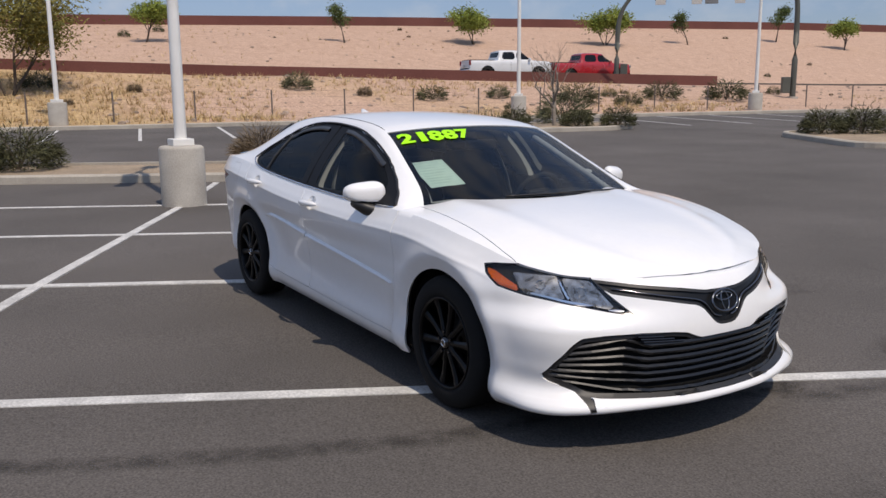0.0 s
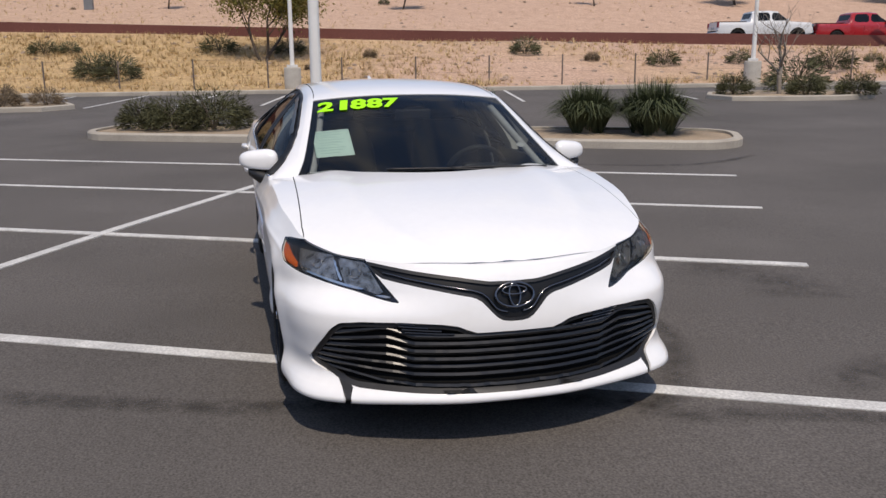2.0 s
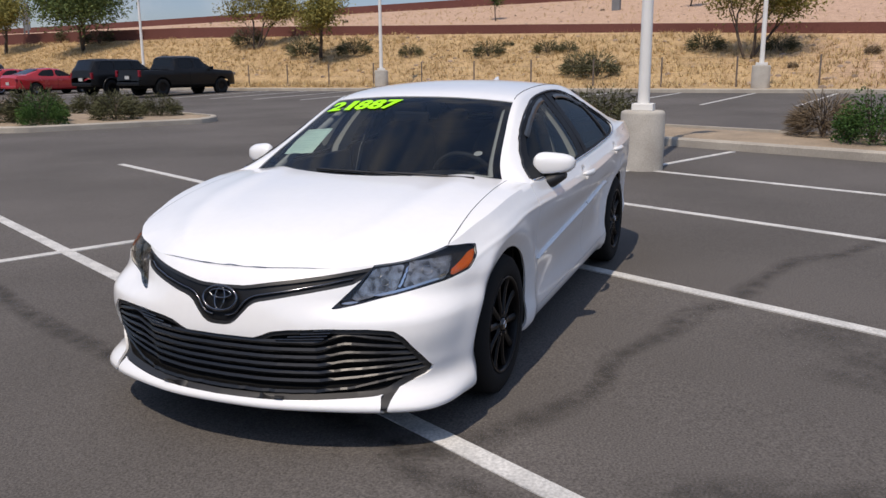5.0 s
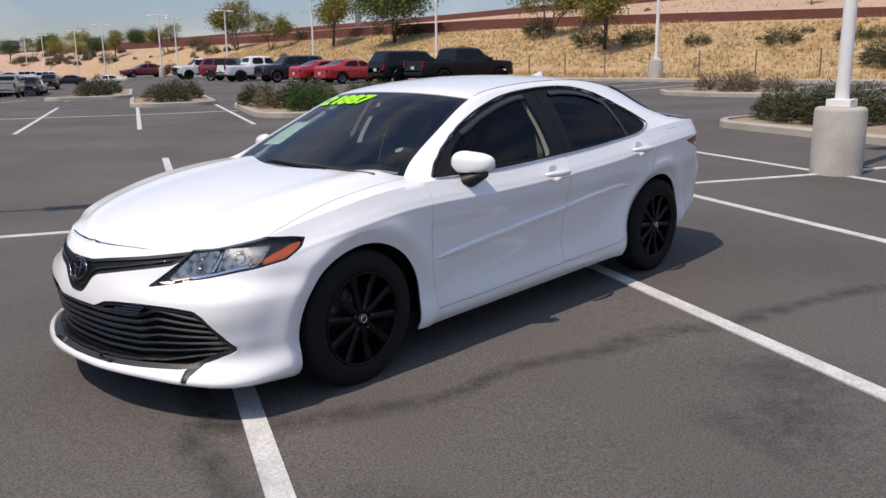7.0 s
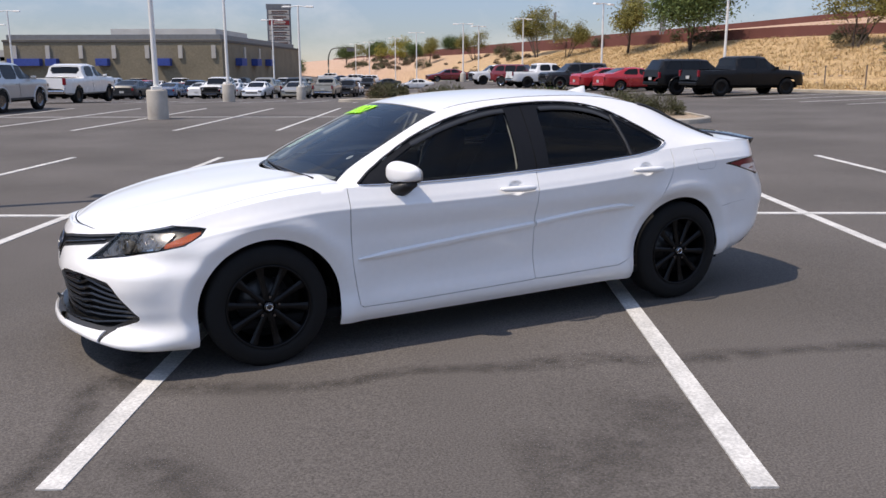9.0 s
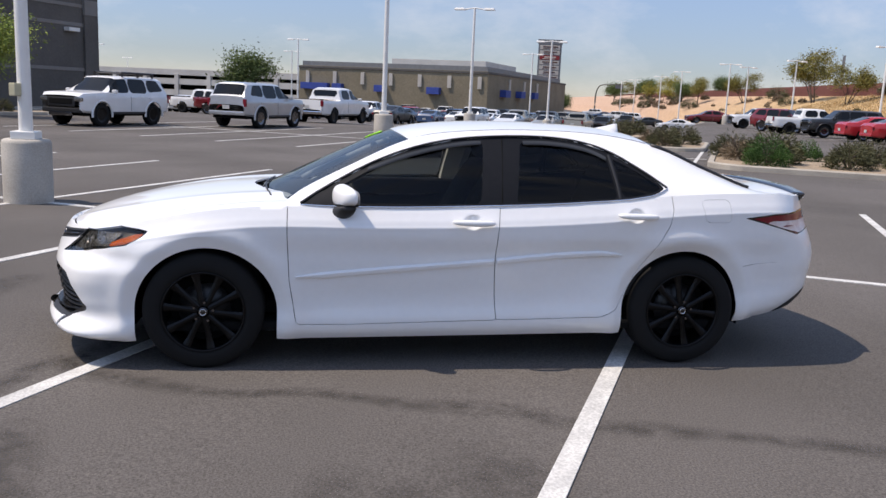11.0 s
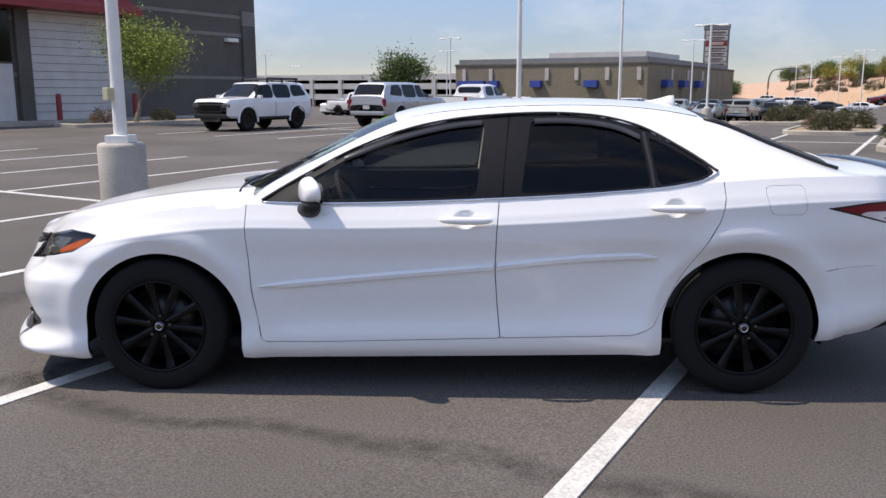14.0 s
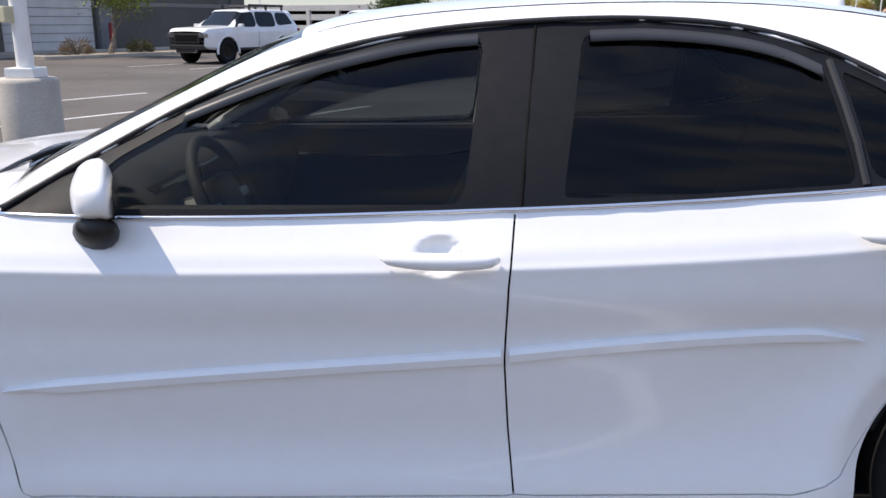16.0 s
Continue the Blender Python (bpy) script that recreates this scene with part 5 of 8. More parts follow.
def build_headlamp(car, sheet, sgn):
    lamp = part("headlamp", sheet.pushed(-0.022).bm(0.0), M_LAMPDARK, car, "headlamp with a clear lens and amber corner", smooth=True)
    part("lens", sheet.pushed(-0.002).bm(0.0), M_LENS, lamp, "clear lens", smooth=True).visible_shadow = False
    rim = Sheet(sheet.pushed(-0.001).v, sheet.p, sheet.f)
    k = np.array((0.2, 1.0))
    d = inside(np.array(HEAD) * k, np.stack((sheet.p[:, 0], sheet.v[:, 2]), axis=1) * k)
    edge, _ = rim.cut(-(d + 0.0045))
    part("lamp_edge", edge.bm(0.0), M_GLOSSBLK, lamp, "black edge", smooth=True)
    def piece(name, poly, depth, material, label=""):
        dd = np.maximum(inside(np.array(poly) * k, np.stack((sheet.p[:, 0], sheet.v[:, 2]), axis=1) * k), d + 0.008)
        got, _ = sheet.pushed(depth).cut(dd)
        if got.f:
            part(name, got.bm(0.004), material, lamp, label, smooth=True)
    sa, sd, se = station_of(2.118, 0.580), station_of(1.941, 0.797), station_of(1.916, 0.786)
    piece("amber_lens", [(sd + 0.06, 0.66), (sd + 0.20, 0.715), (se + 0.66, 0.764), (6.2, 0.80), (6.2, 0.66)], -0.005, M_AMBER, "amber corner lens")
    piece("reflector", [(sa - 0.52, 0.622), (sa - 0.02, 0.736), (sa + 0.76, 0.752), (sa + 0.44, 0.650)], -0.012, M_CLEARLENS, "silver reflector")
    piece("reflector", [(sa + 0.62, 0.662), (sa + 0.96, 0.760), (sd + 0.42, 0.768), (sd + 0.02, 0.682)], -0.012, M_CLEARLENS, "silver reflector")
    piece("chrome_fin", [(sa + 0.46, 0.655), (sa + 0.82, 0.742), (sa + 0.90, 0.744), (sa + 0.58, 0.662)], -0.006, M_CHROME, "bright fin between the lamps")
    piece("chrome_fin", [(sa - 1.0, 0.612), (sa + 0.4, 0.650), (sd - 0.1, 0.690), (sd - 0.1, 0.682), (sa + 0.4, 0.640), (sa - 1.0, 0.600)], -0.005, M_CHROME, "bright lower edge")
    piece("chrome_fin", [(sa - 0.75, 0.615), (sa - 0.12, 0.740), (sa - 0.06, 0.740), (sa - 0.68, 0.615)], -0.005, M_CHROME, "bright inner edge")
    # the dark round lamps behind the lens, each in a thin bright ring
    for st, z in ((sd - 0.32, 0.722), (sa + 0.22, 0.692)):
        base = int(np.argmin(np.abs(sheet.p[:, 0] - st) * 0.2 + np.abs(sheet.v[:, 2] - z)))
        c = Vector(sheet.v[base])
        n = Vector(sheet.normals()[base])
        t = n.orthogonal().normalized()
        u = n.cross(t)
        ring = [tuple(c - n * 0.010 + (t * math.cos(a) + u * math.sin(a)) * 0.021) for a in np.linspace(0, 2 * math.pi, 21)]
        part("lamp_ring", bm_tube(ring, 0.0025, 5, caps=False), M_CHROME, lamp, "thin bright ring", smooth=True)


def build_nose(car, low, slit, upg):
    part("grille_back", both(low.pushed(-0.045)).bm(0), M_LINER, car, "black lower grille backing", smooth=True)
    part("grille_slit", slit.pushed(-0.010).bm(0), M_BLACKPL, car, smooth=True)
    part("grille_slit", slit.pushed(-0.010).mirrored().bm(0), M_BLACKPL, car, smooth=True)
    # edge of the lower grille and its bars, which dip at both ends
    grille = part("lower_grille", frame_strip(low, GRILLE_LOW, 0.020, -0.010), M_BLACKPL, car, "wide black lower grille with horizontal bars", smooth=True)
    surf = lambda y, z: nose_x(y, z)
    for k in range(7):
        z0 = 0.474 - k * 0.0345
        bm = bmesh.new()
        rings = []
        for j in range(61):
            y = -0.80 + 1.60 * j / 60
            a = abs(y)
            # the bars run level in the middle, step up by the corner vanes and fan out to the tips
            z = z0
            if a > 0.40:
                f = min(1, (a - 0.40) / 0.12)
                z += (0.030 - 0.004 * k) * f * f * (3 - 2 * f)
            if a > 0.52:
                z = z + (0.395 - z) * 0.45 * (a - 0.52) / 0.28
            if float(inside(GRILLE_LOW, [(a, z)])[0]) > -0.004:
                rings.append(None)
                continue
            x = surf(a, z) - 0.014 + (0.008 if a < 0.42 else 0.0)
            th = 0.0105 if a < 0.45 else 0.0075
            rings.append([bm.verts.new((x - 0.035, y, z + th * 0.6)), bm.verts.new((x - 0.004, y, z + th)), bm.verts.new((x + 0.002, y, z)), bm.verts.new((x - 0.004, y, z - th)), bm.verts.new((x - 0.035, y, z - th * 0.6))])
        for a, b in zip(rings, rings[1:]):
            if a and b:
                for q in range(4):
                    bm.faces.new((a[q], b[q], b[q + 1], a[q + 1]))
        bmesh.ops.recalc_face_normals(bm, faces=bm.faces)
        part("grille_bar", bm, M_BAR, grille, smooth=False)
    for sg in (1, -1):
        for k in range(4):
            z = 0.522 - k * 0.012
            y0, y1 = 0.40 - k * 0.05, 0.475 - k * 0.012
            part("vent_bar", bm_tube([(surf(y0 + (y1 - y0) * t, z) - 0.004, sg * (y0 + (y1 - y0) * t), z + 0.006 * t) for t in np.linspace(0, 1, 6)], 0.0036, 6), M_GLOSSBLK, grille)
    # upper grille: a thin black wing with a shield in its middle
    up = part("upper_grille", both(upg.pushed(-0.012)).bm(0.02), M_WING, car, "slim black upper grille", smooth=True)
    part("grille_rim", frame_strip(upg, GRILLE_UP, 0.012, -0.002), M_BLACKPL, up, smooth=True)
    for sg in (1, -1):
        arm = spline([(0.03, 0.566), (0.075, 0.580), (0.115, 0.628), (0.165, 0.652), (0.30, 0.674), (0.50, 0.706)], 22)
        part("centre_bar", bm_tube([(surf(y, z) - 0.004, sg * y, z) for y, z in arm], 0.0045, 6), M_DKCHROME, up, "thin smoked chrome line", smooth=True)
    # plain oval badge
    def oval(a, b, cz, r, name):
        pts = [(surf(abs(a * math.cos(t)), cz + b * math.sin(t)) + 0.004, a * math.cos(t), cz + b * math.sin(t)) for t in np.linspace(0, 2 * math.pi, 41)]
        part(name, bm_tube(pts, r, 8, caps=False), M_DKCHROME, up, "smoked oval badge ring", smooth=True)
    oval(0.080, 0.046, 0.632, 0.0060, "badge")
    oval(0.023, 0.042, 0.632, 0.0045, "badge")
    oval(0.050, 0.016, 0.650, 0.0045, "badge")
    # hood edge seal behind the joint
    part("nose_backing", bm_box((0.24, 0.86, 0.30), (2.02, 0, 0.50), 0.05), M_LINER, car)


_nose_pts = LOWER.v[(LOWER.p[:, 0] < 5.0)]
def nose_x(y, z):
    d = (_nose_pts[:, 1] - y) ** 2 + (_nose_pts[:, 2] - z) ** 2
    k = np.argsort(d)[:4]
    w = 1 / (d[k] + 1e-6)
    return float((_nose_pts[k, 0] * w).sum() / w.sum())


def frame_strip(sheet, poly, width, depth):
    """The outer band of a cut-out on the nose, both halves."""
    d = inside(poly, sheet.v[:, [1, 2]])
    band, _ = sheet.pushed(depth).cut(-(d + width))
    return both(band).bm(0.03)


def build_wheel(car, hx, sg):
    y0 = sg * 0.795
    wheel = part("wheel", bm_place(bm_lathe([(0.150, -0.10), (0.205, -0.10), (0.222, -0.112), (0.262, -0.113), (0.300, -0.108), (0.322, -0.095), (TYRE_R - 0.002, -0.075), (TYRE_R, -0.03), (TYRE_R, 0.03),
                                             (TYRE_R - 0.002, 0.070), (0.324, 0.092), (0.302, 0.106), (0.262, 0.112), (0.238, 0.108), (0.228, 0.098), (0.22, 0.090)], 64, 'Y'), hx, y0, sg), M_RUBBER, car, "black tyre on a black ten-spoke alloy wheel", smooth=True)
    rim = part("rim", bm_place(bm_lathe([(0.229, 0.106), (0.2265, 0.109), (0.220, 0.107), (0.2165, 0.095), (0.213, 0.055), (0.209, 0.0), (0.20, -0.08)], 64, 'Y'), hx, y0, sg), M_RIM, wheel, "gloss black rim", smooth=True)
    # ten spokes in five pairs
    sp = bmesh.new()
    for k in range(10):
        a = 2 * math.pi * k / 10 + 0.13
        ca, sa = math.cos(a), math.sin(a)
        rings = []
        for r, hw, y, dep in ((0.035, 0.020, 0.092, 0.03), (0.07, 0.016, 0.094, 0.032), (0.12, 0.0155, 0.090, 0.030), (0.175, 0.019, 0.090, 0.026), (0.216, 0.024, 0.096, 0.02)):
            ring = []
            for t, yy in ((-hw, y - 0.008), (-hw * 0.35, y), (hw * 0.35, y), (hw, y - 0.008), (hw * 0.8, y - dep), (-hw * 0.8, y - dep)):
                ring.append(sp.verts.new((r * ca - t * sa, yy, r * sa + t * ca)))
            rings.append(ring)
        for p, q in zip(rings, rings[1:]):
            for m in range(6):
                sp.faces.new((p[m], q[m], q[(m + 1) % 6], p[(m + 1) % 6]))
    bmesh.ops.recalc_face_normals(sp, faces=sp.faces)
    part("spoke_wheel", bm_place(sp, hx, y0, sg), M_RIM, wheel, "gloss black spokes")
    part("hub_cap", bm_place(bm_lathe([(0.0, 0.106), (0.020, 0.105), (0.027, 0.100), (0.030, 0.09)], 24, 'Y'), hx, y0, sg), M_GLOSSBLK, wheel, smooth=True)
    part("cap_badge", bm_place(bm_lathe([(0.0145, 0.105), (0.0165, 0.108), (0.0185, 0.107), (0.0195, 0.103)], 24, 'Y'), hx, y0, sg), M_CHROME, wheel, "plain bright ring", smooth=True)
    for k in range(5):
        a = 2 * math.pi * k / 5 + 0.45
        nut = bm_cyl(0.0095, 0.008, 0.0, 0.020, 6)
        for v in nut.verts:
            v.co = Vector((v.co.x + 0.055 * math.cos(a), v.co.z + 0.080, v.co.y + 0.055 * math.sin(a)))
        bmesh.ops.recalc_face_normals(nut, faces=nut.faces)
        part("wheel_nut", bm_place(nut, hx, y0, sg), M_DKCHROME, wheel)
    part("brake_disc", bm_place(bm_lathe([(0.02, 0.0), (0.145, 0.0), (0.148, -0.01), (0.145, -0.02), (0.02, -0.02)], 40, 'Y'), hx, y0, sg), M_LAMPDARK, wheel, "grey brake disc", smooth=True)
    part("wheel_back", bm_place(bm_lathe([(0.0, -0.03), (0.195, -0.03)], 32, 'Y'), hx, y0, sg), M_LINER, wheel)


def bm_place(bm, hx, y0, sg):
    for v in bm.verts:
        v.co = Vector((v.co.x + hx, y0 + sg * v.co.y, v.co.z + HUB_Z))
    if sg < 0:
        bmesh.ops.reverse_faces(bm, faces=bm.faces)
    return bm


def build_interior(car):
    part("floor_pan", bm_box((3.2, 1.5, 0.08), (-0.35, 0, 0.33), 0.02), M_LINER, car)
    part("parcel_shelf", bm_box((0.62, 1.25, 0.05), (-1.52, 0, 1.00), 0.02), M_SEAT, car)
    part("bulkhead", bm_box((0.10, 1.5, 0.5), (1.16, 0, 0.66), 0.02), M_LINER, car)
    # dashboard: a rounded roll with a hood over the dials
    d = bmesh.new()
    rings = []
    for k in range(31):
        y = -0.74 + 1.48 * k / 30
        lift = 0.030 * math.exp(-((y - 0.37) / 0.17) ** 2)
        prof = [(1.14, 0.93), (1.0, 0.945 + lift * 0.2), (0.86, 0.945 + lift), (0.74, 0.925 + lift), (0.68, 0.885 + lift), (0.665, 0.82), (0.70, 0.72), (0.74, 0.60), (0.80, 0.48)]
        rings.append([d.verts.new((x - 0.10 * (abs(y) / 0.74) ** 3, y, z - 0.02 * (abs(y) / 0.74) ** 4)) for x, z in prof])
    for a, b in zip(rings, rings[1:]):
        for q in range(len(a) - 1):
            d.faces.new((a[q], a[q + 1], b[q + 1], b[q]))
    bmesh.ops.recalc_face_normals(d, faces=d.faces)
    dash = part("dashboard", d, M_DASH, car, "dark grey dashboard", smooth=True)
    part("screen", bm_box((0.02, 0.24, 0.13), (0.675, 0.0, 0.86), 0.006, rot=Matrix.Rotation(radians(12), 4, 'Y')), M_GLOSSBLK, dash, "dark centre display")
    part("vent", bm_box((0.02, 0.10, 0.07), (0.66, 0.62, 0.86), 0.006), M_DKCHROME, dash, "bright-edged air vent")
    part("dial_binnacle", bm_box((0.06, 0.30, 0.09), (0.70, 0.37, 0.885), 0.02), M_GLOSSBLK, dash)
    # steering wheel, on the car's left
    tilt = Matrix.Translation((0.52, 0.37, 0.865)) @ Matrix.Rotation(radians(-66), 4, 'Y')
    ring = bmesh.new()
    R, r = 0.183, 0.0165
    loops = []
    for i in range(40):
        a = 2 * math.pi * i / 40
        loops.append([ring.verts.new(tilt @ Vector(((R + r * math.cos(b)) * math.cos(a), (R + r * math.cos(b)) * math.sin(a), r * math.sin(b)))) for b in np.linspace(0, 2 * math.pi, 10, endpoint=False)])
    for i in range(40):
        a, b = loops[i], loops[(i + 1) % 40]
        for k in range(10):
            ring.faces.new((a[k], b[k], b[(k + 1) % 10], a[(k + 1) % 10]))
    bmesh.ops.recalc_face_normals(ring, faces=ring.faces)
    sw = part("steering_wheel", ring, M_DASH, car, "black steering wheel with silver spokes", smooth=True)
    hubp = bm_box((0.16, 0.19, 0.05), (0.0, 0, -0.01), 0.022)
    for v in hubp.verts:
        v.co = tilt @ v.co
    part("wheel_hub", hubp, M_BLACKPL, sw, smooth=True)
    for y in (-1, 1):
        s = bm_box((0.035, 0.09, 0.02), (0.0, y * 0.125, 0.0), 0.008)
        for v in s.verts:
            v.co = tilt @ v.co
        part("wheel_spoke", s, M_DKCHROME, sw, "silver spoke")
    part("steering_column", bm_tube([(0.53, 0.37, 0.86), (0.74, 0.37, 0.80)], 0.045, 12), M_BLACKPL, sw)
    # seats
    for sg in (1, -1):
        y = 0.37 * sg
        b = bmesh.new()
        rr = []
        for x, z, hw, dep in ((-0.10, 0.60, 0.25, 0.09), (-0.20, 0.80, 0.25, 0.085), (-0.28, 0.98, 0.235, 0.075), (-0.335, 1.10, 0.19, 0.06), (-0.35, 1.135, 0.13, 0.04)):
            rr.append([b.verts.new((x + dep * math.cos(t) * (1 + 0.35 * abs(math.sin(t)) * (1 if math.cos(t) > 0 else 0)), y + hw * math.sin(t), z)) for t in np.linspace(0, 2 * math.pi, 20, endpoint=False)])
        for p, q in zip(rr, rr[1:]):
            for k in range(20):
                b.faces.new((p[k], p[(k + 1) % 20], q[(k + 1) % 20], q[k]))
        b.faces.new(rr[-1])
        bmesh.ops.recalc_face_normals(b, faces=b.faces)
        seat = part("seat", b, M_SEAT, car, "black cloth front seat", smooth=True)
        part("cushion", bm_box((0.52, 0.50, 0.18), (0.12, y, 0.54), 0.06, rot=Matrix.Rotation(radians(-8), 4, 'Y')), M_SEAT, seat, smooth=True)
        part("headrest", bm_box((0.10, 0.25, 0.17), (-0.375, y, 1.225), 0.045, rot=Matrix.Rotation(radians(-12), 4, 'Y')), M_SEAT, seat, smooth=True)
        for k in (-1, 1):
            part("headrest_post", bm_tube([(-0.35, y + 0.06 * k, 1.11), (-0.37, y + 0.06 * k, 1.17)], 0.007, 8), M_CHROME, seat)
    bench = part("rear_bench", bm_box((0.56, 1.34, 0.20), (-0.86, 0, 0.52), 0.06), M_SEAT, car, "black cloth rear bench", smooth=True)
    part("rear_back", bm_box((0.16, 1.34, 0.60), (-1.22, 0, 0.80), 0.06, rot=Matrix.Rotation(radians(-24), 4, 'Y')), M_SEAT, bench, smooth=True)
    for y in (-0.42, 0.42):
        part("rear_headrest", bm_box((0.09, 0.25, 0.13), (-1.345, y, 1.10), 0.04, rot=Matrix.Rotation(radians(-22), 4, 'Y')), M_SEAT, bench, smooth=True)
    part("console", bm_box((0.85, 0.22, 0.34), (0.25, 0, 0.52), 0.04), M_DASH, car, smooth=True)
    for sg in (1, -1):
        card = part("door_card", bm_box((1.14, 0.05, 0.56), (0.32, sg * 0.795, 0.665), 0.02), M_BLACKPL, car, "black door lining")
        part("pull_trim", bm_tube([(0.66, sg * 0.765, 0.83), (0.30, sg * 0.762, 0.815), (0.0, sg * 0.762, 0.82), (-0.14, sg * 0.765, 0.84)], 0.008, 6), M_CHROME, card, "bright trim on the door lining")
        part("door_card", bm_box((0.95, 0.05, 0.56), (-0.75, sg * 0.795, 0.69), 0.02), M_BLACKPL, car, "black door lining")
        pil = bmesh.new()
        rows = []
        for k in range(9):
            z = 0.93 + 0.385 * k / 8
            xf = -0.140 - 0.050 * k / 8
            yy = upper_y(xf, z) - 0.016
            rows.append([pil.verts.new((px, sg * py, z)) for px, py in ((xf - 0.19, yy), (xf, yy), (xf - 0.012, yy - 0.055), (xf - 0.17, yy - 0.060))])
        for p, q in zip(rows, rows[1:]):
            for k in range(4):
                pil.faces.new((p[k], p[(k + 1) % 4], q[(k + 1) % 4], q[k]))
        bmesh.ops.recalc_face_normals(pil, faces=pil.faces)
        part("inner_pillar", pil, M_PILLARIN, car, "pale grey lining of the door pillar, whitened as if sunlit")
        belt = part("seat_belt", bm_belt(sg), M_GREYBELT, car, "pale grey seat belt webbing")
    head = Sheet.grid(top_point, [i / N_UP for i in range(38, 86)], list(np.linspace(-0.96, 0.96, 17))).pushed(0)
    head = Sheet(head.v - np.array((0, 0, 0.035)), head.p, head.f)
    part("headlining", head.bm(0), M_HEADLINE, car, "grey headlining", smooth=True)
    part("rear_view_mirror", bm_box((0.03, 0.22, 0.06), (0.42, 0.0, 1.225), 0.012), M_BLACKPL, car, "black rear-view mirror")
    for sg in (1, -1):
        trim = [screen_frame(k, 0.90 * sg) + Vector((-0.045, -0.015 * sg, -0.045)) for k in np.linspace(0.55, 2.95, 12)]
        part("pillar_trim", bm_tube([tuple(p) for p in trim], 0.022, 8), M_GREYBELT, car, "pale grey lining of the screen pillar", smooth=True)


M_GREYBELT = mat("light_pillar_trim", (0.52, 0.53, 0.54), 0.7, scale=20, amount=0.4)
# door pillar's pale grey lining, whitened to stand in for sun on it
M_PILLARIN = mat("sunlit_pillar_lining", (0.82, 0.82, 0.81), 0.6, scale=20, amount=0.2)
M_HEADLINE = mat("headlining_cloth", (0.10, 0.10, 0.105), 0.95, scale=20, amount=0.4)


def bm_belt(sg):
    bm = bmesh.new()
    pts = [(-0.325, 0.60, 1.19), (-0.30, 0.655, 1.08), (-0.27, 0.70, 0.95), (-0.24, 0.72, 0.80)]
    rows = [[bm.verts.new((x + d, sg * y, z)) for d in (-0.024, 0.024)] + [bm.verts.new((x + d, sg * (y + 0.003), z)) for d in (0.024, -0.024)] for x, y, z in pts]
    for a, b in zip(rows, rows[1:]):
        for k in range(4):
            bm.faces.new((a[k], a[(k + 1) % 4], b[(k + 1) % 4], b[k]))
    return bm


def screen_frame(s, w):
    """Place and directions on the windscreen: s up the glass, w across."""
    i = s * N_UP
    def at(ii, ww):
        j = int(min(max(math.floor(ii), 0), len(mid_c) - 2))
        f = ii - j
        m = mid_c[j] * (1 - f) + mid_c[j + 1] * f
        r = rail_c[j] * (1 - f) + rail_c[j + 1] * f
        a = abs(ww)
        return Vector((m[0] + (r[0] - m[0]) * a ** 2, r[1] * ww, m[2] + (r[2] - m[2]) * a ** 2.3))
    return at(i, w)


def on_screen(y, d):
    """A point of the windscreen y across and d metres down from its top edge, with its normal."""
    acc = 0.0
    best = None
    k = 3.16
    prev = None
    while k > 0.05:
        r = rail_at(k)
        p = screen_frame(k, max(-1, min(1, y / r)))
        if prev is not None:
            acc += (p - prev).length
        if acc >= d:
            best = p
            break
        prev = p
        k -= 0.02
    p = best or prev
    r = rail_at(k)
    w = y / r
    a = screen_frame(k + 0.1, w) - screen_frame(k - 0.1, w)
    b = screen_frame(k, w + 0.05) - screen_frame(k, w - 0.05)
    n = a.cross(b).normalized()
    if n.x < 0:
        n = -n
    return p, n


def rail_at(s):
    i = s * N_UP
    j = int(min(max(math.floor(i), 0), len(rail_c) - 2))
    f = i - j
    return float((rail_c[j] * (1 - f) + rail_c[j + 1] * f)[1])


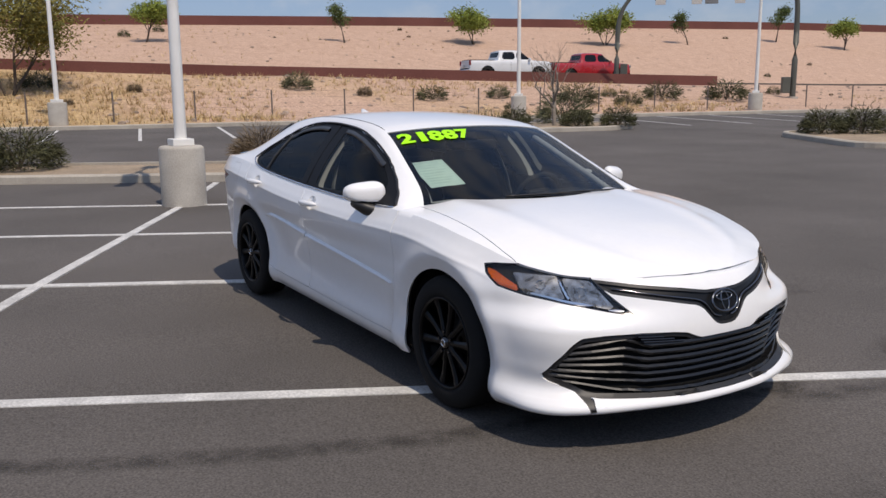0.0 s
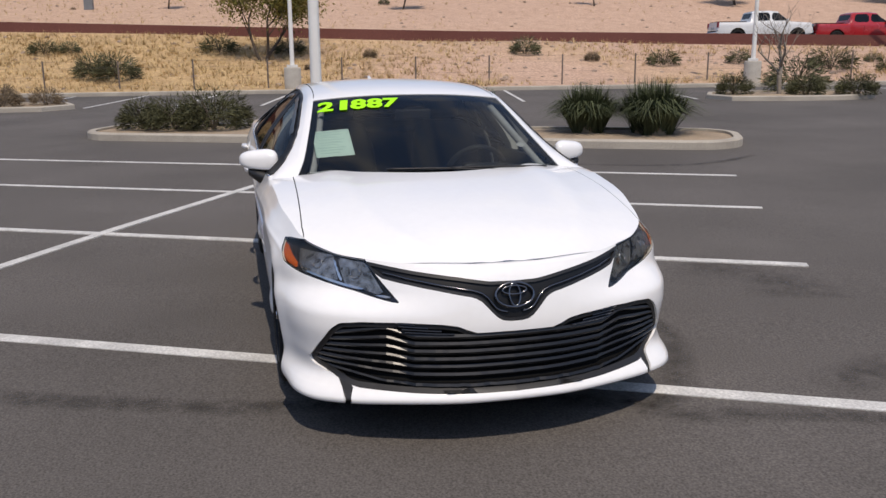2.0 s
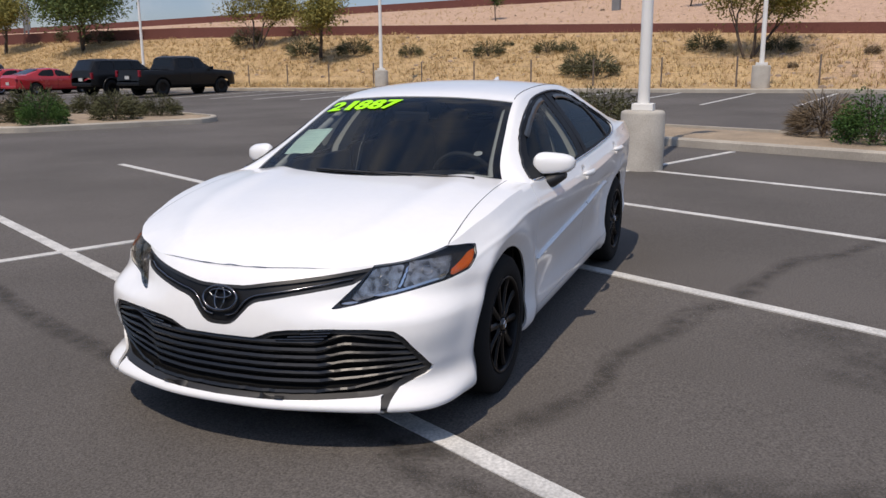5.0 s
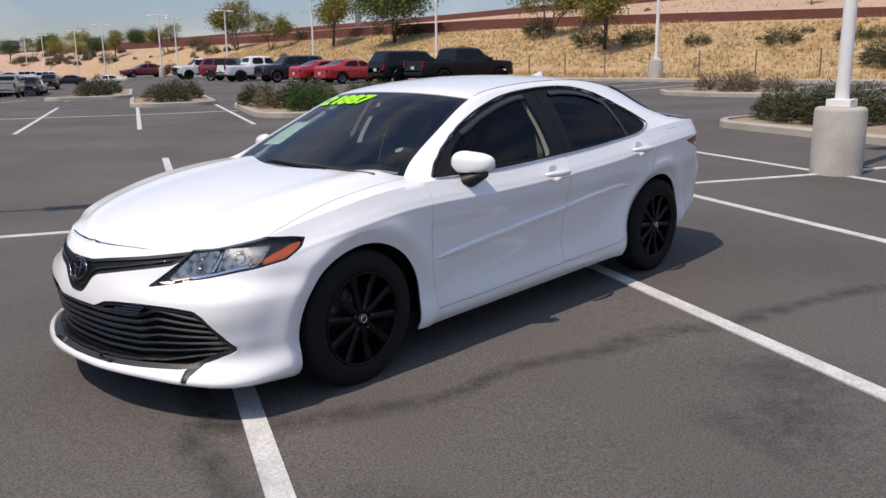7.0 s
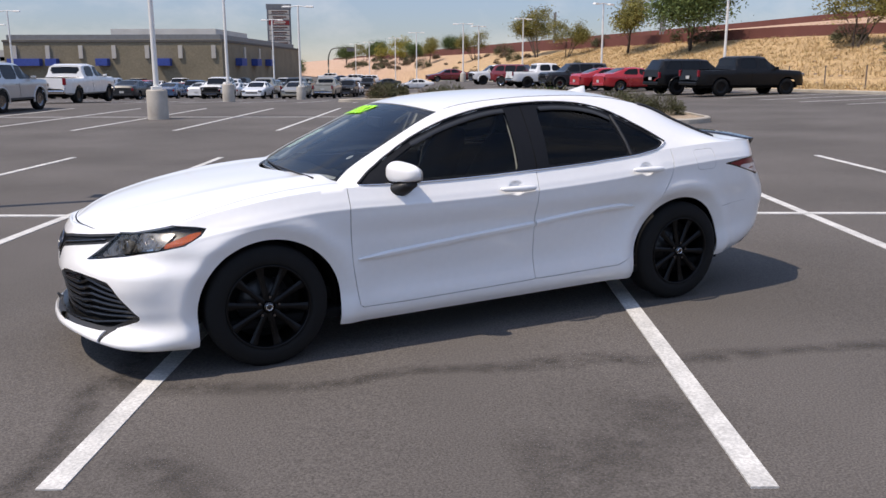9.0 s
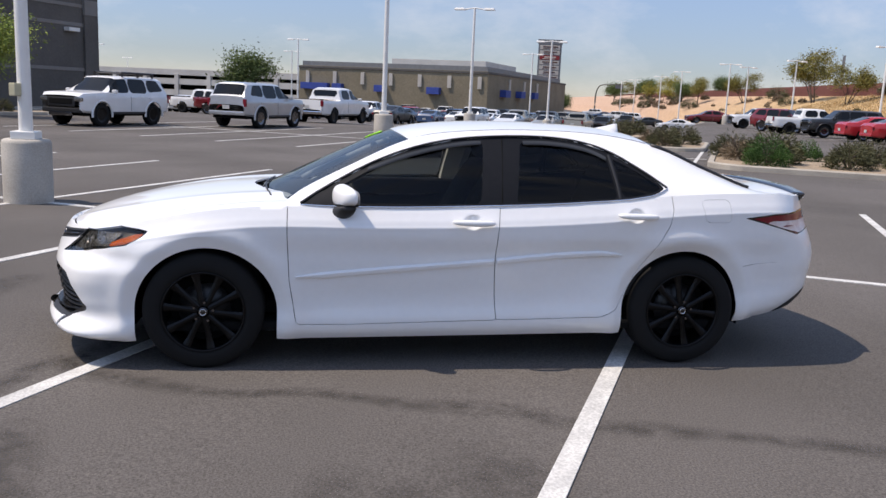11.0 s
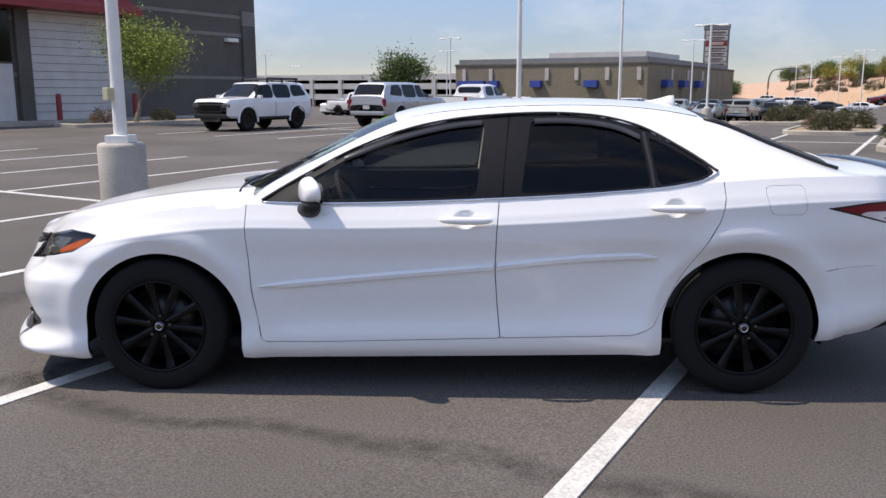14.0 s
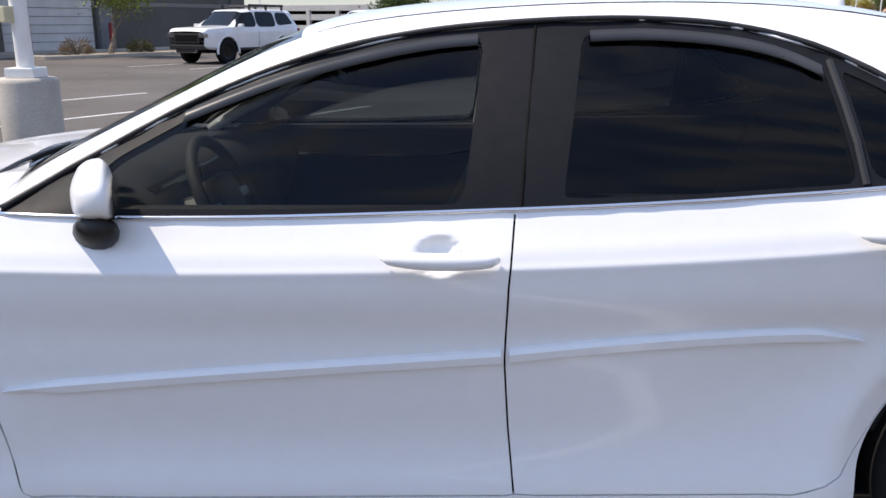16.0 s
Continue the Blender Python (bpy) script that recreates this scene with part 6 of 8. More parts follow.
def build_price(car):
    """The price in green digits, lettered on the windscreen, and a pale sheet of paper behind the glass."""
    X0, STEP, H = -0.572, 0.0955, 0.125
    for k, ch in enumerate("21887"):
        cu = bpy.data.curves.new("digit", 'FONT')
        cu.body = ch
        cu.size = 0.145
        cu.extrude = 0.0008
        cu.offset = 0.006 if ch != "1" else 0.001
        cu.align_x = 'LEFT'
        tmp = bpy.data.objects.new("digit", cu)
        scene.collection.objects.link(tmp)
        dg = bpy.context.evaluated_depsgraph_get()
        me = bpy.data.meshes.new_from_object(tmp.evaluated_get(dg))
        bpy.data.objects.remove(tmp)
        xs = [v.co.x for v in me.vertices]
        ys = [v.co.y for v in me.vertices]
        w, h = max(xs) - min(xs), max(ys) - min(ys)
        wide = 0.094 if ch != "1" else 0.044
        off = X0 + k * STEP + (0.034 if ch == "1" else 0)
        cache = {}
        for v in me.vertices:
            fx = (v.co.x - min(xs)) / w * wide
            fy = (max(ys) - v.co.y) / h * H
            fx += (H - fy) * 0.16
            p, n = on_screen(off + fx, 0.050 + fy)
            v.co = p + n * (0.0022 + v.co.z)
        me.materials.clear()
        me.materials.append(M_GREEN)
        ob = new("price_digit", me)
        ob.parent = car
        tagged(ob, "fluorescent green price digit on the glass")
    bm = bmesh.new()
    rows = []
    for i in range(7):
        row = []
        for j in range(7):
            p, n = on_screen(-0.625 + 0.205 * j / 6, 0.375 + 0.285 * i / 6)
            row.append(bm.verts.new(p - n * 0.011))
        rows.append(row)
    for a, b in zip(rows, rows[1:]):
        for k in range(6):
            bm.faces.new((a[k], a[k + 1], b[k + 1], b[k]))
    paper = part("paper_sheet", bm, M_PAPER, car, "pale mint paper sheet behind the windscreen", smooth=True)
    for i in range(9):
        b = bmesh.new()
        d = 0.395 + 0.028 * i
        vs = []
        for y, dd in ((-0.605, d), (-0.455 - 0.02 * (i % 3), d), (-0.455 - 0.02 * (i % 3), d + 0.008), (-0.605, d + 0.008)):
            p, n = on_screen(y, dd)
            vs.append(b.verts.new(p - n * 0.0095))
        b.faces.new(vs)
        part("print_line", b, M_PRINT, paper)
    p, n = on_screen(0.555, 0.60)
    st = bmesh.new()
    side = n.cross(Vector((0, 1, 0))).normalized()
    st.faces.new([st.verts.new(p - n * 0.008 + Vector((0, 1, 0)) * 0.024 * math.cos(a) + side * 0.024 * math.sin(a)) for a in np.linspace(0, 2 * math.pi, 24, endpoint=False)])
    part("round_sticker", st, M_GREYBELT, car, "small round sticker on the windscreen")


sedan = build_sedan()
sedan.matrix_world = Matrix.Translation((0, 0, 0.0175)) @ Matrix.Rotation(radians(0.52), 4, 'Y')

# ---------------------------------------------------------------- other vehicles
M_VGLASS = mat("vehicle_glass", (0.008, 0.009, 0.010), 0.10, scale=3, amount=0.3, spec=0.25)
M_PLATE = mat("number_plate", (0.5, 0.5, 0.48), 0.5, scale=30, amount=0.4)
PAINTS = {
    "white": mat("white_paint", (0.74, 0.74, 0.73), 0.25, scale=2, amount=0.3, coat=0.6),
    "silver": mat("silver_paint", (0.48, 0.49, 0.50), 0.3, metal=0.5, scale=2, amount=0.3, coat=0.6),
    "black": mat("black_paint", (0.006, 0.006, 0.0065), 0.32, scale=2, amount=0.3, spec=0.3),
    "charcoal": mat("charcoal_paint", (0.022, 0.024, 0.026), 0.3, scale=2, amount=0.3, coat=0.2),
    "red": mat("red_paint", (0.42, 0.020, 0.025), 0.25, scale=2, amount=0.3, coat=0.6),
    "maroon": mat("maroon_paint", (0.16, 0.014, 0.018), 0.25, scale=2, amount=0.3, coat=0.6),
    "gold": mat("champagne_paint", (0.36, 0.33, 0.27), 0.3, metal=0.4, scale=2, amount=0.3, coat=0.6),
    "blue": mat("blue_paint", (0.05, 0.09, 0.17), 0.25, scale=2, amount=0.3, coat=0.6),
}
KINDS = {
    # length, width, wheel radius, wheelbase; line over the middle; belt; side windows; glass spans
    "suv": dict(L=4.80, W=1.92, R=0.415, WB=2.80, sill=0.46,
                top=[(2.42, 0.72), (2.40, 1.06), (2.24, 1.17), (1.30, 1.22), (1.08, 1.24), (0.45, 1.76), (0.0, 1.80), (-1.6, 1.80), (-2.05, 1.76), (-2.36, 1.25), (-2.42, 0.72)],
                belt=1.16, win=[[(1.04, 1.20), (0.55, 1.68), (-0.02, 1.71), (-0.04, 1.20)], [(-0.07, 1.20), (-0.06, 1.71), (-1.02, 1.71), (-1.06, 1.20)], [(-1.12, 1.24), (-1.09, 1.70), (-1.74, 1.68), (-2.02, 1.30)]],
                ws=(0.50, 1.10), rw=(-2.33, -2.08)),
    "pickup": dict(L=5.75, W=1.98, R=0.41, WB=3.55, sill=0.46,
                   top=[(2.85, 0.74), (2.82, 1.08), (2.68, 1.18), (1.62, 1.24), (1.45, 1.26), (0.78, 1.82), (0.3, 1.87), (-0.55, 1.86), (-0.78, 1.80), (-0.92, 1.26), (-1.0, 1.22), (-2.80, 1.22), (-2.86, 0.74)],
                   belt=1.22, win=[[(1.34, 1.28), (0.86, 1.72), (0.36, 1.76), (0.34, 1.28)], [(0.24, 1.28), (0.24, 1.76), (-0.56, 1.74), (-0.68, 1.28)]],
                   ws=(0.83, 1.43), rw=(-0.90, -0.80)),
    "sedan": dict(L=4.80, W=1.83, R=0.33, WB=2.78, sill=0.30,
                  top=[(2.38, 0.50), (2.35, 0.70), (2.18, 0.80), (1.15, 0.97), (1.0, 1.0), (0.25, 1.38), (-0.3, 1.44), (-0.95, 1.40), (-1.75, 1.10), (-2.25, 1.06), (-2.38, 0.92), (-2.40, 0.45)],
                  belt=0.96, win=[[(0.90, 1.0), (0.30, 1.30), (-0.10, 1.35), (-0.12, 0.99)], [(-0.20, 0.99), (-0.20, 1.36), (-0.75, 1.33), (-1.20, 1.08), (-1.0, 1.01)]],
                  ws=(0.30, 1.0), rw=(-1.72, -1.0)),
}
UNIQUE = {}


def vehicle(kind, colour, x, y, yaw, z, label, rack=False, category=""):
    key = (kind, colour, rack)
    category = category or {"suv": "SUV", "pickup": "pickup truck", "sedan": "car"}[kind]
    m = pose(x, y, z, 0, 0, yaw)
    if key in UNIQUE:
        ob = copy_thing(UNIQUE[key], m)
        return tagged(ob, label, category, "parked vehicles")
    k = KINDS[kind]
    root = tagged(new({"suv": "suv", "pickup": "pickup_truck", "sedan": "parked_car"}[kind]), label, category, "parked vehicles")
    UNIQUE[key] = root
    topz = smooth_table([(a, b) for a, b in k["top"]])
    txs, tzs = [a for a, b in k["top"]][::-1], [b for a, b in k["top"]][::-1]
    L, W = k["L"] / 2, k["W"] / 2
    def section(xx, f):
        zt = float(np.interp(xx, txs, tzs))
        end = max(0.0, (abs(xx) - (L - 0.55)) / 0.55)
        hw = W * (1 - 0.16 * end ** 2.2)
        sill = k["sill"] + 0.06 * end
        belt = min(k["belt"], zt - 0.04)
        house = max(0.0, min(1.0, (zt - k["belt"] - 0.06) / 0.35))
        rail = (hw * (0.95 - 0.19 * house), zt - 0.03 - 0.05 * house)
        prof = [(hw * 0.90, sill), (hw * 0.985, sill + 0.07), (hw, sill + 0.25), (hw * 0.995, belt - 0.10), (hw * 0.955, belt), rail, (rail[0] - 0.16, zt - 0.004), (hw * 0.35, zt + 0.006), (0, zt + 0.01)]
        s = f * (len(prof) - 1)
        i = min(int(s), len(prof) - 2)
        t = s - i
        return (xx, prof[i][0] * (1 - t) + prof[i + 1][0] * t, prof[i][1] * (1 - t) + prof[i + 1][1] * t)
    xs = sorted(set([round(a, 3) for a in np.linspace(-L + 0.002, L - 0.002, 60)] + [a for a, b in k["top"] if abs(a) < L]))
    sh = Sheet.grid(section, xs, [i / 24 for i in range(25)])
    if sh.normals()[len(sh.v) // 2 + 3][1] < 0:
        sh.f = [f[::-1] for f in sh.f]
    wx = k["WB"] / 2
    off = 0.05 if kind != "pickup" else 0.12
    for hx in (wx + off, -wx + off):
        r = k["R"] + 0.075
        d = np.hypot(sh.v[:, 0] - hx, (sh.v[:, 2] - k["R"]) * 1.0) - r
        _, sh = sh.cut(np.where(sh.v[:, 1] > W * 0.5, d, 1.0))
    panes = []
    for poly in k["win"]:
        p, sh = sh.cut(np.where(sh.v[:, 1] > W * 0.45, inside(rounded(poly, 0.025), sh.v[:, [0, 2]]), 1.0))
        panes.append(p)
    glass_parts = []
    for lo, hi in (k["ws"], k["rw"]):
        v = sh.v
        d = np.maximum(np.maximum(lo - v[:, 0], v[:, 0] - hi), np.maximum(v[:, 1] - W * 0.70, (k["belt"] + 0.03) - v[:, 2]))
        g, sh = sh.cut(d)
        glass_parts.append(g)
    both_ = both(sh)
    bm = both_.bm(0.0)
    body = part("body", bm, PAINTS[colour], root, smooth=True)
    body.data.set_sharp_from_angle(angle=radians(24))
    for p in panes:
        for q in (p, p.mirrored()):
            if q.f:
                part("side_window", q.pushed(-0.012).bm(0), M_VGLASS, root, "dark side window")
    for nm, g in zip(("windscreen", "rear_window"), glass_parts):
        if g.f:
            part(nm, both(g.pushed(-0.006)).bm(0), M_VGLASS, root, "dark glass", smooth=True)
    part("underbody", bm_box((k["L"] * 0.90, k["W"] * 0.82, 0.30), (0, 0, k["sill"] + 0.06), 0.05), M_LINER, root)
    zf = k["sill"] + 0.10
    part("front_bumper", bm_box((0.16, k["W"] * 0.84, 0.17), (L - 0.07, 0, zf), 0.04), M_BLACKPL if kind != "sedan" else PAINTS[colour], root)
    part("rear_bumper", bm_box((0.16, k["W"] * 0.84, 0.16), (-L + 0.06, 0, zf + 0.03), 0.04), M_CHROME if kind == "pickup" and colour != "black" else PAINTS[colour], root)
    part("grille", bm_box((0.05, k["W"] * 0.52, 0.20 if kind != "sedan" else 0.09), (L - 0.02, 0, k["belt"] - (0.30 if kind != "sedan" else 0.38)), 0.02), M_LINER, root, "black grille")
    for sg in (1, -1):
        part("headlight", bm_box((0.16, 0.30, 0.14), (L - 0.07, sg * (W - 0.24), k["belt"] - (0.22 if kind != "sedan" else 0.26)), 0.03), M_CLEARLENS, root, "clear headlight")
        part("tail_light", bm_box((0.10, 0.14, 0.30 if kind != "sedan" else 0.16), (-L + 0.06, sg * (W - 0.155), k["belt"] - 0.16), 0.02), M_REDLENS, root, "red tail light")
        part("door_mirror", bm_box((0.12, 0.20, 0.14), (k["ws"][1] - 0.22, sg * (W + 0.07), k["belt"] + 0.08), 0.04), PAINTS[colour], root)
        part("door_joint", bm_box((0.008, 0.006, k["belt"] - k["sill"] - 0.18), (-0.06, sg * (W + 0.001), (k["belt"] + k["sill"]) / 2), 0), M_LINER, root)
    part("number_plate", bm_box((0.012, 0.32, 0.15), (-L - 0.022, 0, k["belt"] - 0.34), 0.004), M_PLATE, root, "blank pale number plate")
    for hx in (wx + off, -wx + off):
        for sg in (1, -1):
            R = k["R"]
            t = bm_lathe([(R * 0.62, -0.11), (R * 0.94, -0.115), (R, -0.08), (R, 0.08), (R * 0.94, 0.115), (R * 0.62, 0.105)], 26, 'Y')
            for v in t.verts:
                v.co = Vector((v.co.x + hx, sg * (W - 0.13) + v.co.y * sg, v.co.z + R))
            if sg < 0:
                bmesh.ops.reverse_faces(t, faces=t.faces)
            wheel = part("wheel", t, M_RUBBER, root, smooth=True)
            r2 = bm_lathe([(0.0, 0.075), (R * 0.18, 0.085), (R * 0.42, 0.06), (R * 0.60, 0.09), (R * 0.63, 0.10)], 20, 'Y')
            for v in r2.verts:
                v.co = Vector((v.co.x + hx, sg * (W - 0.13) + v.co.y * sg, v.co.z + R))
            if sg < 0:
                bmesh.ops.reverse_faces(r2, faces=r2.faces)
            part("rim", r2, M_RIM if colour in ("black", "white") and kind != "sedan" else M_DKCHROME, wheel, smooth=True)
    if kind == "suv":
        for hx in (wx + off, -wx + off):
            for sg in (1, -1):
                fl = bmesh.new()
                rr = []
                for q in range(15):
                    a = math.pi * (q / 14 * 1.10 - 0.05)
                    ca, sa = math.cos(a), math.sin(a)
                    rr.append([fl.verts.new((hx + (k["R"] + o) * ca, sg * yy, k["R"] + (k["R"] + o) * sa)) for o, yy in ((0.055, W - 0.03), (0.06, W + 0.028), (0.115, W + 0.020), (0.125, W - 0.02))])
                for a, b in zip(rr, rr[1:]):
                    for q in range(3):
                        fl.faces.new((a[q], a[q + 1], b[q + 1], b[q]))
                bmesh.ops.recalc_face_normals(fl, faces=fl.faces)
                part("wheel_flare", fl, PAINTS[colour], root, smooth=True)
        for sg in (1, -1):
            part("sill_bar", bm_box((k["WB"] - 0.95, 0.07, 0.09), (off, sg * (W - 0.02), k["sill"] + 0.02), 0.025), M_BLACKPL, root, "black side step")
            part("door_handle", bm_box((0.20, 0.03, 0.035), (-0.22, sg * (W + 0.006), k["belt"] - 0.14), 0.01), PAINTS[colour], root)
            part("door_handle", bm_box((0.20, 0.03, 0.035), (-1.16, sg * (W + 0.006), k["belt"] - 0.14), 0.01), PAINTS[colour], root)
        part("grille_surround", bm_box((0.06, k["W"] * 0.62, 0.34), (L - 0.035, 0, k["belt"] - 0.32), 0.05), M_BLACKPL, root, "black grille surround")
        part("skid_plate", bm_box((0.14, k["W"] * 0.50, 0.14), (L - 0.03, 0, k["sill"] - 0.02), 0.04), M_DKCHROME, root, "grey skid plate")
    if rack:
        for sg in (1, -1):
            for q in (0.0, -0.85, -1.7):
                part("rack_foot", bm_box((0.08, 0.05, 0.14), (q, sg * 0.62, 1.84), 0.01), M_BLACKPL, root)
            part("roof_rail", bm_tube([(0.0, sg * 0.62, 1.92), (-1.75, sg * 0.62, 1.92)], 0.045, 8), M_BLACKPL, root, "black roof rail")
        for q in range(7):
            part("rack_bar", bm_tube([(-0.05 - q * 0.27, -0.62, 1.90), (-0.05 - q * 0.27, 0.62, 1.90)], 0.026, 6), M_BLACKPL, root, "black rack bar")
    if kind == "pickup":
        part("bed_floor", bm_box((1.70, 1.50, 0.02), (-1.92, 0, 1.247), 0.004), M_LINER, root, "dark load bed cover")
    root.matrix_world = m
    return root


def park_grid(kind, colour, w, n, turn, label, **kw):
    x, y = grid_xy(w, n)
    return vehicle(kind, colour, x, y, 62.6 + turn, ground_z(x, y) - 0.01, label, **kw)


def park_kerb(kind, colour, e, m, turn, label, **kw):
    x, y = bank_xy(e, m)
    return vehicle(kind, colour, x, y, 167.6 + turn, ground_z(x, y) - 0.01, label, **kw)


park_grid("suv", "white", 18.75, -17.3, 0, "white off-road SUV with black wheels and a roof rack", rack=True)
park_grid("suv", "silver", 15.6, -22.6, 180, "silver SUV parked with its tail to the aisle")
park_grid("pickup", "white", 17.05, -32.4, 180, "white crew-cab pickup truck in a stall")
park_kerb("pickup", "black", -31.2, 22.9, 0, "black crew-cab pickup parked nose to the kerb")
park_kerb("suv", "black", -34.5, 22.2, 0, "black full-size SUV parked beside a black pickup")
park_kerb("sedan", "red", -41.8, 22.6, 0, "bright red car parked nose to the kerb")
park_kerb("sedan", "red", -45.4, 22.6, 0, "bright red car parked nose to the kerb")
park_kerb("suv", "charcoal", -50.6, 22.4, 180, "dark charcoal SUV parked tail to the kerb")
park_kerb("pickup", "white", -57.2, 22.6, 0, "white pickup truck parked nose to the kerb")
park_kerb("suv", "white", -69.5, 22.6, 180, "white SUV parked tail to the kerb")
park_kerb("sedan", "maroon", -87.0, 22.6, 180, "dark red sedan parked along the far kerb")
park_kerb("sedan", "white", -104.0, 22.6, 180, "white sedan parked along the far kerb")
park_kerb("sedan", "charcoal", -126.0, 22.6, 180, "dark grey sedan parked along the far kerb")
park_kerb("suv", "white", -146.0, 22.6, 180, "white SUV parked along the far kerb")
park_kerb("suv", "white", -163.0, 22.6, 180, "white SUV parked along the far kerb")
park_kerb("sedan", "blue", -182.0, 22.6, 180, "blue sedan parked along the far kerb")
park_kerb("suv", "white", -205.0, 22.6, 180, "white SUV parked along the far kerb")
# rows of cars in the far part of the lot
far_rng = random.Random(11)
FAR_ROWS = [(-62.0, 0, ((11.7, "sedan", "gold"), (14.9, "sedan", "white"), (18.2, "suv", "white"), (25.0, "sedan", "blue"), (28.0, "pickup", "white"), (33.6, "sedan", "silver"), (39.0, "suv", "silver"), (44.5, "sedan", "charcoal"))),
            (-53.0, 180, ((21.9, "sedan", "charcoal"), (30.0, "sedan", "white"), (35.5, "suv", "black"), (41.0, "sedan", "white")))]
for n, turn, cars in FAR_ROWS:
    for w, kd, col in cars:
        park_grid(kd, col, w, n, turn, f"{ {'gold': 'champagne'}.get(col, col)} {kd if kd != 'suv' else 'SUV'} parked in a far row of the lot")
for n, turn in ((-68.0, 180), (-83.0, 0), (-89.0, 180), (-104.0, 0)):
    for i in range(15):
        if far_rng.random() < 0.82:
            kd = far_rng.choice(["sedan", "sedan", "suv", "suv", "pickup"])
            col = far_rng.choice(["white", "white", "silver", "charcoal", "black", "red", "blue", "gold"])
            park_grid(kd, col, 10 + i * 2.8, n, turn, f"{ {'gold': 'champagne'}.get(col, col)} {kd if kd != 'suv' else 'SUV'} parked in a far row of the lot")
park_grid("pickup", "maroon", 30.5, -44.0, 90, "dark red pickup beyond the parked SUVs")
park_grid("pickup", "white", 35.5, -48.0, 90, "white pickup beyond the parked SUVs")
park_grid("sedan", "silver", 39.5, -52.0, 0, "silver car beyond the parked SUVs")
park_grid("suv", "maroon", -7.0, -62.0, 60, "dark red SUV near the lot's exit")
# two pickups on the ramp behind the barrier wall
for e, kd, col, lab in ((20.5, "pickup", "white", "white crew-cab pickup on the ramp behind the wall"), (26.4, "pickup", "red", "bright red crew-cab pickup on the ramp behind the wall")):
    vx, vy = bank_xy(e, WALL_M + 5.2)
    vehicle(kd, col, vx, vy, 77.6, wall_foot(e) + 0.22, lab)

# ---------------------------------------------------------------- plants
def leaf_mat(name, a, b, k=0.35):
    return mat(name, a, 0.75, dark=b, scale=1.2, amount=0.9, island=k, spec=0.25)


M_BARK = mat("bark", (0.10, 0.075, 0.055), 0.9, dark=(0.055, 0.04, 0.03), scale=12, amount=0.9, bump=0.5, bump_scale=40)
M_PALEBARK = mat("pale_bark", (0.26, 0.22, 0.18), 0.9, dark=(0.17, 0.14, 0.11), scale=12, amount=0.9, bump=0.4, bump_scale=40)
M_PALO = leaf_mat("palo_verde_leaf", (0.235, 0.205, 0.055), (0.130, 0.125, 0.035))
M_YELLOW = leaf_mat("yellow_blossom_leaf", (0.33, 0.29, 0.050), (0.18, 0.17, 0.040))
M_LIME = leaf_mat("fresh_leaf", (0.25, 0.30, 0.06), (0.14, 0.19, 0.04))
M_TREEGREEN = leaf_mat("tree_leaf", (0.115, 0.155, 0.050), (0.060, 0.090, 0.028))
M_SHRUB = leaf_mat("shrub_leaf", (0.092, 0.092, 0.043), (0.050, 0.050, 0.024))
M_TOPIARY = leaf_mat("clipped_shrub_leaf", (0.050, 0.110, 0.022), (0.022, 0.055, 0.012))
M_OLIVE = leaf_mat("grey_green_leaf", (0.125, 0.125, 0.065), (0.075, 0.075, 0.040))
M_DRY = leaf_mat("dry_twig", (0.22, 0.165, 0.105), (0.125, 0.090, 0.058))
M_SPIKY = leaf_mat("spiky_leaf", (0.085, 0.100, 0.048), (0.045, 0.055, 0.025))
M_STRAW = leaf_mat("straw_grass", (0.56, 0.41, 0.21), (0.38, 0.27, 0.14), 0.3)


def leaves(rng, centres, per, spread, size, long=1.5, flat=0.75):
    """Many small leaves in clumps round the centres: vertices and faces."""
    v, f = [], []
    for c in centres:
        for _ in range(per):
            d = Vector((rng.gauss(0, 1), rng.gauss(0, 1), rng.gauss(0, flat)))
            p = Vector(c) + d * spread * 0.5
            a = Vector((rng.uniform(-1, 1), rng.uniform(-1, 1), rng.uniform(-0.8, 0.8))).normalized()
            b = a.orthogonal().normalized()
            b.rotate(Matrix.Rotation(rng.uniform(0, 6.28), 3, a))
            s = size * rng.uniform(0.6, 1.35)
            i = len(v)
            v += [p - a * s * long, p + b * s * 0.55, p + a * s * long, p - b * s * 0.55]
            f.append((i, i + 1, i + 2, i + 3))
    return v, f


def grow(rng, bm, start, direction, length, radius, depth, tips, spread=0.6, up=0.15):
    """A limb that bends, thins and forks."""
    p, d = Vector(start), Vector(direction).normalized()
    pts, rad = [p.copy()], [radius]
    n = 5
    for i in range(n):
        d = (d + Vector((rng.uniform(-1, 1), rng.uniform(-1, 1), rng.uniform(-0.6, 1) * 0.6 + up)) * 0.20).normalized()
        p = p + d * (length / n)
        pts.append(p.copy())
        rad.append(radius * (1 - 0.55 * (i + 1) / n))
    bm_tube(pts, rad, 6 if depth > 1 else 5, bm=bm)
    tips.append(pts[-1])
    if depth <= 1:
        tips.append(pts[-3])
    if depth > 0:
        for k in range(3 if depth > 1 else rng.choice((2, 3))):
            nd = (d + Vector((rng.uniform(-1, 1), rng.uniform(-1, 1), rng.uniform(-0.3, 0.7))) * spread * 1.5).normalized()
            grow(rng, bm, pts[-1 - (k % 3)], nd, length * rng.uniform(0.55, 0.8), rad[-1] * 0.85, depth - 1, tips, spread, up)


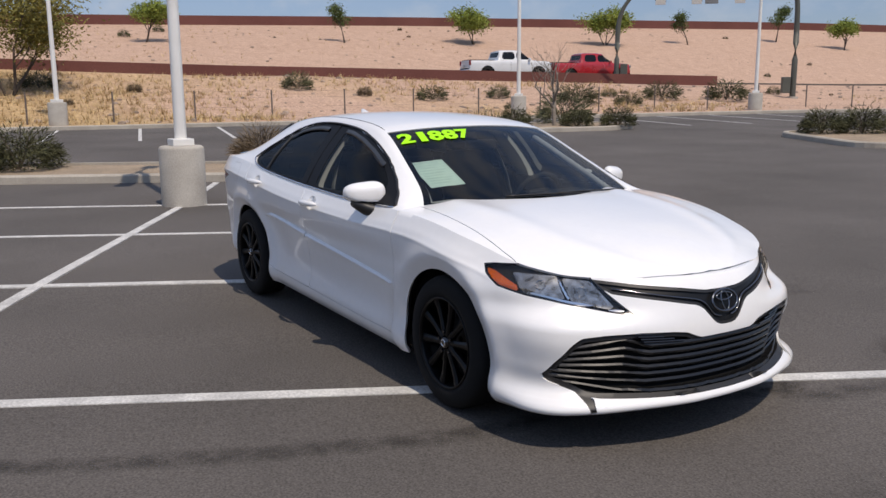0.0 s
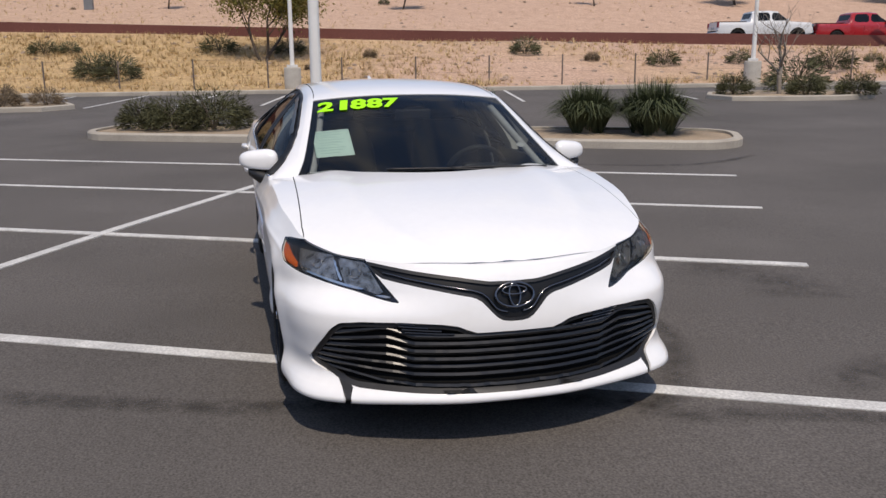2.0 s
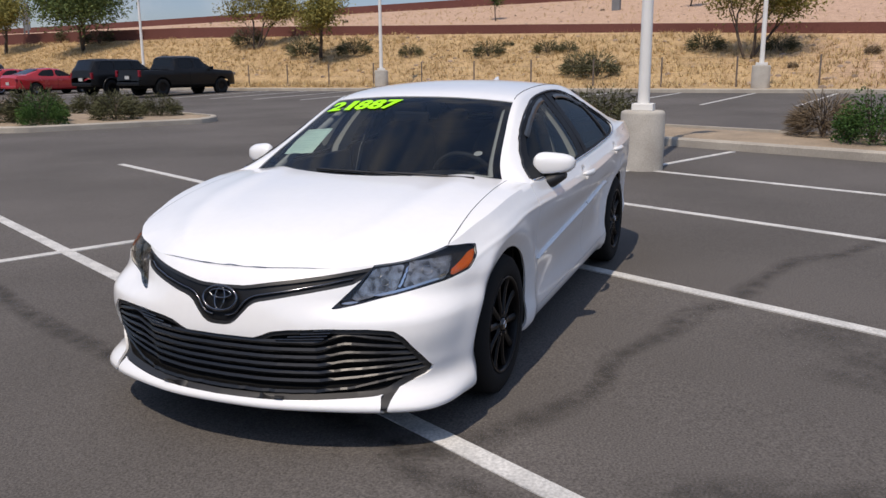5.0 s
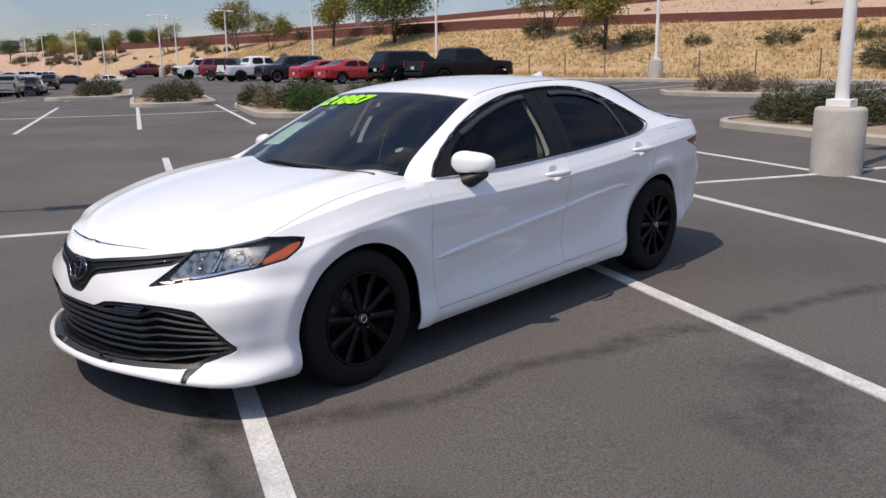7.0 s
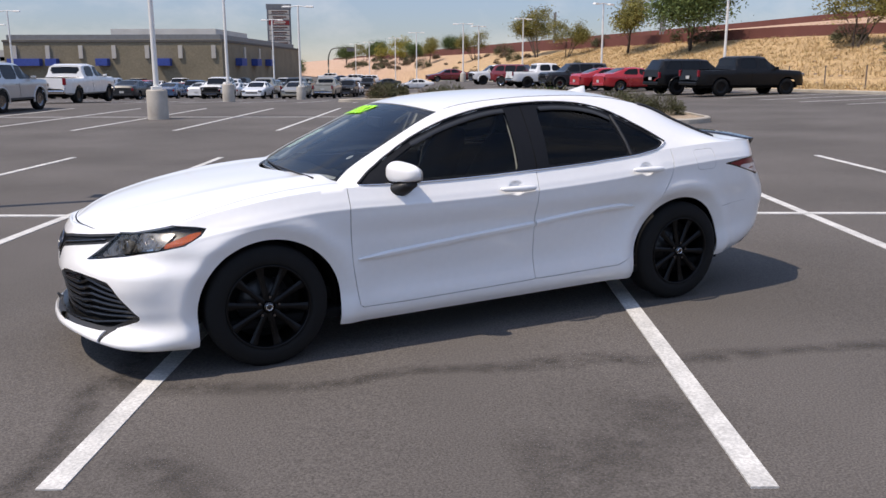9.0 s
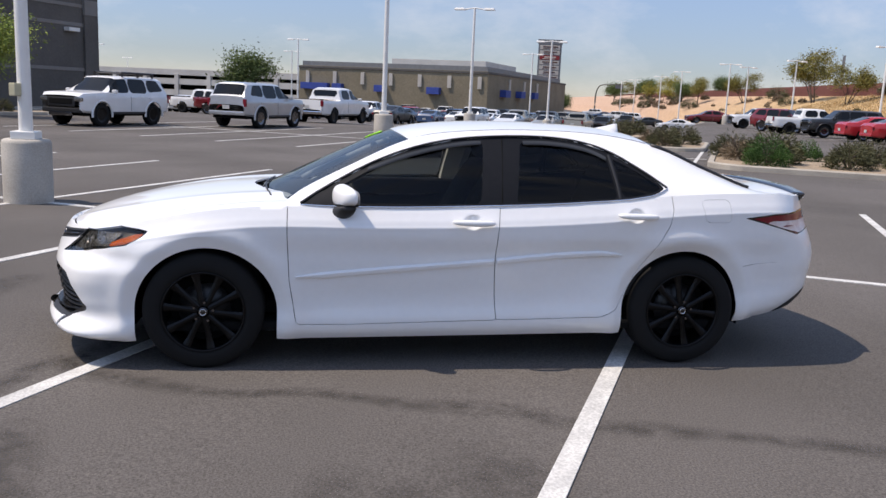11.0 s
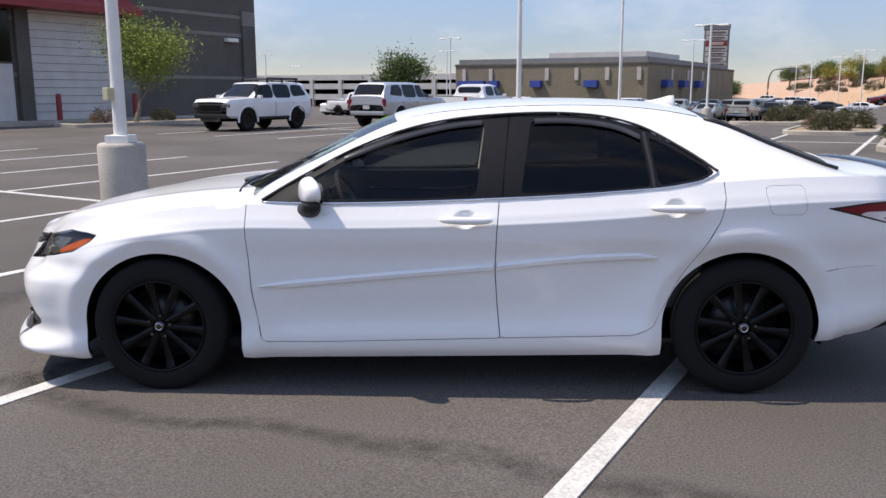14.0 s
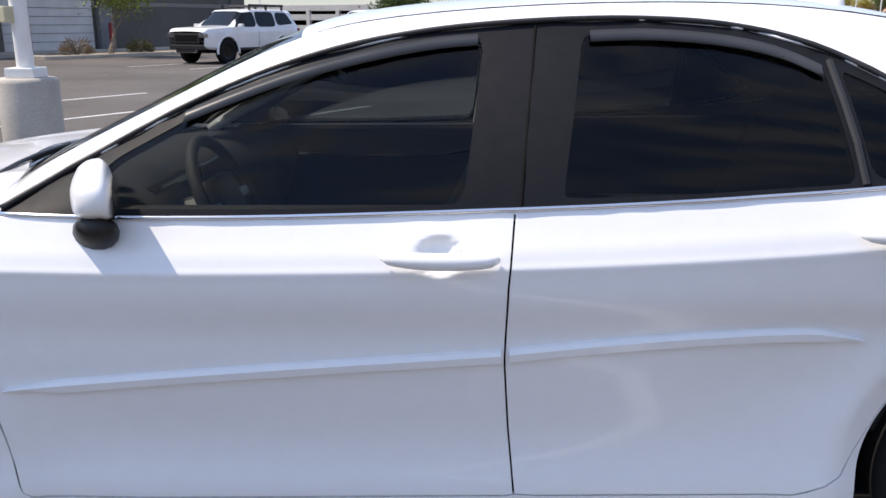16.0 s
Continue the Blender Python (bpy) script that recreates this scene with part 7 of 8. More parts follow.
def tree(seed, height, crown, leaf, leaf_size, per, bark, stems=1, label="", lean=0.2, bare=False, flat=0.6, spread=None, trunk=0.42, droop=0.0):
    rng = random.Random(seed)
    root = tagged(new("tree"), label, "tree")
    bm = bmesh.new()
    tips = []
    for s in range(stems):
        a = rng.uniform(0, 6.28)
        d = Vector((math.cos(a) * lean * (1 if stems > 1 else 0.4), math.sin(a) * lean * (1 if stems > 1 else 0.4), 1))
        grow(rng, bm, (0.05 * math.cos(a) * (stems - 1), 0.05 * math.sin(a) * (stems - 1), -0.15), d, height * trunk, height * 0.026 / stems ** 0.35, 3, tips, 0.62)
    # fit the limbs to the wanted size
    xs = max(max(abs(v.co.x), abs(v.co.y)) for v in bm.verts)
    zs = max(v.co.z for v in bm.verts)
    kx, kz = crown * 0.86 / xs, height * 0.93 / zs
    for v in bm.verts:
        f = min(1.0, max(0.0, v.co.z / (0.35 * zs)))
        v.co = Vector((v.co.x * (1 + (kx - 1) * f), v.co.y * (1 + (kx - 1) * f), v.co.z * kz))
    part("trunk", bm, bark, root, smooth=True)
    if not bare:
        centres = [Vector((t.x * kx, t.y * kx, t.z * kz)) for t in tips if t.z > zs * 0.42]
        v, f = leaves(rng, centres, per, spread or crown * 0.30, leaf_size, 1.6, flat)
        ob = link_mesh("crown", v, f, leaf)
        child(ob, root, "crown of small loose leaves")
    return root


def shrub(seed, r, h, leaf, size, count, label, twiggy=0.0, name="shrub", hollow=0.55):
    """A bush: leaves on the outside of an uneven dome over a few stems."""
    rng = random.Random(seed)
    root = tagged(new(name), label, "shrub")
    bm = bmesh.new()
    for k in range(9):
        a = rng.uniform(0, 6.28)
        q = rng.uniform(0.2, 0.85)
        bm_tube([(0, 0, -0.05), (math.cos(a) * r * q * 0.45, math.sin(a) * r * q * 0.45, h * 0.4), (math.cos(a) * r * q, math.sin(a) * r * q, h * rng.uniform(0.6, 0.95))], [0.018, 0.012, 0.005], 5, bm=bm)
    part("stem", bm, M_BARK, root)
    v, f = [], []
    for _ in range(count):
        a = rng.uniform(0, 6.28)
        u = rng.random() ** 0.6
        el = math.acos(1 - u)
        k = rng.uniform(hollow, 1.0) * (1 + 0.16 * noise.noise((math.cos(a) * 2 + seed, math.sin(a) * 2, el * 2)))
        p = Vector((r * k * math.sin(el) * math.cos(a), r * k * math.sin(el) * math.sin(a), 0.06 * h + h * 0.94 * k * max(0.0, math.cos(el))))
        if el > 1.35:
            p.z = rng.uniform(0.03, 0.4) * h
        n = Vector((p.x, p.y, (p.z - 0.3 * h) * r / h)).normalized()
        t = (n + Vector((rng.uniform(-1, 1), rng.uniform(-1, 1), rng.uniform(-1, 1))) * (0.9 - 0.5 * twiggy)).normalized()
        b = t.orthogonal().normalized()
        b.rotate(Matrix.Rotation(rng.uniform(0, 6.28), 3, t))
        s = size * rng.uniform(0.6, 1.4)
        lg = 1.5 + 3.0 * twiggy
        i = len(v)
        v += [p - t * s * lg * 0.5, p + b * s * (0.5 - 0.33 * twiggy), p + t * s * lg, p - b * s * (0.5 - 0.33 * twiggy)]
        f.append((i, i + 1, i + 2, i + 3))
    child(link_mesh("foliage", v, f, leaf), root)
    return root


def spiky(seed, r, h, leaf, count, label, name="spiky_grass"):
    """A clump of long stiff blades that rise from one place."""
    rng = random.Random(seed)
    root = tagged(new(name), label, "plant")
    v, f = [], []
    for _ in range(count):
        a = rng.uniform(0, 6.28)
        t = rng.random() ** 0.55
        base = Vector((rng.uniform(-1, 1) * r * 0.30, rng.uniform(-1, 1) * r * 0.30, 0))
        lg = h * rng.uniform(0.7, 1.12)
        out = t * r * 1.05
        d = Vector((math.cos(a), math.sin(a), 0))
        s = Vector((-d.y, d.x, 0)) * rng.uniform(0.008, 0.016)
        m1 = base + d * out * 0.40 + Vector((0, 0, lg * 0.60))
        m2 = base + d * out + Vector((0, 0, lg * (1 - 0.72 * t * t)))
        i = len(v)
        v += [base - s, base + s, m1 + s * 0.9, m1 - s * 0.9, m2]
        f += [(i, i + 1, i + 2, i + 3), (i + 3, i + 2, i + 4)]
    ob = link_mesh("blades", v, f, leaf)
    child(ob, root)
    core = bmesh.new()
    bmesh.ops.create_icosphere(core, subdivisions=2, radius=1.0)
    for w in core.verts:
        w.co = Vector((w.co.x * r * 0.35, w.co.y * r * 0.35, max(0.0, w.co.z) * h * 0.35))
    part("crown_base", core, M_DRY, root)
    return root


def surface_z(x, y):
    m = -x * EY + y * EX
    if m > KERB_M + 4:
        return bank_z(m, x * EX + y * EY) + 0.10 * noise.noise((x * 0.35, y * 0.35, 0)) + 0.22 * noise.noise((x * 0.1, y * 0.1, 3)) - 0.03
    if m > KERB_M + 0.1:
        return kerb_ground(x * EX + y * EY) + 0.14 + bank_z(m, x * EX + y * EY) - 0.66
    return ground_z(x, y)


def put(ob, x, y, turn=0.0, size=1.0, dz=0.0):
    ob.matrix_world = Matrix.Translation((x, y, surface_z(x, y) + dz)) @ Matrix.Rotation(radians(turn), 4, 'Z') @ Matrix.Scale(size, 4)
    return ob


def again(ob, x, y, turn=0.0, size=1.0, dz=0.0, label=""):
    c = copy_thing(ob, Matrix.Identity(4))
    if label:
        tagged(c, label)
    return put(c, x, y, turn, size, dz)


# trees on the bank and in the lot
put(tree(3, 5.0, 3.6, M_PALO, 0.060, 60, M_BARK, 3, "spreading palo verde with dark forked trunks on the bank", 0.35, spread=1.15), -35.4, 0.5)
t_b = put(tree(5, 4.6, 2.7, M_PALO, 0.062, 36, M_BARK, 3, "multi-stemmed palo verde in thin yellow-green leaf", 0.35), -40.1, -23.8)
again(t_b, -44.6, -31.4, 100, 1.05, label="palo verde in thin yellow leaf on the bank")
t_g = put(tree(8, 6.4, 4.3, M_TREEGREEN, 0.095, 75, M_BARK, 3, "large dense green tree on the bank", 0.4, spread=1.8), -49.6, -51.5)
t_u = put(tree(9, 3.6, 1.7, M_TREEGREEN, 0.065, 26, M_BARK, 1, "small young tree on the upper slope", 0.2), -63.9, 29.7)
t_v = put(tree(12, 3.4, 2.7, M_LIME, 0.080, 30, M_BARK, 3, "spreading bright green tree on the upper slope", 0.45), -62.4, 42.4)
t_w = put(tree(14, 3.6, 2.2, M_LIME, 0.080, 28, M_BARK, 2, "young bright green tree on the upper slope", 0.4), -67.8, 13.6)
again(t_v, -60.1, 56.8, 80, 1.05)
again(t_u, -59.0, 67.5, 40, 1.0)
again(t_u, -58.4, 81.2, 140, 1.15)
again(t_w, -51.6, 83.8, 70, 1.0)
again(t_u, -71.9, -5.8, 200, 1.0)
again(t_u, -68.0, -22.0, 20, 0.9)
again(t_b, -51.6, -62.3, 30, 1.25)
again(t_b, -53.4, -75.3, 130, 0.95)
again(t_b, -57.1, -87.4, 250, 1.35)
t_y = put(tree(21, 5.5, 3.4, M_YELLOW, 0.09, 15, M_BARK, 3, "yellow-flowering palo verde far along the bank", 0.4), -80.0, -180.0)
again(t_y, -72.0, -165.0, 60, 0.75)
again(t_g, -88.0, -215.0, 10, 0.8)
again(t_g, -78.0, -152.0, 200, 0.62)
again(t_g, -70.0, -240.0, 90, 0.9)
again(t_g, -60.0, -205.0, 190, 0.8)
for x, y, ob, size in ((-93.0, -255.2, t_g, 0.9), (-84.8, -218.1, t_b, 1.25), (-76.5, -186.0, t_y, 0.95), (-71.1, -155.8, t_g, 0.62), (-66.0, -137.1, t_b, 1.05), (-62.0, -113.0, t_b, 1.0)):
    again(ob, x, y, x * 23 + y * 7, size)
put(tree(30, 4.6, 2.35, M_LIME, 0.042, 170, M_PALEBARK, 1, "young tree with a lime-green crown before the building", 0.1, spread=1.1), *grid_xy(26.0, -17.7), dz=0.1)
put(tree(33, 5.2, 2.8, M_TREEGREEN, 0.075, 110, M_BARK, 1, "round green tree between rows of cars", 0.1, spread=1.2), 7.0, -80.0, size=1.2)
bare_tree = put(tree(41, 3.0, 1.45, M_OLIVE, 0.03, 0, M_PALEBARK, 1, "leafless tree with fine grey twigs in a kerbed island", 0.2, bare=True, trunk=0.36), -17.4, 15.3, dz=0.08)
bare2 = bmesh.new()
rng_b = random.Random(5)
tips_b = []
for q in range(7):
    a = rng_b.uniform(0, 6.28)
    grow(rng_b, bare2, (0, 0, 1.1), (math.cos(a) * 0.7, math.sin(a) * 0.7, 0.8), 0.9, 0.016, 2, tips_b, 0.7)
part("twig_spray", bare2, M_PALEBARK, bare_tree, "fine grey twigs")

# shrubs
s_round = shrub(51, 0.62, 0.92, M_TOPIARY, 0.022, 6500, "clipped round green shrub on the gravel strip")
put(s_round, *grid_xy(-12.0, 1.65), dz=0.12)
s_dry = shrub(52, 0.62, 0.82, M_DRY, 0.028, 3800, "dry brown twiggy bush on the gravel strip", 0.9)
put(s_dry, *grid_xy(-12.6, 0.55), dz=0.12)
s_spk = shrub(53, 0.85, 0.88, M_SHRUB, 0.026, 5200, "dense rounded brown-green bush on the gravel strip", 0.45)
put(s_spk, *grid_xy(-12.1, -3.9), dz=0.12)
spike = spiky(61, 0.95, 1.02, M_SPIKY, 2200, "large clump of stiff grey-green blades on the gravel strip")
put(spike, *grid_xy(-12.2, 4.95), dz=0.10)
again(spike, *grid_xy(-12.3, 3.75), 70, 0.92, 0.10)
again(s_spk, *grid_xy(-11.9, -4.7), 200, 0.85, 0.12)
s_brn = shrub(54, 0.55, 0.68, M_SHRUB, 0.024, 3000, "dark brown-green rounded shrub in a kerbed bed", 0.5)
put(s_brn, *grid_xy(-12.0, -5.5), dz=0.12)
for x, y, sz in ((-18.2, 14.2, 1.05), (-17.0, 15.9, 1.0), (-16.4, 17.2, 1.1), (-10.2, 19.3, 1.2), (-9.5, 20.2, 1.3), (-8.6, 21.3, 1.2)):
    again(s_brn, x, y, x * 40, sz, 0.10)
s_yuc = shrub(55, 1.1, 1.45, M_OLIVE, 0.05, 1600, "tall loose grey-green bush", 0.6)
put(s_yuc, -18.9, 16.9, dz=0.0)
s_brown = shrub(56, 0.55, 0.62, M_DRY, 0.026, 1500, "low brown dome-shaped bush in a kerbed island", 0.5)
for e, m, sz in ((-13.6, 20.4, 1.0), (-12.2, 19.9, 1.15), (-11.2, 20.6, 0.95), (-12.8, 21.0, 1.1)):
    x, y = bank_xy(e, m)
    (put(s_brown, x, y, 0, sz, 0.1) if e == -13.6 else again(s_brown, x, y, e * 77, sz, 0.1))
for w, n, ob, sz in ((-7.0, -20.2, s_brn, 1.1), (-7.2, -18.4, s_spk, 0.9), (-7.9, -17.0, s_spk, 0.8), (-6.3, -16.2, s_brn, 1.2), (-4.2, -15.4, s_round, 1.0), (-4.4, -16.8, s_brn, 1.5), (-3.6, -17.6, s_brown, 1.2), (-3.3, -19.0, s_brn, 1.2), (-5.4, -18.8, s_round, 0.8),
                     (-0.9, -24.0, s_brn, 1.2), (-0.4, -25.4, s_brown, 1.1), (-1.4, -26.4, s_brn, 1.3), (-0.7, -27.6, s_brn, 1.0), (2.0, -33.2, s_brn, 1.3), (2.5, -35.5, s_brown, 1.2), (1.8, -38.0, s_brn, 1.4), (2.6, -41.5, s_brn, 1.3),
                     (26.3, -16.4, s_brown, 1.2), (26.3, -19.5, s_brn, 1.0)):
    again(ob, *grid_xy(w, n), w * 50 + n * 13, sz, 0.10)
s_bank = shrub(57, 1.05, 1.25, M_OLIVE, 0.055, 1500, "loose grey-green bush on the dry bank", 0.7)
put(s_bank, -32.9, -5.7)
s_bank2 = shrub(58, 0.95, 0.95, M_SHRUB, 0.045, 1300, "dark creosote bush on the dry bank", 0.6)
put(s_bank2, -38.5, -12.7)
for x, y, sz, ob in ((-33.4, -6.6, 0.9, s_bank), (-39.8, -17.8, 0.8, s_bank2), (-38.5, -9.5, 0.8, s_bank2), (-34.6, 5.4, 0.55, s_dry), (-34.1, 12.9, 0.75, s_bank), (-30.5, 18.4, 0.85, s_bank2), (-26.3, 27.3, 0.8, s_bank2), (-27.5, 30.9, 1.15, s_bank2), (-26.1, 34.3, 1.3, s_bank2), (-27.4, 24.9, 1.2, s_bank2), (-30.0, 22.0, 0.6, s_bank), (-32.0, 15.5, 0.6, s_dry), (-36.6, 1.8, 0.9, s_bank2), (-37.5, -1.5, 1.0, s_bank2), (-41.0, -22.0, 1.2, s_bank2), (-41.5, -25.8, 1.1, s_bank), (-46.0, -33.0, 1.1, s_bank), (-52.0, -52.0, 1.6, s_bank2), (-55.0, -58.0, 1.5, s_bank2), (-58.0, -75.0, 1.2, s_bank)):
    again(ob, x, y, x * 31 + y * 17, sz)
bank_rng = random.Random(77)
for i in range(38):
    e, m = bank_rng.uniform(-140, 70), bank_rng.choice((bank_rng.uniform(KERB_M + 4, WALL_M - 1), bank_rng.uniform(WALL_M + 14, TOP_M - 3)))
    x, y = bank_xy(e, m)
    again(bank_rng.choice((s_bank, s_bank2, s_dry, s_brown)), x, y, i * 53, bank_rng.uniform(0.25, 0.55))
# denser scrub on the slope far to the north
for i in range(70):
    x, y = bank_xy(bank_rng.uniform(-250, -92), bank_rng.uniform(KERB_M + 2.5, WALL_M - 1))
    again(bank_rng.choice((s_bank, s_brown, s_brown, s_dry)), x, y, i * 71, bank_rng.uniform(0.6, 1.5))

# tufts of dry grass and stones over the bank: too many to count
tuft_rng = random.Random(5)
tv, tf = [], []
for i in range(34000):
    e = tuft_rng.uniform(-95, 48)
    m = tuft_rng.uniform(KERB_M + 0.5, WALL_M - 0.4) if tuft_rng.random() < 0.9 else tuft_rng.uniform(WALL_M + 13, TOP_M)
    x, y = bank_xy(e, m)
    thick = 0.75 - 0.020 * y + 0.9 * noise.noise((x * 0.12, y * 0.12, 5))
    if tuft_rng.random() > thick:
        continue
    z = surface_z(x, y)
    hh = tuft_rng.uniform(0.09, 0.34)
    for q in range(6):
        a = tuft_rng.uniform(0, 6.28)
        d = Vector((math.cos(a), math.sin(a), 0))
        s = Vector((-d.y, d.x, 0)) * 0.016
        b = Vector((x, y, z)) + d * 0.05
        i0 = len(tv)
        tv += [b - s, b + s, b + d * hh * tuft_rng.uniform(0.3, 0.8) + Vector((0, 0, hh * tuft_rng.uniform(0.6, 1.0)))]
        tf.append((i0, i0 + 1, i0 + 2))
tagged(link_mesh("dry_grass", tv, tf, M_STRAW), "straw-coloured dry grass tufts over the bank", "grass", kind="stuff")
M_STONE = mat("pale_stone", (0.34, 0.26, 0.20), 0.9, dark=(0.22, 0.16, 0.12), scale=5, amount=0.8, island=0.25, bump=0.4)
sv, sf = [], []
for i in range(900):
    e = tuft_rng.uniform(-40, 60)
    m = tuft_rng.uniform(KERB_M + 0.4, WALL_M - 0.5) if i % 3 else tuft_rng.uniform(WALL_M + 13, TOP_M)
    x, y = bank_xy(e, m)
    z = surface_z(x, y)
    r = tuft_rng.uniform(0.04, 0.16)
    base = len(sv)
    ring = 6
    for lev, k in ((0.0, 1.0), (0.5, 0.85)):
        for q in range(ring):
            a = 6.28 * q / ring
            kk = r * k * tuft_rng.uniform(0.75, 1.2)
            sv.append((x + kk * math.cos(a), y + kk * math.sin(a), z + lev * r))
    sv.append((x, y, z + r * 0.8))
    for q in range(ring):
        p = (q + 1) % ring
        sf += [(base + q, base + p, base + ring + p, base + ring + q), (base + ring + q, base + ring + p, base + 2 * ring)]
tagged(link_mesh("stones", sv, sf, M_STONE), "pale stones scattered over the bank", "stones", kind="stuff")

# ---------------------------------------------------------------- buildings and signs
M_GREYBLOCK = mat("grey_block", (0.115, 0.105, 0.095), 0.9, dark=(0.085, 0.078, 0.070), scale=0.5, amount=0.7, fine=0.10, fine_scale=8, bump=0.3, bump_scale=12)
M_PALEBLOCK = mat("pale_block", (0.22, 0.205, 0.19), 0.9, dark=(0.17, 0.16, 0.145), scale=1, amount=0.7, bump=0.3, bump_scale=20)
M_TANBLOCK = mat("tan_block", (0.235, 0.195, 0.130), 0.9, dark=(0.18, 0.150, 0.10), scale=0.3, amount=0.8, fine=0.12, fine_scale=4, bump=0.2, bump_scale=8)
M_REDMETAL = mat("red_metal", (0.28, 0.022, 0.022), 0.45, dark=(0.20, 0.015, 0.016), scale=2, amount=0.6)
M_BLUEFAB = mat("blue_awning", (0.030, 0.065, 0.30), 0.7, dark=(0.02, 0.045, 0.2), scale=3, amount=0.6)
M_WHITEDOOR = mat("white_steel_door", (0.60, 0.60, 0.59), 0.5, dark=(0.50, 0.50, 0.49), scale=1.5, amount=0.7)
M_WHITEWALL = mat("garage_concrete", (0.52, 0.50, 0.46), 0.85, dark=(0.42, 0.40, 0.37), scale=0.4, amount=0.8)
M_SIGNGREY = mat("sign_back", (0.17, 0.18, 0.19), 0.6, dark=(0.13, 0.135, 0.14), scale=2, amount=0.6)
M_SIGNWHITE = mat("sign_panel", (0.50, 0.46, 0.40), 0.6, dark=(0.42, 0.38, 0.33), scale=1, amount=0.5)
M_SIGNBAR = mat("sign_lettering_bar", (0.10, 0.05, 0.045), 0.6, scale=4, amount=0.5)
M_BROWN = mat("brown_sign_post", (0.11, 0.055, 0.04), 0.8, dark=(0.08, 0.04, 0.03), scale=1, amount=0.6)
M_MAST = mat("olive_mast", (0.085, 0.088, 0.072), 0.5, dark=(0.065, 0.066, 0.055), scale=2, amount=0.6)
GRID_ROT = Matrix.Rotation(math.atan2(-NX, NY), 4, 'Z')


def gbox(name, w0, w1, n0, n1, z0, z1, material, parent=None, label="", bevel=0.02):
    """A box that stands square to the stalls' grid."""
    cx, cy = grid_xy((w0 + w1) / 2, (n0 + n1) / 2)
    bm = bm_box((abs(w1 - w0), abs(n1 - n0), z1 - z0), (cx, cy, (z0 + z1) / 2), bevel, rot=GRID_ROT)
    return part(name, bm, material, parent, label)


def grey_building():
    W0, N0, ZT, ZB = 31.0, -31.0, 7.95, -0.3
    b = tagged(new("building"), "dark grey block building with a red awning and white door", "building")
    gbox("wall", W0, 70, N0, 22, ZB, ZT, M_GREYBLOCK, b)
    gbox("roof_edge", W0 - 0.05, 70, N0 - 0.05, 22, ZT, ZT + 0.12, M_SIGNGREY, b)
    for z in (6.80, 5.45, 4.45, 2.06):
        gbox("band", W0 - 0.03, W0 + 0.1, N0 + 0.02, 21.9, z, z + 0.19, M_PALEBLOCK, b, "slightly paler course of blocks")
    d0 = N0 + 10.1
    for n, hi in ((N0 + 0.2, 5.9), (d0 - 1.25, 7.1)):
        gbox("pilaster", W0 - 0.14, W0, n, n + 1.0, ZB, hi - 0.8, M_GREYBLOCK, b)
        gbox("pilaster_cap", W0 - 0.16, W0, n, n + 1.0, hi - 0.8, hi, M_PALEBLOCK, b, "pale capping block")
    gbox("roller_door", W0 - 0.07, W0, d0, d0 + 4.5, ZB + 0.4, 5.0, M_WHITEDOOR, b, "white steel roller door")
    for k in range(13):
        gbox("door_slat", W0 - 0.085, W0 - 0.06, d0, d0 + 4.5, 0.5 + k * 0.36, 0.51 + k * 0.36 + 0.008, M_PALEBLOCK, b)
    gbox("door_post", W0 - 0.20, W0, d0 + 4.55, d0 + 5.2, ZB, 5.0, M_GREYBLOCK, b)
    gbox("side_door", W0 - 0.07, W0, d0 + 5.4, d0 + 6.6, ZB + 0.4, 2.6, M_WHITEDOOR, b, "white side door")
    gbox("door_light", W0 - 0.07, W0, d0 + 5.4, d0 + 6.6, 2.7, 4.9, M_VGLASS, b, "dark window over the side door")
    aw = bmesh.new()
    rows = []
    for n in (d0 - 0.6, d0 + 12.0):
        rows.append([aw.verts.new((*grid_xy(W0 - o, n), z)) for o, z in ((0.0, 6.05), (1.5, 5.25), (1.5, 4.95), (0.0, 4.95))])
    for k in range(4):
        aw.faces.new((rows[0][k], rows[0][(k + 1) % 4], rows[1][(k + 1) % 4], rows[1][k]))
    aw.faces.new(rows[0])
    aw.faces.new(rows[1][::-1])
    bmesh.ops.recalc_face_normals(aw, faces=aw.faces)
    part("awning", aw, M_REDMETAL, b, "sloping dark red metal awning")
    for n, z in ((d0 + 1.6, 6.45), (N0 + 1.8, 4.15)):
        gbox("wall_lamp", W0 - 0.35, W0, n, n + 0.8, z, z + 0.2, M_POLE, b, "white wall lamp")
    gbox("meter_cupboard", W0 - 0.3, W0, d0 - 1.0, d0 - 0.2, ZB, 2.0, M_SIGNGREY, b)
    for k, n in enumerate((d0 - 0.3, d0 + 3.9)):
        cx, cy = grid_xy(W0 - 0.9, n)
        zz = 0.15
        bo = tagged(part("bollard", bm_lathe([(0.12, zz - 0.02), (0.12, zz + 1.08), (0.10, zz + 1.15), (0.0, zz + 1.18)], 16), M_REDMETAL, smooth=True), "red steel bollard before the roller door", "bollard", "red bollards")
        for v in bo.data.vertices:
            v.co.x += cx
            v.co.y += cy
    gbox("pavement", W0 - 2.2, W0, N0 - 0.5, 22, -0.1, 0.15, M_KERB, b, "concrete pavement along the wall")


grey_building()


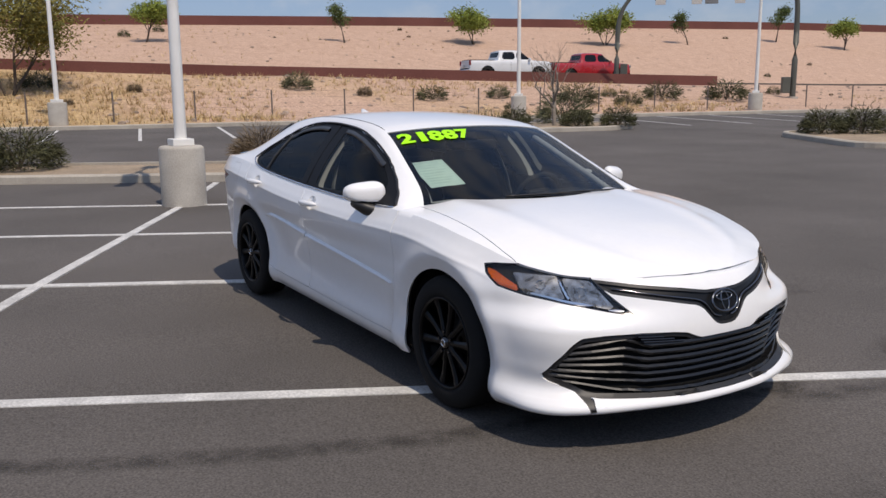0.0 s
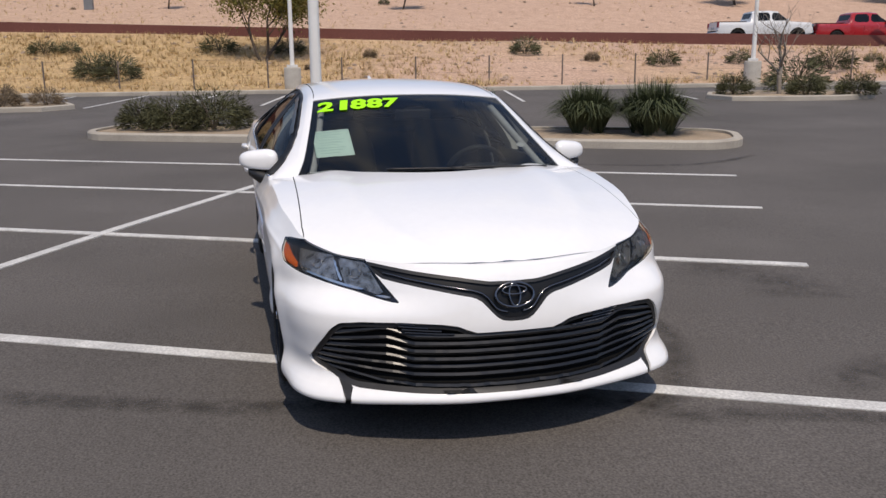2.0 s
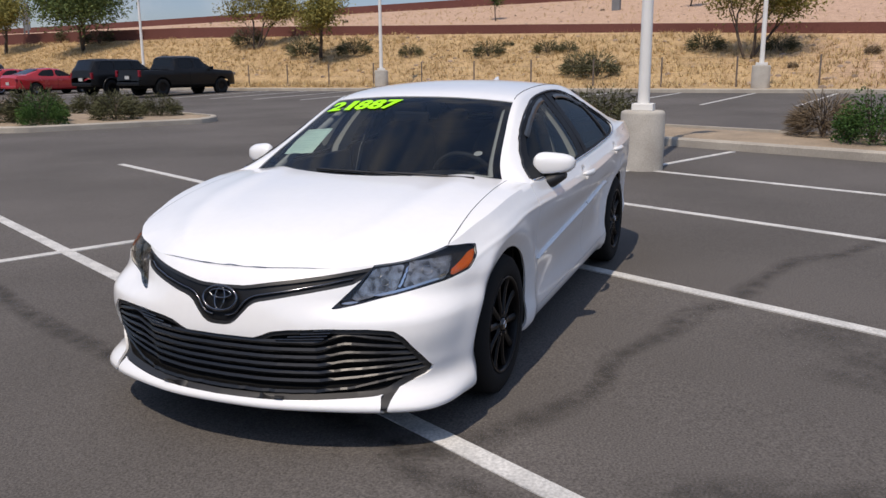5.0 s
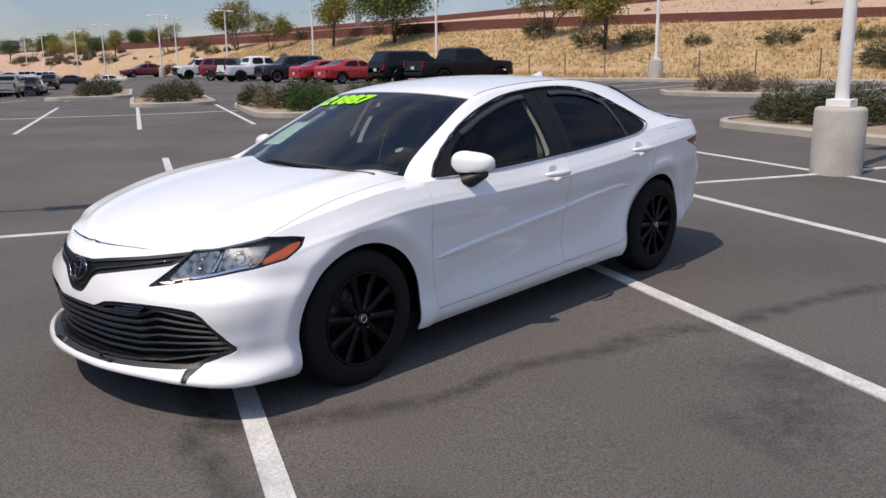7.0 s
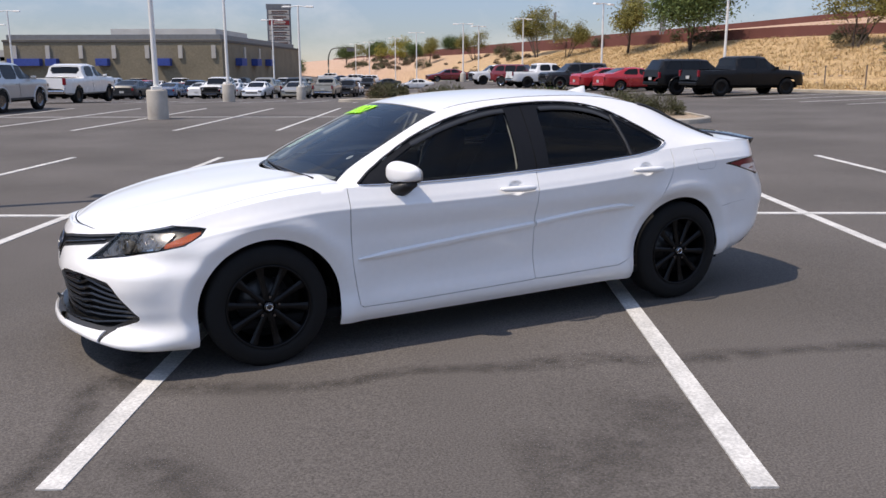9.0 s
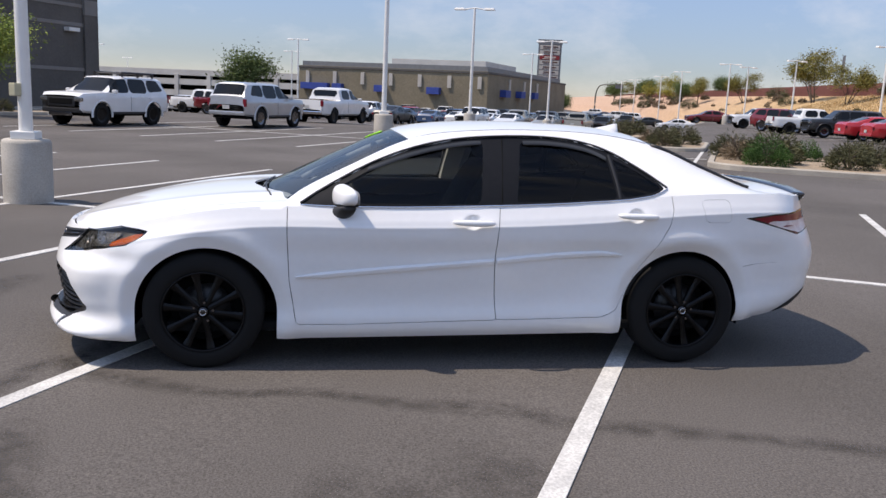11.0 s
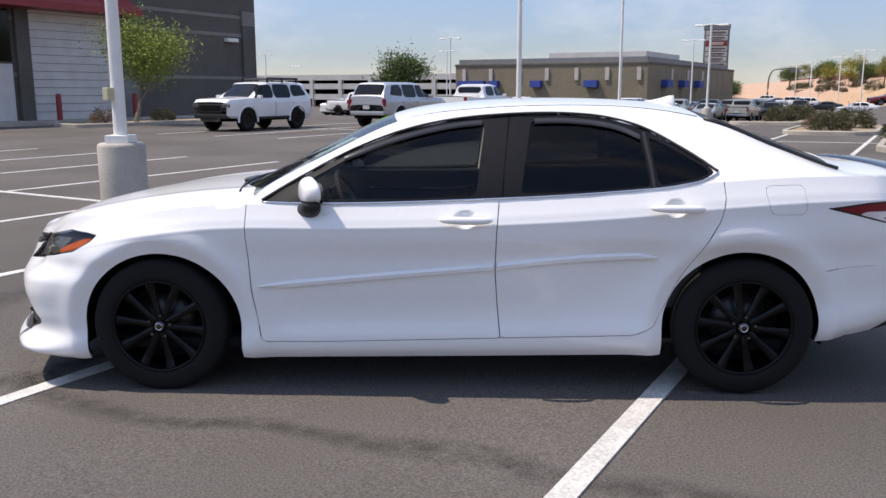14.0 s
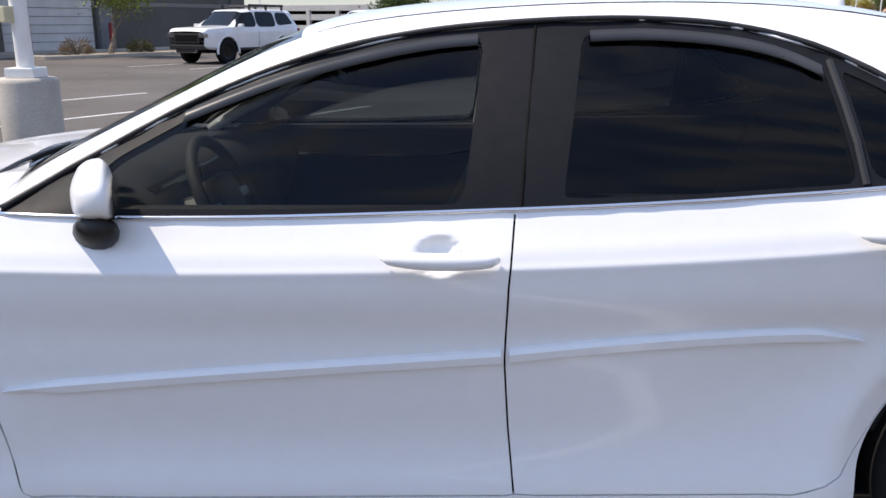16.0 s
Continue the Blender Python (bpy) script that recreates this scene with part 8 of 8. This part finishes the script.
def tan_building():
    W0, N0 = 31.2, -111.6
    ZB, ZT = -0.5, 5.5
    b = tagged(new("building"), "long tan block store with blue awnings", "building")
    gbox("wall", W0, W0 + 31, N0 - 60, N0, ZB, ZT, M_TANBLOCK, b)
    gbox("roof", W0 + 1.0, W0 + 32, N0 - 59, N0 - 3.0, ZT, ZT + 0.8, M_SIGNGREY, b, "dark flat roof edge")
    gbox("roof_plant", W0 + 8, W0 + 26, N0 - 48, N0 - 26, ZT + 0.7, ZT + 2.6, M_WHITEWALL, b, "pale roof housing")
    for k in range(7):
        gbox("pilaster", W0 + 0.9 + k * 4.7, W0 + 1.5 + k * 4.7, N0, N0 + 0.2, ZT - 2.6, ZT - 0.8, M_SIGNWHITE, b, "pale pilaster")
    for w, wd in ((7.2, 2.0), (16.0, 1.7), (23.2, 1.6), (25.6, 4.6)):
        gbox("awning", W0 + w, W0 + w + wd, N0, N0 + 1.0, 1.9, 2.9, M_BLUEFAB, b, "blue fabric awning")
    for n in (-10, -20, -30):
        gbox("awning", W0 - 1.0, W0, N0 + n, N0 + n + 3, 1.9, 3.0, M_BLUEFAB, b, "blue fabric awning")
        gbox("pilaster", W0 - 0.2, W0, N0 + n - 3, N0 + n - 2, ZT - 2.6, ZT - 0.8, M_SIGNWHITE, b, "pale pilaster")
    gbox("band", W0 - 0.1, W0 + 31.1, N0 - 60, N0 + 0.12, ZT - 0.35, ZT - 0.05, M_GREYBLOCK, b)


tan_building()


def car_park():
    W0, N0 = 63.0, -118.0
    b = tagged(new("building"), "two-level pale concrete car park", "building")
    for k, z in enumerate((0.0, 1.9, 3.5)):
        gbox("deck", W0, W0 + 75, N0 - 30, N0, z - 0.25, z + 0.75, M_WHITEWALL, b, "pale concrete parapet")
    # a black block stands in for the shade inside the open levels
    gbox("core", W0 + 1, W0 + 74, N0 - 29, N0 - 5, -1.9, 3.4, M_LINER, b, "black core in place of the shade between the decks")
    for k in range(12):
        gbox("pier", W0 + k * 6.6, W0 + k * 6.6 + 0.8, N0 - 0.6, N0 + 0.1, -1.9, 3.5, M_WHITEWALL, b)


car_park()


def pylon_sign():
    x, y = -54.0, -193.6
    b = tagged(new("pylon_sign"), "tall shopping sign with stacked panels on brown posts", "sign")
    face = Matrix.Rotation(radians(-16), 4, 'Z')
    def bx(name, sx, sy, sz, ox, oy, z, m, label=""):
        bm = bm_box((sx * 1.38, sy, sz), (0, 0, 0), 0.03)
        for v in bm.verts:
            v.co = Vector((x, y, z + 2.15)) + face @ (v.co + Vector((ox * 1.38, oy, 0)))
        part(name, bm, m, b, label)
    for o in (-1.55, 1.55):
        bx("post", 0.9, 0.8, 6.5, o, 0, 1.0, M_BROWN, "brown post")
    bx("panel", 4.0, 0.8, 9.3, 0, 0, 8.6, M_SIGNGREY)
    bx("cap", 4.2, 0.9, 1.1, 0, 0, 13.4, M_SIGNGREY, "grey cap")
    for k in range(7):
        z = 12.1 - k * 1.18
        bx("tenant_panel", 3.4, 0.1, 0.98, 0, 0.43, z, M_SIGNWHITE if k != 2 else M_REDMETAL, "pale sign panel" if k != 2 else "red sign panel")
        bx("lettering_bar", 2.6 - 0.3 * (k % 3), 0.06, 0.30, -0.1, 0.50, z + 0.12, M_SIGNBAR if k != 2 else M_SIGNWHITE, "unreadable lettering")
        bx("lettering_bar", 2.2 - 0.4 * (k % 2), 0.06, 0.14, 0.1, 0.50, z - 0.26, M_SIGNBAR if k != 2 else M_SIGNWHITE, "unreadable lettering")


pylon_sign()


def mast_arm(x, y, turn, height, reach, signs, label, thick=0.17):
    b = tagged(new("signal_mast"), label, "signal mast")
    z = surface_z(x, y)
    pts = [(0, 0, -0.3), (0, 0, height * 0.45), (0.1, 0, height * 0.68), (0.55, 0, height * 0.86), (1.5, 0, height * 0.97), (reach * 0.55, 0, height * 1.01), (reach, 0, height * 1.03)]
    sm = spline(pts, 30)
    part("mast", bm_tube(sm, [thick * (1 - 0.6 * i / 29) for i in range(30)], 12), M_MAST, b, "curved olive-grey steel mast", smooth=True)
    part("foot", bm_cyl(thick * 1.7, thick * 1.7, -0.3, 0.12, 14), M_CONC, b)
    part("control_box", bm_box((0.45, 0.3, 0.9), (0.45, 0.1, 0.75), 0.03), M_MAST, b, "grey control cabinet")
    for k, (d, w, h, text) in enumerate(signs):
        plate = part("sign_plate", bm_box((w, 0.04, h), (d, 0.18, height * 1.0 - 0.25 - h * 0.25), 0.02), M_PLATE if text else M_SIGNGREY, b, "white lane sign" if text else "dark signal head")
        if text:
            cu = bpy.data.curves.new("lettering", 'FONT')
            cu.body, cu.size, cu.extrude, cu.align_x = text, w * 0.42, 0.004, 'CENTER'
            tmp = bpy.data.objects.new("lettering", cu)
            scene.collection.objects.link(tmp)
            me = bpy.data.meshes.new_from_object(tmp.evaluated_get(bpy.context.evaluated_depsgraph_get()))
            bpy.data.objects.remove(tmp)
            for v in me.vertices:
                v.co = Vector((d - v.co.x, 0.208 + v.co.z, height - 0.25 - h * 0.62 + v.co.y))
            me.materials.clear()
            me.materials.append(M_LINER)
            child(new("lettering", me), plate)
            part("arrow", bm_tube([(d + 0.08, 0.21, height - 0.25 - h * 0.25), (d + 0.08, 0.21, height - 0.25 + h * 0.05), (d - 0.12, 0.21, height - 0.25 + h * 0.10)], 0.025, 6), M_LINER, plate, "black turn arrow")
    b.matrix_world = pose(x, y, z, 0, 0, turn)
    return b


mast_arm(*bank_xy(26.8, 42.4), 50, 5.8, 9.5, ((2.6, 0.62, 1.0, "ONLY"), (4.8, 0.62, 1.0, "ONLY"), (5.7, 0.8, 1.0, ""), (7.4, 0.62, 1.0, "ONLY")), "curved signal mast with white lane signs over the ramp")
mast_arm(*bank_xy(32.8, 33.4), 235, 8.2, 9.0, ((3.0, 0.5, 1.1, ""),), "second curved signal mast beside the ramp's end")
mast_arm(-78.8, -231.4, 162, 8.5, 9.0, ((6.5, 2.2, 1.0, ""),), "distant curved signal mast with a dark sign", 0.25)


def board(x, y, z0, z1, width, turn, label):
    b = tagged(new("roadside_board"), label, "sign")
    g = surface_z(x, y)
    for o in (-width * 0.3, width * 0.3):
        part("post", bm_box((0.18, 0.18, z1 - g), (o, 0, (z1 - g) / 2), 0.02), M_SIGNGREY, b)
    part("board", bm_box((width, 0.12, z1 - z0), (0, 0.12, (z0 + z1) / 2 - g), 0.02), M_SIGNGREY, b, "plain dark back of the sign")
    b.matrix_world = pose(x, y, g, 0, 0, turn)


board(*bank_xy(-108.0, 60.0), 6.6, 10.0, 3.6, 60, "dark back of a road sign above the bank")
board(*bank_xy(-150.0, 60.0), 8.0, 11.8, 4.4, 60, "dark back of a road sign above the bank")
# cabinet on the upper slope
gx, gy = bank_xy(-27.2, 67.4)
gz0 = surface_z(gx, gy)
cab = tagged(part("utility_cabinet", bm_box((0.7, 0.7, 1.5), (gx, gy, gz0 + 0.7), 0.04), M_SIGNGREY), "grey utility cabinet on the upper slope", "utility cabinet")
